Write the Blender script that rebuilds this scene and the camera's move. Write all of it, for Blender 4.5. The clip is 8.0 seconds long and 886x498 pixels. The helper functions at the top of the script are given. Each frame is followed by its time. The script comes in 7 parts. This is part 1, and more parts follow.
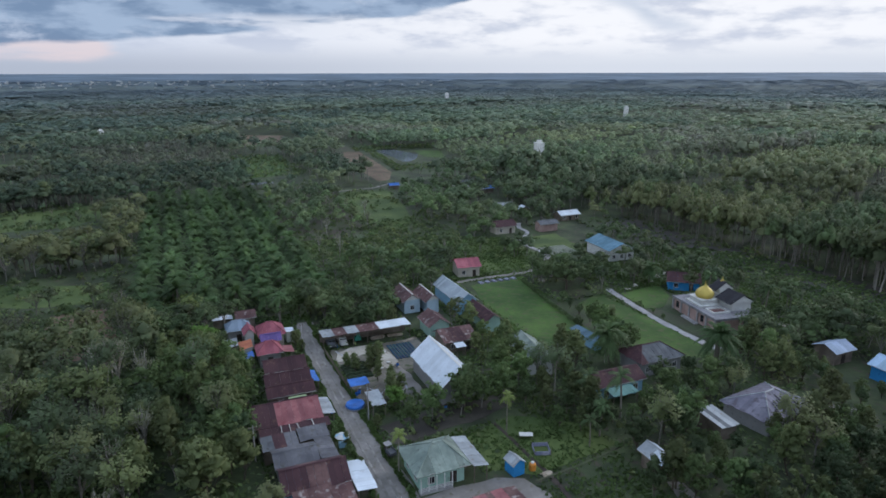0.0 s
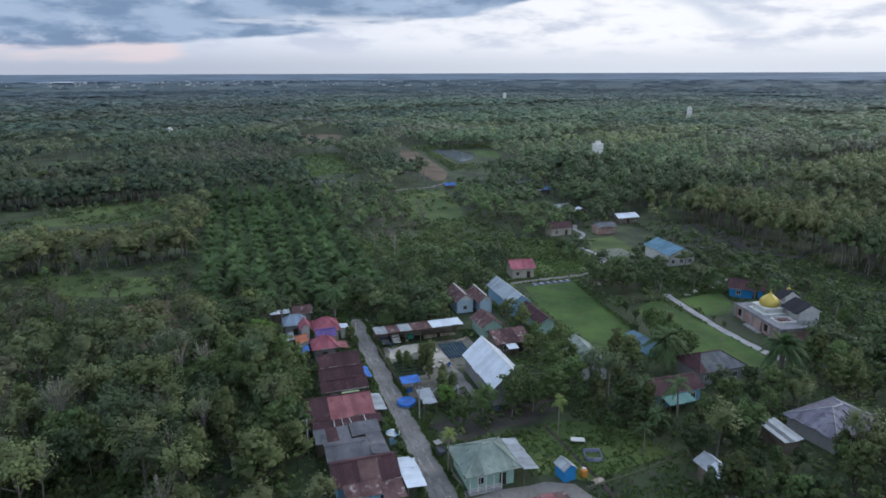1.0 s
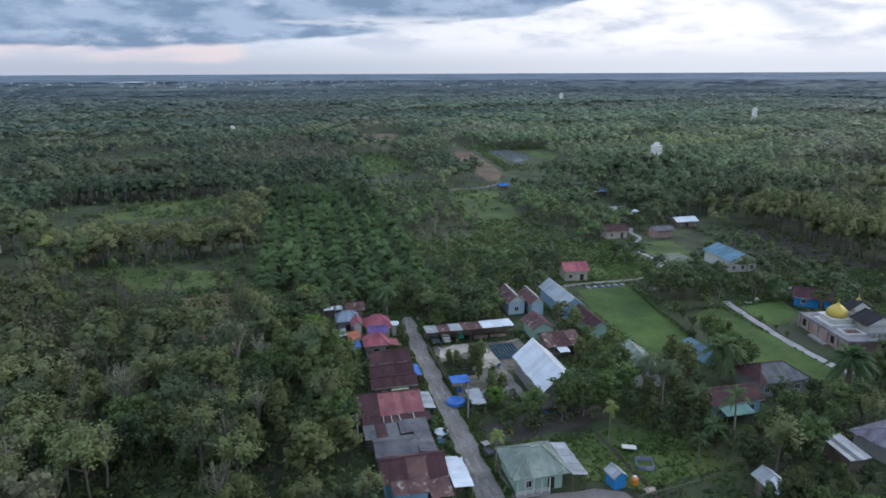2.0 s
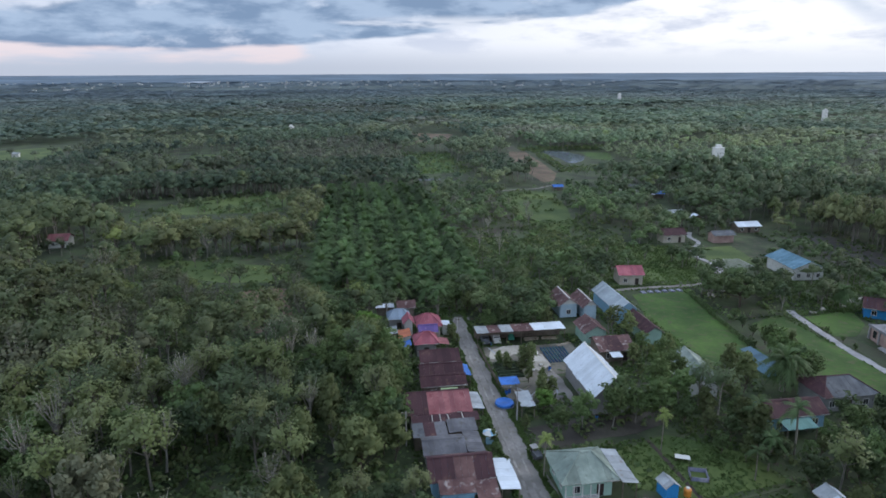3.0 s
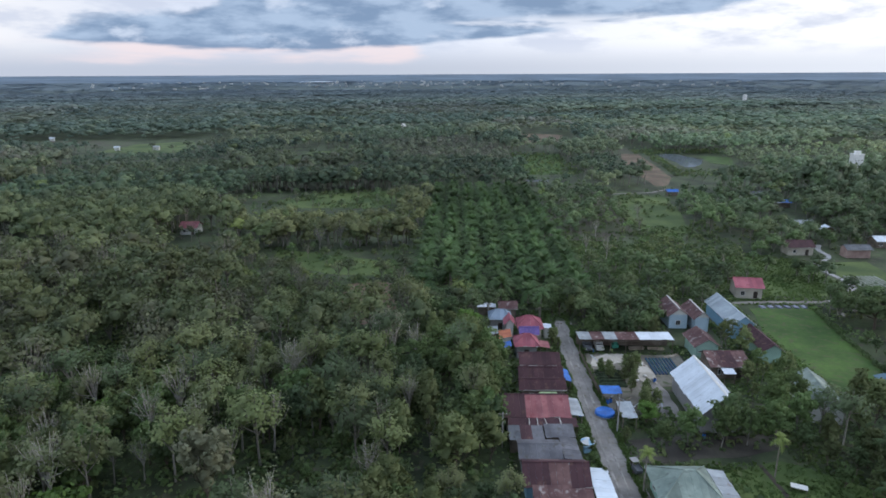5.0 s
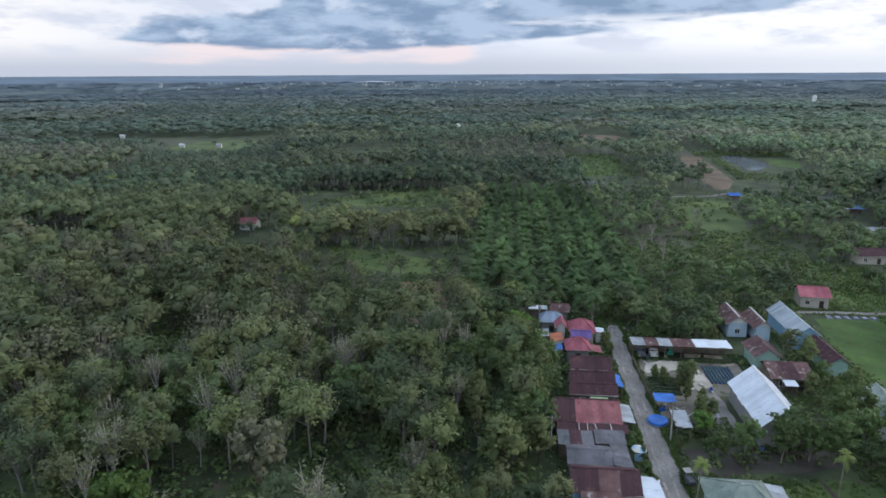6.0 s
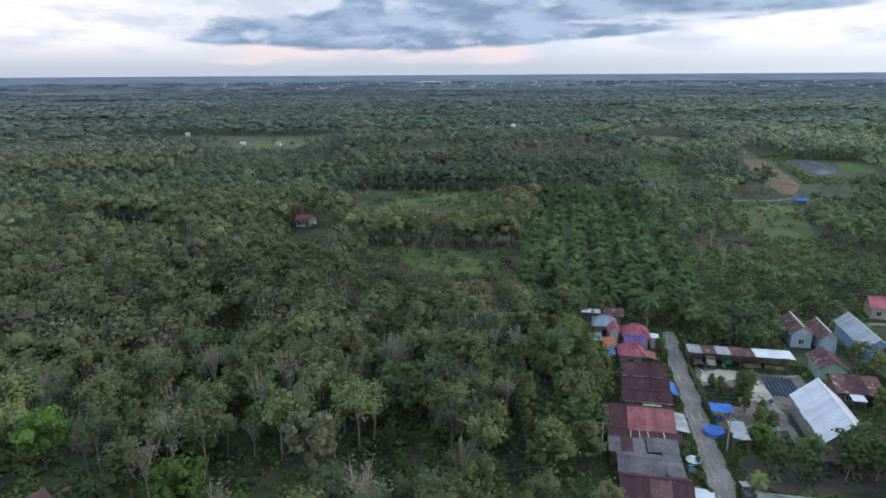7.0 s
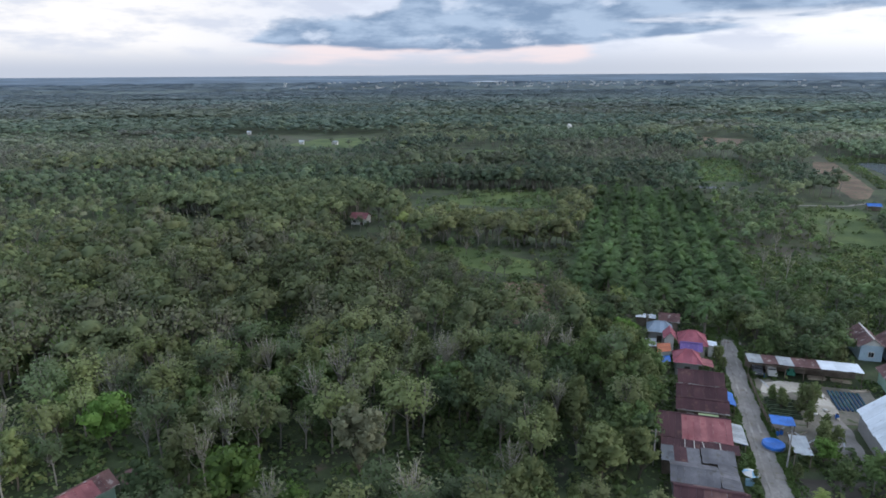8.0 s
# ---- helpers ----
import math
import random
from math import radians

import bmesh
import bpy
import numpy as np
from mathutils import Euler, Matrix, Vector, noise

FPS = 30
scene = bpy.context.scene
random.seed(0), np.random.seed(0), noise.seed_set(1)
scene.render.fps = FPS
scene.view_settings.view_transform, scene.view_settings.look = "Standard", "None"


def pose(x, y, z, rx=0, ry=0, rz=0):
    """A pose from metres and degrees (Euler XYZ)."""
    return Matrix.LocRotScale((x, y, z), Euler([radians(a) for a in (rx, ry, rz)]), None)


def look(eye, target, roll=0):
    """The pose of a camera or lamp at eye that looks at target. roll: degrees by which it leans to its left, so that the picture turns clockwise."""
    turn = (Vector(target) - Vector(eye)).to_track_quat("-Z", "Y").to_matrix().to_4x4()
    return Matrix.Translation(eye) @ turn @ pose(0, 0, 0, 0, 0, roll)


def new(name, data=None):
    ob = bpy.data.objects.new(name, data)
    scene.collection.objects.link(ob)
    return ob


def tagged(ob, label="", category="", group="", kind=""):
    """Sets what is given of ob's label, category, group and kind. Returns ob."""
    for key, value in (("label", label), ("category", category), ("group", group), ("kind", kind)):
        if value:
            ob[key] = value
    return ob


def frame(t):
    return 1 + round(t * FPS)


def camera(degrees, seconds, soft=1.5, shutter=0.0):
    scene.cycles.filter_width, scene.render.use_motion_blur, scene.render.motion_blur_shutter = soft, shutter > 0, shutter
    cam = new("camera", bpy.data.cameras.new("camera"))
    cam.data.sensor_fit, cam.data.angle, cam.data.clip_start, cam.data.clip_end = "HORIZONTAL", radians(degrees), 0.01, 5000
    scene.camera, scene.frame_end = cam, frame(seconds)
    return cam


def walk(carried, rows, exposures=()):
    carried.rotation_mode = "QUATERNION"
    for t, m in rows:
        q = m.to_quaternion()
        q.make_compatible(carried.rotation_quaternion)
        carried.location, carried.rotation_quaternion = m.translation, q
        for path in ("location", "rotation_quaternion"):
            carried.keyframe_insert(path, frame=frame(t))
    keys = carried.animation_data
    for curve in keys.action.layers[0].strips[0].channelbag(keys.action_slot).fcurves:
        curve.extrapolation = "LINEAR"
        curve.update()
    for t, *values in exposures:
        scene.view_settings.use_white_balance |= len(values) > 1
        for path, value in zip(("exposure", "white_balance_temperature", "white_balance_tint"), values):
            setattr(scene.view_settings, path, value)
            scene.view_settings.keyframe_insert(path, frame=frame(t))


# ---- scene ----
# A drone hangs over a village at the edge of a wood and pans to its left.
# World axes: x across the village street, y along it, away from the start.
EYE = (0.0, 0.0, 60.0)
cam = camera(69.35, 8.0, soft=1.7)
# seconds, turn to the left from +y, pitch, lean
ROWS = [
    (0.0, -23.00, -15.36, 0.12), (0.5, -20.43, -15.35, 0.16), (1.0, -17.99, -15.34, 0.19),
    (1.5, -15.57, -15.33, 0.21), (3.0, -8.33, -15.30, 0.26), (3.5, -5.93, -15.29, 0.27),
    (4.0, -3.52, -15.28, 0.27), (4.5, -1.10, -15.27, 0.27), (6.0, 6.13, -15.24, 0.29),
    (6.5, 8.54, -15.23, 0.31), (7.0, 10.96, -15.21, 0.34), (7.5, 13.37, -15.21, 0.35),
    (8.0, 15.80, -15.20, 0.38),
]
walk(cam, [(t, pose(*EYE, 90 + pitch, lean, turn)) for t, turn, pitch, lean in ROWS], [(0.0, -0.22, 6100, 13), (1.5, -0.12, 6120, 13), (4.0, 0.0, 6180, 13), (8.0, 0.08, 6320, 13)])

# ---- sky and sun ----
SUN_AZ, SUN_EL = radians(76), radians(24)       # to the right of +y, over the horizon


def sky():
    w = bpy.data.worlds.new("evening_sky")
    scene.world = w
    w.use_nodes = True
    nt = w.node_tree
    nt.nodes.clear()
    N, L = nt.nodes.new, nt.links.new

    def math_node(op, a, b=None, c=None, clamp=False):
        n = N("ShaderNodeMath")
        n.operation, n.use_clamp = op, clamp
        for i, v in enumerate((a, b, c)):
            if v is None:
                continue
            if isinstance(v, (int, float)):
                n.inputs[i].default_value = v
            else:
                L(v, n.inputs[i])
        return n.outputs[0]

    def step(v, lo, hi):
        n = N("ShaderNodeMapRange")
        n.interpolation_type = "SMOOTHSTEP"
        L(v, n.inputs["Value"])
        for key, x in (("From Min", lo), ("From Max", hi)):
            if isinstance(x, (int, float)):
                n.inputs[key].default_value = x
            else:
                L(x, n.inputs[key])
        return n.outputs["Result"]

    def mix(f, a, b):
        n = N("ShaderNodeMix")
        n.data_type = "RGBA"
        L(f, n.inputs[0])
        for i, v in ((6, a), (7, b)):
            if isinstance(v, tuple):
                n.inputs[i].default_value = (*v, 1)
            else:
                L(v, n.inputs[i])
        return n.outputs[2]

    def cloud_noise(az, el, ka, ke, detail, seed):
        n = N("ShaderNodeTexNoise")
        n.inputs["Scale"].default_value = 1.0
        n.inputs["Detail"].default_value = detail
        n.inputs["Roughness"].default_value = 0.56
        c = N("ShaderNodeCombineXYZ")
        L(math_node("MULTIPLY", az, ka), c.inputs[0])
        L(math_node("MULTIPLY", el, ke), c.inputs[1])
        c.inputs[2].default_value = seed
        L(c.outputs[0], n.inputs["Vector"])
        return n.outputs["Fac"]

    co = N("ShaderNodeTexCoord")
    sep = N("ShaderNodeSeparateXYZ")
    L(co.outputs["Generated"], sep.inputs[0])
    az = math_node("ARCTAN2", sep.outputs[0], sep.outputs[1])
    el = math_node("ARCSINE", sep.outputs[2])

    nishita = N("ShaderNodeTexSky")
    nishita.sky_type, nishita.sun_disc = "NISHITA", False
    nishita.sun_elevation, nishita.sun_rotation = SUN_EL, SUN_AZ
    nishita.air_density, nishita.dust_density = 1.2, 2.0
    scaled = N("ShaderNodeMix")
    scaled.data_type, scaled.blend_type = "RGBA", "MULTIPLY"
    scaled.inputs[0].default_value = 1.0
    L(nishita.outputs[0], scaled.inputs[6])
    scaled.inputs[7].default_value = (0.1, 0.1, 0.1, 1)

    big = cloud_noise(az, el, 5.0, 19.0, 9.0, 1.3)
    fine = cloud_noise(az, el, 10.0, 34.0, 8.0, 7.1)
    streak = cloud_noise(az, el, 5.0, 40.0, 4.0, 4.4)
    # thin bright overcast, whiter towards the sun
    base = mix(step(az, -0.35, 0.62), (0.70, 0.77, 0.88), (1.10, 1.10, 1.08))
    base = mix(step(math_node("MULTIPLY", az, -1.0), 0.30, 0.75), base, (0.98, 0.97, 0.94))
    haze = mix(step(az, -0.2, 0.7), (0.54, 0.59, 0.67), (0.82, 0.86, 0.90))
    base = mix(step(el, 0.006, 0.052), haze, base)
    pale = math_node("MULTIPLY", step(fine, 0.44, 0.66), step(el, 0.012, 0.05))
    base = mix(math_node("MULTIPLY", pale, 0.75), base, (0.60, 0.66, 0.77))
    # rosy gap under the cloud bank
    deg = math_node("MULTIPLY", az, 57.2958)
    eld = math_node("MULTIPLY", el, 57.2958)
    warp = math_node("MULTIPLY", math_node("SUBTRACT", fine, 0.5), 1.4)
    rel = math_node("ADD", eld, warp)
    rose = math_node("MULTIPLY", step(rel, 0.75, 1.35), step(math_node("MULTIPLY", rel, -1.0), -3.2, -2.1))
    rose = math_node("MULTIPLY", rose, math_node("MULTIPLY", step(deg, -36.0, -25.0), step(math_node("MULTIPLY", math_node("ADD", deg, math_node("MULTIPLY", warp, 6.0)), -1.0), 2.5, 5.0)))
    base = mix(math_node("MULTIPLY", math_node("MULTIPLY", rose, 0.8), step(streak, 0.28, 0.66)), base, (0.93, 0.79, 0.77))

    def outline(stops):
        """Height of a cloud's edge, in degrees, along the azimuth."""
        n = N("ShaderNodeValToRGB")
        n.color_ramp.interpolation = "B_SPLINE"
        e = n.color_ramp.elements
        while len(e) < len(stops):
            e.new(0.5)
        for k, (d, h) in zip(e, stops):
            k.position, k.color = (d + 60.0) / 120.0, (h / 12.0, h / 12.0, h / 12.0, 1)
        L(math_node("DIVIDE", math_node("ADD", deg, 60.0), 120.0), n.inputs[0])
        return math_node("MULTIPLY", n.outputs[0], 12.0)

    def cloud(low_stops, top_stops, rough_low, rough_top, soft):
        low_e = math_node("ADD", outline(low_stops), math_node("MULTIPLY", math_node("SUBTRACT", streak, 0.5), rough_low))
        low_e = math_node("ADD", low_e, math_node("MULTIPLY", math_node("SUBTRACT", puff, 0.5), 0.5 * rough_low))
        top_e = math_node("ADD", outline(top_stops), math_node("MULTIPLY", math_node("SUBTRACT", puff, 0.5), rough_top))
        under = step(math_node("SUBTRACT", eld, low_e), 0.0, soft)
        over = step(math_node("SUBTRACT", top_e, eld), 0.0, soft * 1.3)
        return math_node("MULTIPLY", under, over), math_node("SUBTRACT", top_e, eld)

    # the grey-blue cloud bank, puffed on top and flat below, and the loose clouds beside it
    puff = cloud_noise(az, el, 13.0, 30.0, 10.0, 2.7)
    bank, depth = cloud([(-40, 4.2), (-33, 2.5), (-28, 2.1), (-20, 1.75), (-12, 1.7), (-5, 2.0), (2, 2.7), (9, 3.4), (17, 4.1), (23, 4.9), (27, 6.2), (34, 9.0)],
                        [(-40, 1.5), (-34, 2.2), (-31, 4.2), (-27, 5.0), (-22, 4.9), (-19, 6.6), (-16, 9.5), (0, 11.5), (30, 11.5)], 1.1, 3.4, 0.42)
    shade = mix(step(fine, 0.38, 0.62), (0.205, 0.310, 0.46), (0.43, 0.555, 0.71))
    shade = mix(step(puff, 0.56, 0.74), shade, (0.62, 0.71, 0.83))
    shade = mix(math_node("MULTIPLY", step(math_node("MULTIPLY", depth, -1.0), -1.0, -0.1), 0.45), shade, (0.82, 0.86, 0.92))
    gap = math_node("MULTIPLY", step(deg, -14.0, 2.0), math_node("MULTIPLY", step(eld, 3.2, 3.9), step(math_node("MULTIPLY", eld, -1.0), -4.9, -4.2)))
    bank = math_node("MULTIPLY", bank, math_node("SUBTRACT", 1.0, math_node("MULTIPLY", math_node("MULTIPLY", gap, step(streak, 0.44, 0.58)), 0.75)))
    col = mix(math_node("MULTIPLY", bank, 0.95), base, shade)
    for lows, tops, fade in (([(-30, 7.5), (-27, 6.0), (-22, 5.9), (-18, 7.5)], [(-30, 4.0), (-27, 6.6), (-22, 6.9), (-18, 4.0)], 0.7),
                             ([(-60, 5.0), (-50, 4.9), (-42, 5.2), (-39, 7.0)], [(-60, 6.2), (-50, 6.0), (-42, 5.5), (-39, 4.0)], 0.35),
                             ([(27, 7.0), (30, 5.4), (35, 5.5), (38, 4.5), (41, 2.2), (45, 2.2), (47, 6.0)], [(27, 4.0), (30, 6.6), (35, 7.6), (38, 7.4), (41, 5.6), (45, 3.2), (47, 2.0)], 0.6)):
        loose, depth = cloud(lows, tops, 1.0, 3.4, 1.5)
        col = mix(math_node("MULTIPLY", loose, fade), col, mix(step(fine, 0.38, 0.62), (0.45, 0.56, 0.70), (0.70, 0.77, 0.86)))
    # higher up: broken overcast in front of the clear sky
    high = step(el, 0.16, 0.42)
    cover = math_node("ADD", math_node("MULTIPLY", step(big, 0.35, 0.65), 0.3), 0.6)
    up = mix(cover, scaled.outputs[2], (1.09, 1.28, 1.55))
    col = mix(high, col, up)
    bg = N("ShaderNodeBackground")
    L(col, bg.inputs["Color"])
    bg.inputs["Strength"].default_value = 1.0
    out = N("ShaderNodeOutputWorld")
    L(bg.outputs[0], out.inputs["Surface"])


sky()
sun = new("sun", bpy.data.lights.new("sun", "SUN"))
sun.data.energy, sun.data.angle, sun.data.color = 1.4, radians(24), (1.0, 0.92, 0.80)
sun.matrix_basis = look((300 * math.sin(SUN_AZ) * math.cos(SUN_EL), 300 * math.cos(SUN_AZ) * math.cos(SUN_EL), 300 * math.sin(SUN_EL)), (0, 0, 0))
scene.view_settings.exposure = 0.0

# ---- materials ----


def rgba(c, k=1.0):
    return (min(c[0] * k, 1), min(c[1] * k, 1), min(c[2] * k, 1), 1)


def surface(name, base, other=None, s1=0.25, s2=3.0, rough=0.85, metal=0.0, spread=0.25, bump=0.0, bscale=20.0,
            wear=None, worn=0.0, by="", stripes=0.0):
    """A surface with broad and fine variation, worn patches, and a shift of its own per object or island."""
    m = bpy.data.materials.new(name)
    m.use_nodes = True
    nt = m.node_tree
    N, L = nt.nodes.new, nt.links.new
    b = nt.nodes["Principled BSDF"]
    b.inputs["Roughness"].default_value, b.inputs["Metallic"].default_value = rough, metal
    b.inputs["Specular IOR Level"].default_value = 0.3
    geo = N("ShaderNodeNewGeometry")

    def tex(scale, detail=4.0):
        n = N("ShaderNodeTexNoise")
        n.inputs["Scale"].default_value, n.inputs["Detail"].default_value = scale, detail
        L(geo.outputs["Position"], n.inputs["Vector"])
        return n.outputs["Fac"]

    def ramp(v, lo, hi):
        n = N("ShaderNodeMapRange")
        n.inputs["From Min"].default_value, n.inputs["From Max"].default_value = lo, hi
        L(v, n.inputs["Value"])
        return n.outputs["Result"]

    def mix(f, a, c):
        n = N("ShaderNodeMix")
        n.data_type = "RGBA"
        if isinstance(f, float):
            n.inputs[0].default_value = f
        else:
            L(f, n.inputs[0])
        for i, v in ((6, a), (7, c)):
            if isinstance(v, tuple):
                n.inputs[i].default_value = v
            else:
                L(v, n.inputs[i])
        return n.outputs[2]

    n1, n2 = tex(s1), tex(s2, 6.0)
    col = mix(ramp(n1, 0.35, 0.65), rgba(base, 1 - spread), rgba(other or base, 1 + spread))
    col = mix(ramp(n2, 0.30, 0.70), mix(0.5, col, rgba(base, 1 - 1.3 * spread)), col)
    if wear:
        col = mix(ramp(tex(s2 * 0.45, 8.0), 0.62 - worn, 0.72 - worn * 0.6), col, rgba(wear))
    if by:
        if by == "object":
            r = N("ShaderNodeObjectInfo").outputs["Random"]
        else:
            r = geo.outputs["Random Per Island"]
        h = N("ShaderNodeHueSaturation")
        for key, lo, hi in (("Value", 1 - spread, 1 + spread), ("Hue", 0.5 - 0.02 * spread, 0.5 + 0.03 * spread)):
            k = N("ShaderNodeMapRange")
            k.inputs["To Min"].default_value, k.inputs["To Max"].default_value = lo, hi
            L(r, k.inputs["Value"])
            L(k.outputs["Result"], h.inputs[key])
        L(col, h.inputs["Color"])
        col = h.outputs["Color"]
    L(col, b.inputs["Base Color"])
    if bump:
        bn = N("ShaderNodeBump")
        bn.inputs["Strength"].default_value, bn.inputs["Distance"].default_value = bump, 0.05
        L(tex(bscale, 3.0), bn.inputs["Height"])
        L(bn.outputs["Normal"], b.inputs["Normal"])
    return m


def leaves(name, base, other, spread=0.24, s1=0.02, glow=0.42, by="object", fleck=0.12):
    """Foliage: each tree and each spray of leaves has its own green; light comes through it a little."""
    m = surface(name, base, other, s1=s1, s2=0.9, rough=0.65, spread=spread, by=by)
    nt = m.node_tree
    N, L = nt.nodes.new, nt.links.new
    b = nt.nodes["Principled BSDF"]
    src = b.inputs["Base Color"].links[0].from_socket
    isl = N("ShaderNodeNewGeometry").outputs["Random Per Island"]
    k = N("ShaderNodeMapRange")
    k.inputs["To Min"].default_value, k.inputs["To Max"].default_value = 1.0 - fleck, 1.0 + fleck
    L(isl, k.inputs["Value"])
    h = N("ShaderNodeHueSaturation")
    L(k.outputs["Result"], h.inputs["Value"])
    wide = N("ShaderNodeTexNoise")
    wide.inputs["Scale"].default_value, wide.inputs["Detail"].default_value = 0.007, 3.0
    L(N("ShaderNodeNewGeometry").outputs["Position"], wide.inputs["Vector"])
    stand = N("ShaderNodeMapRange")
    for key, x in (("From Min", 0.34), ("From Max", 0.66), ("To Min", 0.62), ("To Max", 1.42)):
        stand.inputs[key].default_value = x
    L(wide.outputs["Fac"], stand.inputs["Value"])
    stands = N("ShaderNodeHueSaturation")
    L(stand.outputs["Result"], stands.inputs["Value"])
    L(src, stands.inputs["Color"])
    L(stands.outputs["Color"], h.inputs["Color"])
    L(h.outputs["Color"], b.inputs["Base Color"])
    tr = N("ShaderNodeBsdfTranslucent")
    L(h.outputs["Color"], tr.inputs["Color"])
    mx = N("ShaderNodeMixShader")
    mx.inputs[0].default_value = glow
    L(b.outputs[0], mx.inputs[1])
    L(tr.outputs[0], mx.inputs[2])
    L(mx.outputs[0], nt.nodes["Material Output"].inputs["Surface"])
    return m


M = {}
M["ground"] = surface("rough_grass_ground", (0.034, 0.050, 0.024), (0.052, 0.072, 0.030), s1=0.09, s2=0.9, spread=0.4, bump=0.6, bscale=2.0, wear=(0.065, 0.055, 0.042), worn=0.06)
# far ground rings: air haze put into the base colours
M["distance"] = surface("far_ground_blue_haze", (0.084, 0.128, 0.172), (0.098, 0.144, 0.190), s1=0.004, s2=0.03, spread=0.25)
M["far_floor_hazed"] = surface("far_floor_faint_haze", (0.062, 0.092, 0.076), (0.080, 0.110, 0.094), s1=0.004, s2=0.03, spread=0.25)
M["far_haze"] = surface("far_ground_grey_green_haze", (0.068, 0.100, 0.098), (0.086, 0.120, 0.116), s1=0.004, s2=0.03, spread=0.25)
M["far_low"] = surface("far_ground_grey_blue_haze", (0.074, 0.111, 0.128), (0.092, 0.130, 0.148), s1=0.004, s2=0.03, spread=0.25)
M["lawn"] = surface("mown_grass", (0.040, 0.090, 0.015), (0.060, 0.111, 0.021), s1=0.10, s2=1.2, spread=0.28, bump=0.5, bscale=6.0, wear=(0.070, 0.082, 0.034), worn=0.09)
M["meadow"] = surface("tall_meadow_grass", (0.054, 0.096, 0.024), (0.082, 0.112, 0.032), s1=0.06, s2=0.8, spread=0.3, bump=0.8, bscale=2.0)
M["dirt"] = surface("pale_packed_dirt", (0.175, 0.165, 0.152), (0.225, 0.213, 0.200), s1=0.2, s2=1.5, spread=0.18, bump=0.4, bscale=5.0, wear=(0.13, 0.12, 0.09), worn=0.03)
M["rut"] = surface("worn_wheel_rut", (0.205, 0.195, 0.180), (0.260, 0.248, 0.232), s1=0.25, s2=1.4, spread=0.22, wear=(0.14, 0.13, 0.115), worn=0.12)
M["sand"] = surface("white_sand_heap", (0.34, 0.32, 0.275), (0.40, 0.38, 0.335), s1=0.4, s2=3.0, spread=0.15, bump=0.5, bscale=4.0, wear=(0.2, 0.2, 0.13), worn=0.02)
M["soil"] = surface("bare_brown_soil", (0.16, 0.105, 0.075), (0.20, 0.14, 0.10), s1=0.1, s2=1.0, spread=0.25, bump=0.6, bscale=3.0, wear=(0.05, 0.07, 0.03), worn=0.06)
M["scrub"] = surface("cut_scrub_ground", (0.088, 0.074, 0.056), (0.045, 0.070, 0.028), s1=0.08, s2=0.9, spread=0.35, bump=0.8, bscale=1.5)
M["burnt"] = surface("burnt_plantation_ground", (0.046, 0.041, 0.040), (0.058, 0.056, 0.046), s1=0.12, s2=1.1, spread=0.35, bump=0.8, bscale=1.5, wear=(0.04, 0.055, 0.03), worn=0.06)
M["concrete"] = surface("weathered_concrete", (0.29, 0.285, 0.29), (0.35, 0.345, 0.35), s1=0.3, s2=4.0, spread=0.12, bump=0.2, wear=(0.2, 0.2, 0.19), worn=0.02)
M["slab"] = surface("stained_roof_slab", (0.19, 0.19, 0.205), (0.235, 0.235, 0.25), s1=0.25, s2=2.5, spread=0.18, wear=(0.11, 0.11, 0.115), worn=0.05)
# far river: the sky's reflection put into a pale base colour
M["sky_pale_water"] = surface("sky_toned_river_water", (0.45, 0.50, 0.56), s1=0.01, s2=0.1, rough=0.3, spread=0.06)
# pond water: base colour lifted to stand for reflected sky
M["water"] = surface("still_pond_water", (0.11, 0.13, 0.155), s1=0.05, s2=1.0, rough=0.12, spread=0.1)


def metal(name, base, other=None, wear=None, worn=0.03, rough=0.78, spread=0.16):
    return surface(name, base, other, s1=0.35, s2=2.2, rough=rough, metal=0.0, spread=spread, bump=0.25, bscale=9.0, wear=wear, worn=worn, by="object")


RUST = (0.10, 0.055, 0.047)
M["maroon"] = metal("maroon_sheet_roof", (0.050, 0.022, 0.028), (0.062, 0.029, 0.034), RUST, 0.04)
M["rusty"] = metal("rusted_sheet_roof", (0.085, 0.042, 0.044), (0.13, 0.075, 0.070), (0.27, 0.24, 0.23), 0.05)
M["red"] = metal("faded_red_sheet_roof", (0.215, 0.078, 0.088), (0.26, 0.110, 0.115), (0.17, 0.05, 0.06), 0.06)
M["rose"] = metal("rose_red_sheet_roof", (0.27, 0.078, 0.105), (0.31, 0.105, 0.130), (0.22, 0.06, 0.075), 0.03)
M["violet"] = metal("violet_sheet_roof", (0.12, 0.085, 0.24), None, (0.2, 0.14, 0.3), 0.0)
M["orange"] = metal("orange_sheet_roof", (0.36, 0.12, 0.068), None, (0.4, 0.16, 0.1), 0.0)
M["sage"] = metal("sage_green_sheet_roof", (0.165, 0.215, 0.190), (0.215, 0.260, 0.225), (0.115, 0.140, 0.120), 0.05, spread=0.2)
M["white"] = metal("bright_zinc_sheet", (0.52, 0.58, 0.64), (0.56, 0.62, 0.68), (0.42, 0.46, 0.50), 0.02, rough=0.4, spread=0.07)
M["zinc"] = metal("dull_zinc_sheet", (0.26, 0.29, 0.31), (0.32, 0.35, 0.37), (0.18, 0.15, 0.14), 0.03, rough=0.5)
M["grey"] = metal("grey_asbestos_sheet", (0.095, 0.098, 0.112), (0.125, 0.127, 0.14), (0.08, 0.08, 0.075), 0.05, rough=0.9)
M["slate"] = metal("dark_grey_sheet_roof", (0.085, 0.095, 0.11), (0.12, 0.13, 0.14), (0.05, 0.05, 0.05), 0.02)
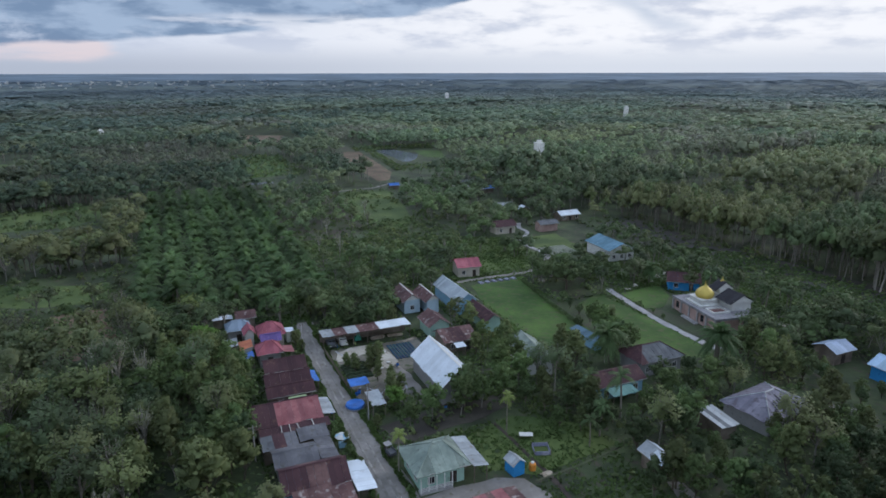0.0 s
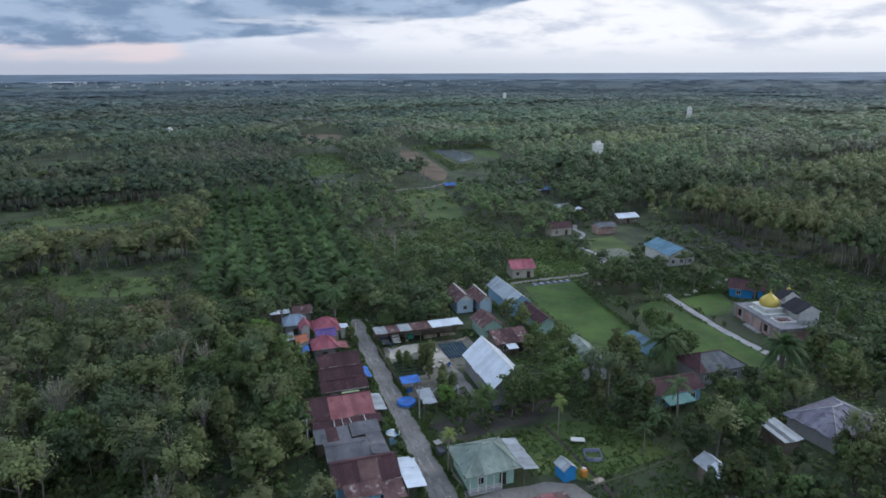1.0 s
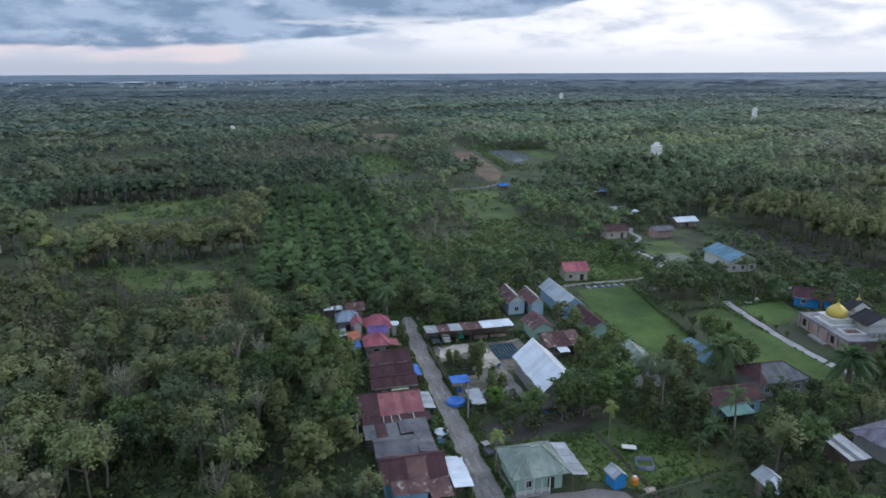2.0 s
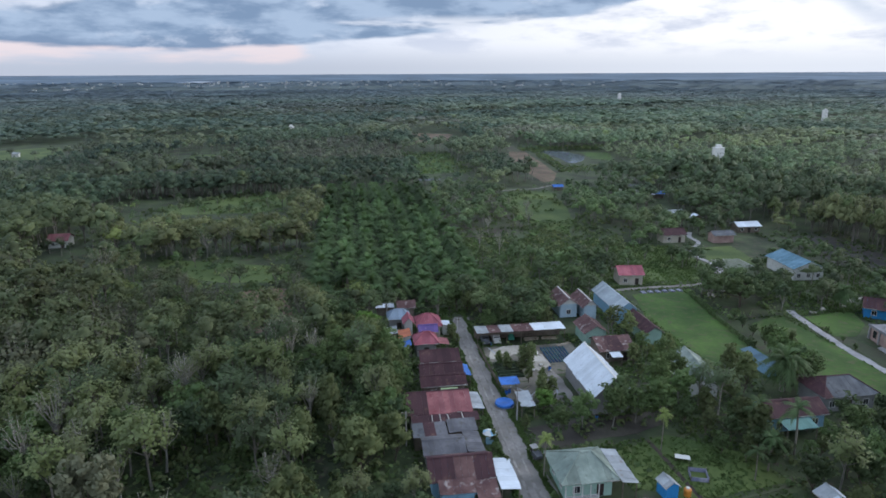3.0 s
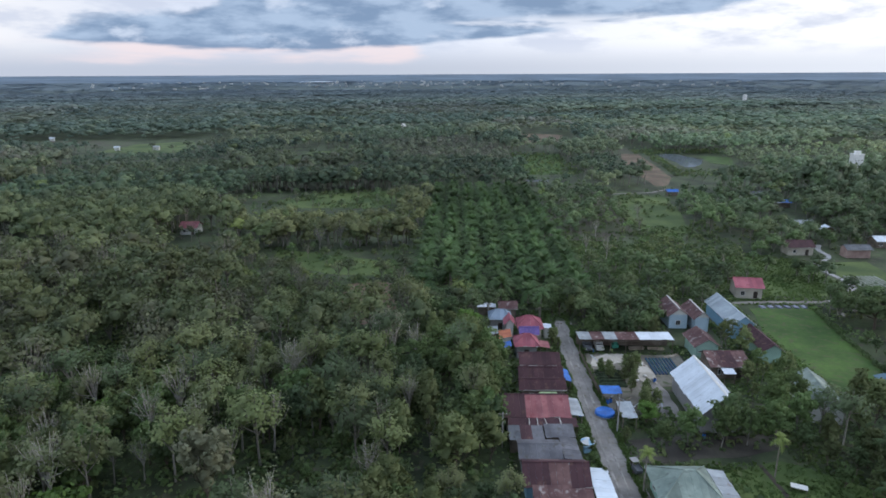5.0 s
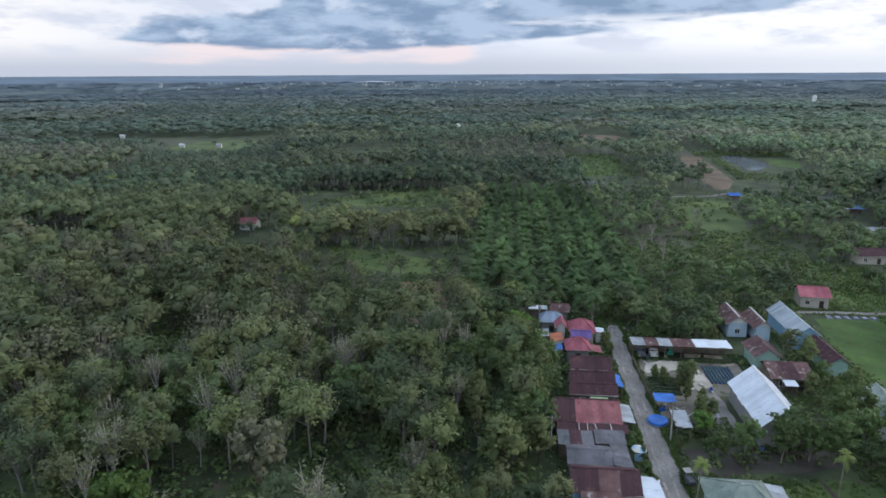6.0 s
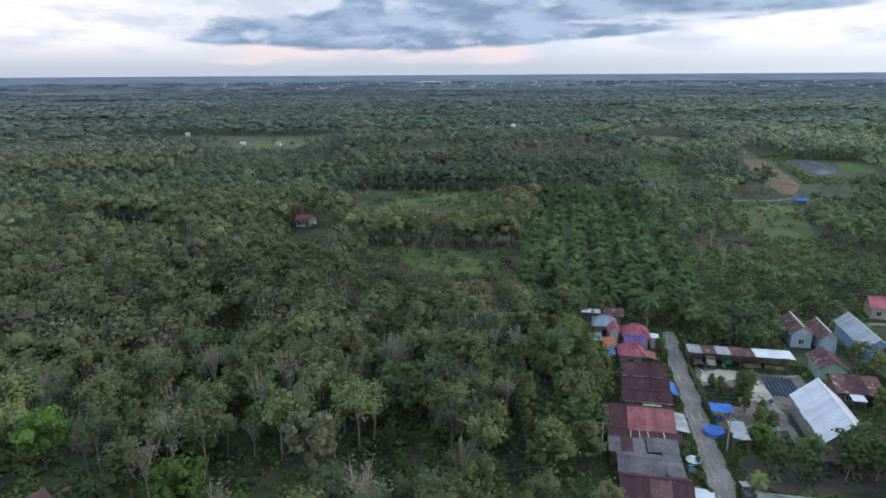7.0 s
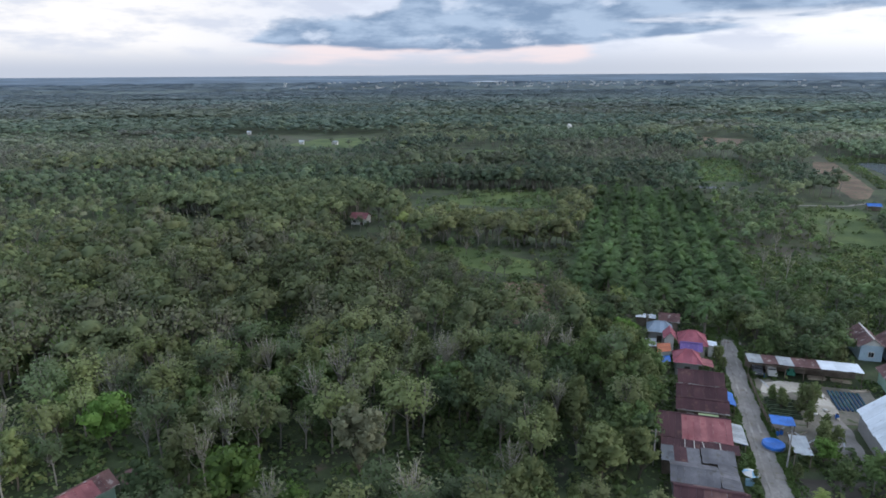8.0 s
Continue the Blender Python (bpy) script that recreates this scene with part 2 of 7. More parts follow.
M["bluegrey"] = metal("blue_grey_sheet_roof", (0.095, 0.20, 0.27), (0.12, 0.225, 0.295), (0.20, 0.29, 0.34), 0.0)
M["black"] = metal("near_black_roof", (0.020, 0.020, 0.025), (0.028, 0.028, 0.034), (0.015, 0.015, 0.016), 0.0, rough=0.85)
M["tarp"] = surface("blue_plastic_sheet", (0.022, 0.115, 0.40), (0.03, 0.14, 0.47), s1=0.8, s2=3.0, rough=0.4, spread=0.2, bump=0.5, bscale=3.0)
M["gold"] = surface("gold_painted_dome", (0.46, 0.36, 0.085), (0.54, 0.42, 0.10), s1=0.6, s2=3.0, rough=0.45, metal=0.2, spread=0.1)


def paint(name, base, wear=None):
    return surface(name, base, None, s1=0.5, s2=3.0, rough=0.85, spread=0.1, bump=0.1, wear=wear or tuple(0.6 * c for c in base), worn=0.0)


M["w_white"] = paint("whitewashed_wall", (0.55, 0.56, 0.54))
M["w_cream"] = paint("cream_wall", (0.42, 0.39, 0.33))
M["w_sky"] = paint("sky_blue_wall", (0.24, 0.42, 0.56))
M["w_pale"] = paint("pale_blue_wall", (0.36, 0.47, 0.55))
M["w_blue"] = paint("strong_blue_wall", (0.03, 0.22, 0.50))
M["w_mint"] = paint("mint_green_wall", (0.30, 0.45, 0.38))
M["w_grey"] = paint("grey_plaster_wall", (0.25, 0.25, 0.25))
M["w_brick"] = surface("bare_brick_wall", (0.33, 0.225, 0.20), (0.38, 0.28, 0.25), s1=0.5, s2=5.0, spread=0.15, bump=0.3)
M["w_wood"] = surface("weathered_timber", (0.15, 0.12, 0.095), (0.20, 0.17, 0.14), s1=0.5, s2=6.0, spread=0.25, bump=0.3)
M["w_bright"] = paint("bright_white_wall", (0.74, 0.74, 0.72))
M["frame"] = paint("white_painted_frame", (0.6, 0.6, 0.58))
M["glass"] = surface("dark_window_glass", (0.02, 0.024, 0.028), s1=0.5, s2=2.0, rough=0.12, spread=0.1)
M["dark"] = surface("dark_doorway_wood", (0.045, 0.035, 0.03), s1=0.5, s2=4.0, spread=0.3)
M["fascia"] = surface("pale_roof_trim", (0.45, 0.44, 0.42), s1=0.5, s2=3.0, spread=0.12)
M["bark"] = surface("pale_rubber_bark", (0.165, 0.158, 0.138), (0.235, 0.222, 0.198), s1=0.05, s2=2.0, spread=0.25, bump=0.4)
M["bark_pale"] = surface("grey_white_bark", (0.255, 0.245, 0.222), (0.345, 0.33, 0.30), s1=0.05, s2=2.0, spread=0.22, bump=0.4)
M["bark_dark"] = surface("brown_bark", (0.10, 0.08, 0.062), (0.14, 0.12, 0.095), s1=0.05, s2=2.0, spread=0.25, bump=0.4)
M["palm_trunk"] = surface("ringed_palm_trunk", (0.17, 0.15, 0.125), (0.24, 0.22, 0.19), s1=0.3, s2=5.0, spread=0.2, bump=0.5)
M["l_rubber"] = leaves("rubber_tree_leaves", (0.176, 0.218, 0.086), (0.210, 0.244, 0.102), fleck=0.14)
M["l_pale"] = leaves("pale_thin_leaves", (0.180, 0.210, 0.108), (0.205, 0.224, 0.120))
M["l_dark"] = leaves("deep_green_leaves", (0.078, 0.118, 0.048), (0.100, 0.138, 0.056), fleck=0.2)
M["l_fresh"] = leaves("fresh_green_leaves", (0.108, 0.170, 0.060), (0.134, 0.188, 0.068), fleck=0.2)
M["l_olive"] = leaves("olive_green_leaves", (0.120, 0.156, 0.060), (0.146, 0.174, 0.068), fleck=0.2)
M["l_brown"] = leaves("brownish_leaves", (0.225, 0.240, 0.150), (0.250, 0.258, 0.160))
M["l_palm"] = leaves("palm_fronds", (0.076, 0.130, 0.050), (0.096, 0.150, 0.058), s1=0.05, fleck=0.28)
M["l_yellow"] = leaves("yellow_green_fronds", (0.17, 0.23, 0.060), (0.20, 0.24, 0.070), s1=0.05)
M["l_rubber_warm"] = leaves("yellowing_rubber_leaves", (0.178, 0.212, 0.094), (0.205, 0.230, 0.106))
M["l_rubber_cool"] = leaves("shaded_rubber_leaves", (0.102, 0.150, 0.070), (0.122, 0.166, 0.080))
M["l_dark_cool"] = leaves("blue_green_leaves", (0.062, 0.102, 0.044), (0.078, 0.116, 0.050))
M["l_bright"] = leaves("bright_feathery_leaves", (0.105, 0.190, 0.040), (0.130, 0.215, 0.050), fleck=0.2)
M["l_grass"] = leaves("grass_blades", (0.076, 0.125, 0.038), (0.095, 0.140, 0.046), s1=0.1)
M["ploughed"] = surface("ploughed_brown_earth", (0.132, 0.090, 0.061), (0.160, 0.112, 0.078), s1=0.08, s2=0.8, spread=0.3, bump=0.6, bscale=2.0, wear=(0.06, 0.08, 0.035), worn=0.1)

# ---- building blocks ----
FOOT = []                                        # plan rectangles that no tree may grow through


def keep_free(x0, x1, y0, y1):
    FOOT.append((x0, x1, y0, y1))


def mesh_of(name, verts, faces, materials, index=None, smooth=False, soft=None):
    """A mesh from arrays of points and of faces of one size."""
    verts, faces = np.asarray(verts, np.float32), np.asarray(faces, np.int32)
    me = bpy.data.meshes.new(name)
    n, k = faces.shape
    me.vertices.add(len(verts))
    me.vertices.foreach_set("co", verts.ravel())
    me.loops.add(n * k)
    me.loops.foreach_set("vertex_index", faces.ravel())
    me.polygons.add(n)
    me.polygons.foreach_set("loop_start", np.arange(0, n * k, k, dtype=np.int32))
    for m in materials:
        me.materials.append(m)
    if index is not None:
        me.polygons.foreach_set("material_index", np.asarray(index, np.int32))
    if smooth or soft is not None:
        me.polygons.foreach_set("use_smooth", np.ones(n, bool))
    me.update(calc_edges=True)
    if soft is not None:
        me.normals_split_custom_set_from_vertices(soft)
    return me


def vertex_normals(v, f):
    """Smooth normals of a mesh of quads."""
    v = np.asarray(v, float)
    g = np.cross(v[f[:, 2]] - v[f[:, 0]], v[f[:, 3]] - v[f[:, 1]])
    out = np.zeros_like(v)
    for k in range(4):
        np.add.at(out, f[:, k], g)
    return out / (np.linalg.norm(out, axis=1, keepdims=True) + 1e-9)


def unit(d):
    return d / (np.linalg.norm(d, axis=1, keepdims=True) + 1e-9)


def bm_mesh(name, bm, material, smooth=False):
    me = bpy.data.meshes.new(name)
    bmesh.ops.recalc_face_normals(bm, faces=bm.faces[:])
    bm.to_mesh(me)
    bm.free()
    me.materials.append(material)
    if smooth:
        me.polygons.foreach_set("use_smooth", np.ones(len(me.polygons), bool))
    return me


def part(name, data, material, parent, label="", smooth=False):
    """One mesh object under a thing or under a part."""
    me = data if isinstance(data, bpy.types.Mesh) else bm_mesh(name, data, material, smooth)
    ob = new(name, me)
    ob.parent = parent
    return tagged(ob, label)


def thing(name, label, category, x, y, z=0.0, turn=0.0, group="", kind=""):
    ob = new(name)
    ob.matrix_basis = pose(x, y, z, 0, 0, turn)
    return tagged(ob, label, category, group, kind)


def box(bm, x0, x1, y0, y1, z0, z1):
    v = [bm.verts.new(p) for p in ((x0, y0, z0), (x1, y0, z0), (x1, y1, z0), (x0, y1, z0), (x0, y0, z1), (x1, y0, z1), (x1, y1, z1), (x0, y1, z1))]
    for f in ((0, 3, 2, 1), (4, 5, 6, 7), (0, 1, 5, 4), (1, 2, 6, 5), (2, 3, 7, 6), (3, 0, 4, 7)):
        bm.faces.new([v[i] for i in f])
    return bm


def boxes(*rows):
    bm = bmesh.new()
    for r in rows:
        box(bm, *r)
    return bm


def prism(bm, ring, offset):
    """A solid between a flat ring of points and the same ring moved by offset."""
    a = [bm.verts.new(p) for p in ring]
    b = [bm.verts.new(Vector(p) + Vector(offset)) for p in ring]
    bm.faces.new(a)
    bm.faces.new(b[::-1])
    for i in range(len(a)):
        j = (i + 1) % len(a)
        bm.faces.new((a[j], a[i], b[i], b[j]))
    return bm


def tube(points, radii, sides=6):
    """A tapered round limb along points: arrays of verts and quads."""
    pts = np.asarray(points, float)
    verts, faces = [], []
    for i, (p, r) in enumerate(zip(pts, radii)):
        d = pts[min(i + 1, len(pts) - 1)] - pts[max(i - 1, 0)]
        d = d / (np.linalg.norm(d) + 1e-9)
        a = np.cross(d, (0.31, 0.92, 0.2))
        a /= np.linalg.norm(a) + 1e-9
        b = np.cross(d, a)
        for k in range(sides):
            q = 2 * math.pi * k / sides
            verts.append(p + r * (math.cos(q) * a + math.sin(q) * b))
        if i:
            for k in range(sides):
                j = (k + 1) % sides
                faces.append(((i - 1) * sides + k, (i - 1) * sides + j, i * sides + j, i * sides + k))
    return np.array(verts), np.array(faces, int)


def joined(pieces):
    verts, faces, n = [], [], 0
    for v, f in pieces:
        verts.append(v)
        faces.append(f + n)
        n += len(v)
    return np.concatenate(verts), np.concatenate(faces)


def lathe(rings, sides=24):
    bm = bmesh.new()
    rows = [[bm.verts.new((r * math.cos(2 * math.pi * k / sides), r * math.sin(2 * math.pi * k / sides), z)) for k in range(sides)] for r, z in rings]
    for a, b in zip(rows, rows[1:]):
        for k in range(sides):
            j = (k + 1) % sides
            bm.faces.new((a[k], a[j], b[j], b[k]))
    bm.faces.new(rows[0][::-1])
    bm.faces.new(rows[-1])
    return bm


# ---- ground ----


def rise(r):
    """Low country made to climb gently so that it meets the horizon in the camera's view."""
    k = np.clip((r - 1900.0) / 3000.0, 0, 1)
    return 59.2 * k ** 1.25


def ground():
    rings = [0.0] + list(np.geomspace(20, 1300, 46)) + list(np.geomspace(1350, 4900, 70))
    seg = 320
    verts, faces = [(0, 0, 0)], []
    for r in rings[1:]:
        for k in range(seg):
            a = 2 * math.pi * k / seg
            x, y = r * math.cos(a), r * math.sin(a)
            wob = 1.5 * noise.noise((x / 400, y / 400, 0.3)) if 800 < r < 4400 else 0
            verts.append((x, y, float(rise(r)) + wob))
    quads = []
    for i in range(len(rings) - 2):
        for k in range(seg):
            j = (k + 1) % seg
            a = 1 + i * seg
            quads.append((a + k, a + seg + k, a + seg + j, a + j))
    for k in range(0, seg, 2):
        quads.append((0, 1 + k, 1 + k + 1, 1 + (k + 2) % seg))
    ob = new("ground", mesh_of("ground", verts, quads, [M["ground"], M["far_floor_hazed"], M["far_haze"], M["far_low"], M["distance"]], None, True))
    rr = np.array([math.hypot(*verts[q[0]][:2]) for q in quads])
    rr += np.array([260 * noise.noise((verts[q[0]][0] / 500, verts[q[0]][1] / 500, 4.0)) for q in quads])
    # painted haze: the ring colours turn paler and bluer with distance
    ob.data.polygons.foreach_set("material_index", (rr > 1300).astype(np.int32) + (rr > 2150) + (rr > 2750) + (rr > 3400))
    tagged(ob, "dark green overgrown ground under the trees, haze-tinted far out", "ground", kind="structure")


ground()


def patch(name, label, corners, z, material, category="ground", wob=0.8, step=2.5, kind="structure"):
    """A thin sheet of other ground with a ragged edge."""
    bm = bmesh.new()
    ring = []
    n = len(corners)
    for i in range(n):
        a, b = Vector(corners[i]), Vector(corners[(i + 1) % n])
        m = max(1, int((b - a).length / step))
        for k in range(m):
            p = a.lerp(b, k / m)
            q = noise.noise_vector((p.x * 0.21, p.y * 0.21, z * 9))
            ring.append((p.x + wob * q.x, p.y + wob * q.y, 0.0))
    prism(bm, ring, (0, 0, -0.3))
    bmesh.ops.triangulate(bm, faces=[f for f in bm.faces if len(f.verts) > 4])
    ob = new(name, bm_mesh(name, bm, material))
    ob.location.z = z
    return tagged(ob, label, category, kind=kind)


def ribbon(name, label, line, width, z, material, category):
    """A road or path along a line, with worn edges."""
    pts = [Vector(p) for p in line]
    dense = []
    for i in range(len(pts) - 1):
        p0, p1, p2, p3 = pts[max(i - 1, 0)], pts[i], pts[i + 1], pts[min(i + 2, len(pts) - 1)]
        m = max(2, int((p2 - p1).length / 1.5))
        for k in range(m):
            t = k / m
            dense.append(0.5 * (2 * p1 + (p2 - p0) * t + (2 * p0 - 5 * p1 + 4 * p2 - p3) * t * t + (3 * p1 - p0 - 3 * p2 + p3) * t ** 3))
    dense.append(pts[-1])
    bm = bmesh.new()
    rows = []
    for i, p in enumerate(dense):
        d = (dense[min(i + 1, len(dense) - 1)] - dense[max(i - 1, 0)]).normalized()
        s = Vector((d.y, -d.x))
        w = [width / 2 + 0.2 * width * noise.noise((p.x * 0.3, p.y * 0.3, k * 5.0)) for k in (0, 1)]
        a, b = p - s * w[0], p + s * w[1]
        rows.append([bm.verts.new((a.x, a.y, -0.2)), bm.verts.new((a.x, a.y, 0)), bm.verts.new((p.x, p.y, 0.03)), bm.verts.new((b.x, b.y, 0)), bm.verts.new((b.x, b.y, -0.2))])
    for a, b in zip(rows, rows[1:]):
        for k in range(4):
            bm.faces.new((a[k], a[k + 1], b[k + 1], b[k]))
    ob = new(name, bm_mesh(name, bm, material))
    ob.location.z = z
    for p in dense:
        keep_free(p.x - width / 2, p.x + width / 2, p.y - width / 2, p.y + width / 2)
    return tagged(ob, label, category, kind="structure")


ribbon("road", "pale unpaved village street of packed dirt", [(25.0, 40), (25.0, 70), (24.9, 90), (25.1, 110), (25.2, 130), (25.5, 144), (26.6, 151)], 4.2, 0.06, M["dirt"], "road")
ribbon("path_school", "narrow pale path past the red-roofed house", [(70, 163.5), (75, 164.7), (84.3, 165.4), (98, 165.5), (104, 168)], 1.7, 0.07, M["dirt"], "path")
ribbon("path_winding", "winding pale concrete path between gardens", [(107, 172), (114.7, 179.4), (114.9, 192.3), (116.4, 202.2), (122, 207), (125.5, 211.8), (126, 219), (130, 226)], 1.7, 0.08, M["concrete"], "path")
ribbon("path_mosque", "grey concrete path beside the mosque lawn", [(112, 142), (111.3, 139.4), (109.8, 128.7), (108.5, 118), (108.3, 104.6), (109, 98)], 1.9, 0.08, M["concrete"], "path")
ribbon("track_palms", "thin dirt track along the oil palms", [(36.5, 158), (36.0, 180), (36.3, 215), (37.0, 250)], 0.7, 0.05, M["dirt"], "path")
ribbon("path_house", "pale track beside the hipped-roof house", [(101, 80), (104, 76.5), (108, 71), (112, 66)], 1.8, 0.06, M["dirt"], "path")
ribbon("path_garden", "thin footpath through the vegetable garden", [(46, 72.5), (53, 73.2), (60, 74.3), (67, 76)], 0.45, 0.07, M["scrub"], "path")
patch("yard_dirt", "pale dirt forecourt beside the street", [(26.5, 60), (45.5, 60), (46.5, 69), (44.5, 74), (40.5, 75.4), (28, 75.8), (26.2, 78)], 0.045, M["dirt"])
patch("yard_sand", "pale sandy yard in front of the open shed", [(28.6, 125.2), (29.2, 129.4), (33, 131.2), (39.4, 131.2), (40.2, 127.6), (37.0, 126.0), (33.8, 126.6), (32.0, 124.6)], 0.05, M["sand"], wob=1.1, step=1.0)
patch("yard_sand_middle", "pale sandy ground between the beds and the hall", [(36.0, 126.0), (38.8, 128.2), (40.3, 126.4), (40.5, 119.0), (38.0, 117.6), (36.6, 121.6)], 0.05, M["sand"], wob=1.1, step=1.0)
patch("yard_sand_front", "pale dirt beside the zinc-roofed hall", [(38.2, 116.5), (40.5, 117.0), (40.7, 104.5), (37.6, 103.2), (37.0, 109.5)], 0.05, M["dirt"], wob=1.1, step=1.0)
patch("yard_verge", "pale dirt verge beside the sage-roofed house", [(25.6, 74), (28.4, 74), (28.2, 84.5), (27.2, 90.5), (25.6, 92)], 0.04, M["dirt"], wob=0.5)
patch("yard_work", "trodden dirt of the work yard", [(27.2, 108), (40.5, 99), (40.8, 116), (48, 117), (49, 131), (27.2, 132)], 0.03, surface("trodden_yard", (0.105, 0.098, 0.078), (0.165, 0.155, 0.132), s1=0.16, s2=1.2, spread=0.25, bump=0.5, bscale=4.0, wear=(0.055, 0.075, 0.032), worn=0.07))
patch("lawn_field", "smooth bright green playing field", [(76.5, 160.5), (95, 162.5), (91.5, 143), (89.5, 127), (88.5, 113.5), (75, 114.5), (72.5, 125), (73, 142)], 0.05, M["lawn"])
patch("lawn_mosque", "smooth green lawn beside the mosque path", [(97, 136), (107.5, 139.5), (107.6, 118), (107.3, 103), (105, 95), (98, 98), (91, 106), (92.5, 120)], 0.05, M["lawn"])
patch("lawn_rear", "green lawn behind the mosque path", [(112.5, 138), (127, 139), (124, 130), (116.2, 124.5), (111, 125)], 0.05, M["lawn"])
patch("yard_mosque", "grey dirt apron along the mosque", [(110.4, 123.5), (114.6, 123.0), (116.2, 112), (113.6, 104), (110.2, 105)], 0.04, M["scrub"])
patch("meadow_house", "rank green grass behind the sage-roofed house", [(37.5, 86), (52, 91.5), (62, 84), (64, 76), (47, 74), (40.5, 78)], 0.03, M["meadow"])
patch("meadow_yard", "green garden grass beside the winding path", [(86, 170), (104, 171), (113, 182), (112.5, 205), (100, 212), (88, 195)], 0.03, M["meadow"])
patch("meadow_beds", "green ground round the crop beds", [(116, 176), (131, 180), (134, 205), (118, 204), (116.5, 192)], 0.03, M["meadow"])
patch("field_yellow", "yellow-green meadow between woods", [(75, 239), (83, 234), (91, 248), (99, 282), (104, 324), (79, 324), (71, 290), (70, 268)], 0.04, M["meadow"])
patch("clearing_scrub", "brown cleared ground with cut scrub", [(39, 196), (62, 204), (76, 222), (74, 300), (66, 330), (42, 332), (38, 260)], 0.03, M["scrub"])
patch("clearing_left", "reddish bare clearing in the wood", [(-33, 181), (-20, 182), (-16, 160), (-22, 148), (-31, 150)], 0.03, M["soil"])
patch("clearing_strip", "green strip of low grass before the trees", [(-90, 312), (-62, 330), (-26, 341), (-20, 320), (-40, 292), (-80, 292)], 0.03, M["meadow"])
patch("clearing_front", "low green undergrowth before the trunks", [(-64, 219), (-20, 203), (-16, 186), (-40, 190), (-62, 203)], 0.03, M["meadow"])
patch("field_brown", "bare brown ploughed field", [(108.5, 350), (116, 354), (127, 382), (133, 440), (138, 496), (126, 500), (119, 470), (112, 418)], 0.04, M["ploughed"])
patch("field_stubble", "pale tan grass behind the ploughed field", [(126, 500.5), (138, 496.5), (142, 533), (134, 550)], 0.04, M["scrub"])
patch("track_field", "pale sandy track along the meadow", [(79.5, 327), (101, 331), (113, 341), (112, 343.4), (100.5, 332.6), (79.5, 328.4)], 0.08, M["dirt"])
patch("field_far", "bare reddish patch in the far wood", [(60, 578), (90, 566), (106, 660), (65, 680)], 0.04, M["ploughed"])
patch("field_left", "pale green open field in the wood", [(-296, 516), (-228, 511), (-222, 545), (-250, 606), (-290, 575)], 0.04, M["meadow"])
patch("scrub_strip", "brown strip of cut plantation beside the wood", [(150, 86), (186, 108), (178, 172), (179, 212), (160, 214), (154, 182), (157, 130)], 0.03, M["burnt"])
patch("pond", "still grey pond, reflected sky partly in its colour", [(148, 502), (152, 464), (150, 426), (156, 426), (166, 440), (174, 460), (168, 498)], 0.12, M["water"], "pond")
patch("field_pond", "pale green grass round the small pond", [(-122, 450), (-120, 522), (-82, 530), (-84, 484), (-100, 462)], 0.03, M["meadow"])
patch("field_wet", "grey-brown wet field in the far wood", [(-410, 606), (-363, 620), (-298, 596), (-292, 540), (-330, 556), (-380, 584)], 0.03, M["scrub"])
patch("meadow_pond", "yellow-green grass beside the grey pond", [(180, 484), (200, 476), (186, 434), (174, 446)], 0.06, M["lawn"])
patch("pond_left", "small grey pond in the wood", [(-106, 484), (-96, 514), (-86, 516), (-94, 482)], 0.05, M["water"], "pond")
patch("meadow_bright", "bright green young growth among trees", [(40, 392), (64, 396), (78, 498), (46, 492)], 0.04, M["lawn"])
for r in ((74, 92, 114, 163), (92, 107, 97, 138), (112, 126, 125, 138), (28, 45.5, 60, 77), (28, 49, 105, 131), (76, 95, 240, 312), (107, 127, 347, 460),
          (60, 105, 570, 675), (-290, -225, 515, 600), (150, 165, 424, 492), (-124, -80, 452, 526), (-405, -292, 545, 612), (116.5, 128, 178, 190), (108, 117, 100, 126)):
    keep_free(*r)

# ---- houses ----
RNG = np.random.default_rng(5)


def sheet_row(parent, e0, e1, up, h0, h1, material, width=0.95, name="roof_sheet"):
    """Corrugated sheets side by side over one roof slope. e0, e1: the eave's ends; up: from eave to ridge; h0, h1: how far the ridge stands in at the ends."""
    e0, e1, up = Vector(e0), Vector(e1), Vector(up)
    run = (e1 - e0).length
    d = (e1 - e0) / run
    nrm = d.cross(up).normalized()
    if nrm.z < 0:
        nrm = -nrm
    n = max(1, round(run / width))

    def top(s):
        f = 1.0
        if h0 > 0:
            f = min(f, s / h0)
        if h1 > 0:
            f = min(f, (run - s) / h1)
        return max(f, 0.0)

    for i in range(n):
        a, b = run * i / n, run * (i + 1) / n - 0.012
        stops = [a] + [s for s in (h0, run - h1) if a + 0.01 < s < b - 0.01] + [b]
        lift = nrm * (0.012 * (i % 2) + 0.01 * float(RNG.random()))
        low = -0.06 * float(RNG.random())
        ring = [e0 + d * a + up * low + lift, e0 + d * b + up * low + lift]
        for s in reversed(stops):
            f = top(s)
            if f > 0.02:
                ring.append(e0 + d * s + up * f + lift)
        if len(ring) < 3:
            continue
        bm = bmesh.new()
        prism(bm, ring, -nrm * 0.03)
        part(name, bm, material if not isinstance(material, (list, tuple)) else material[int(i * len(material) / n)], parent)


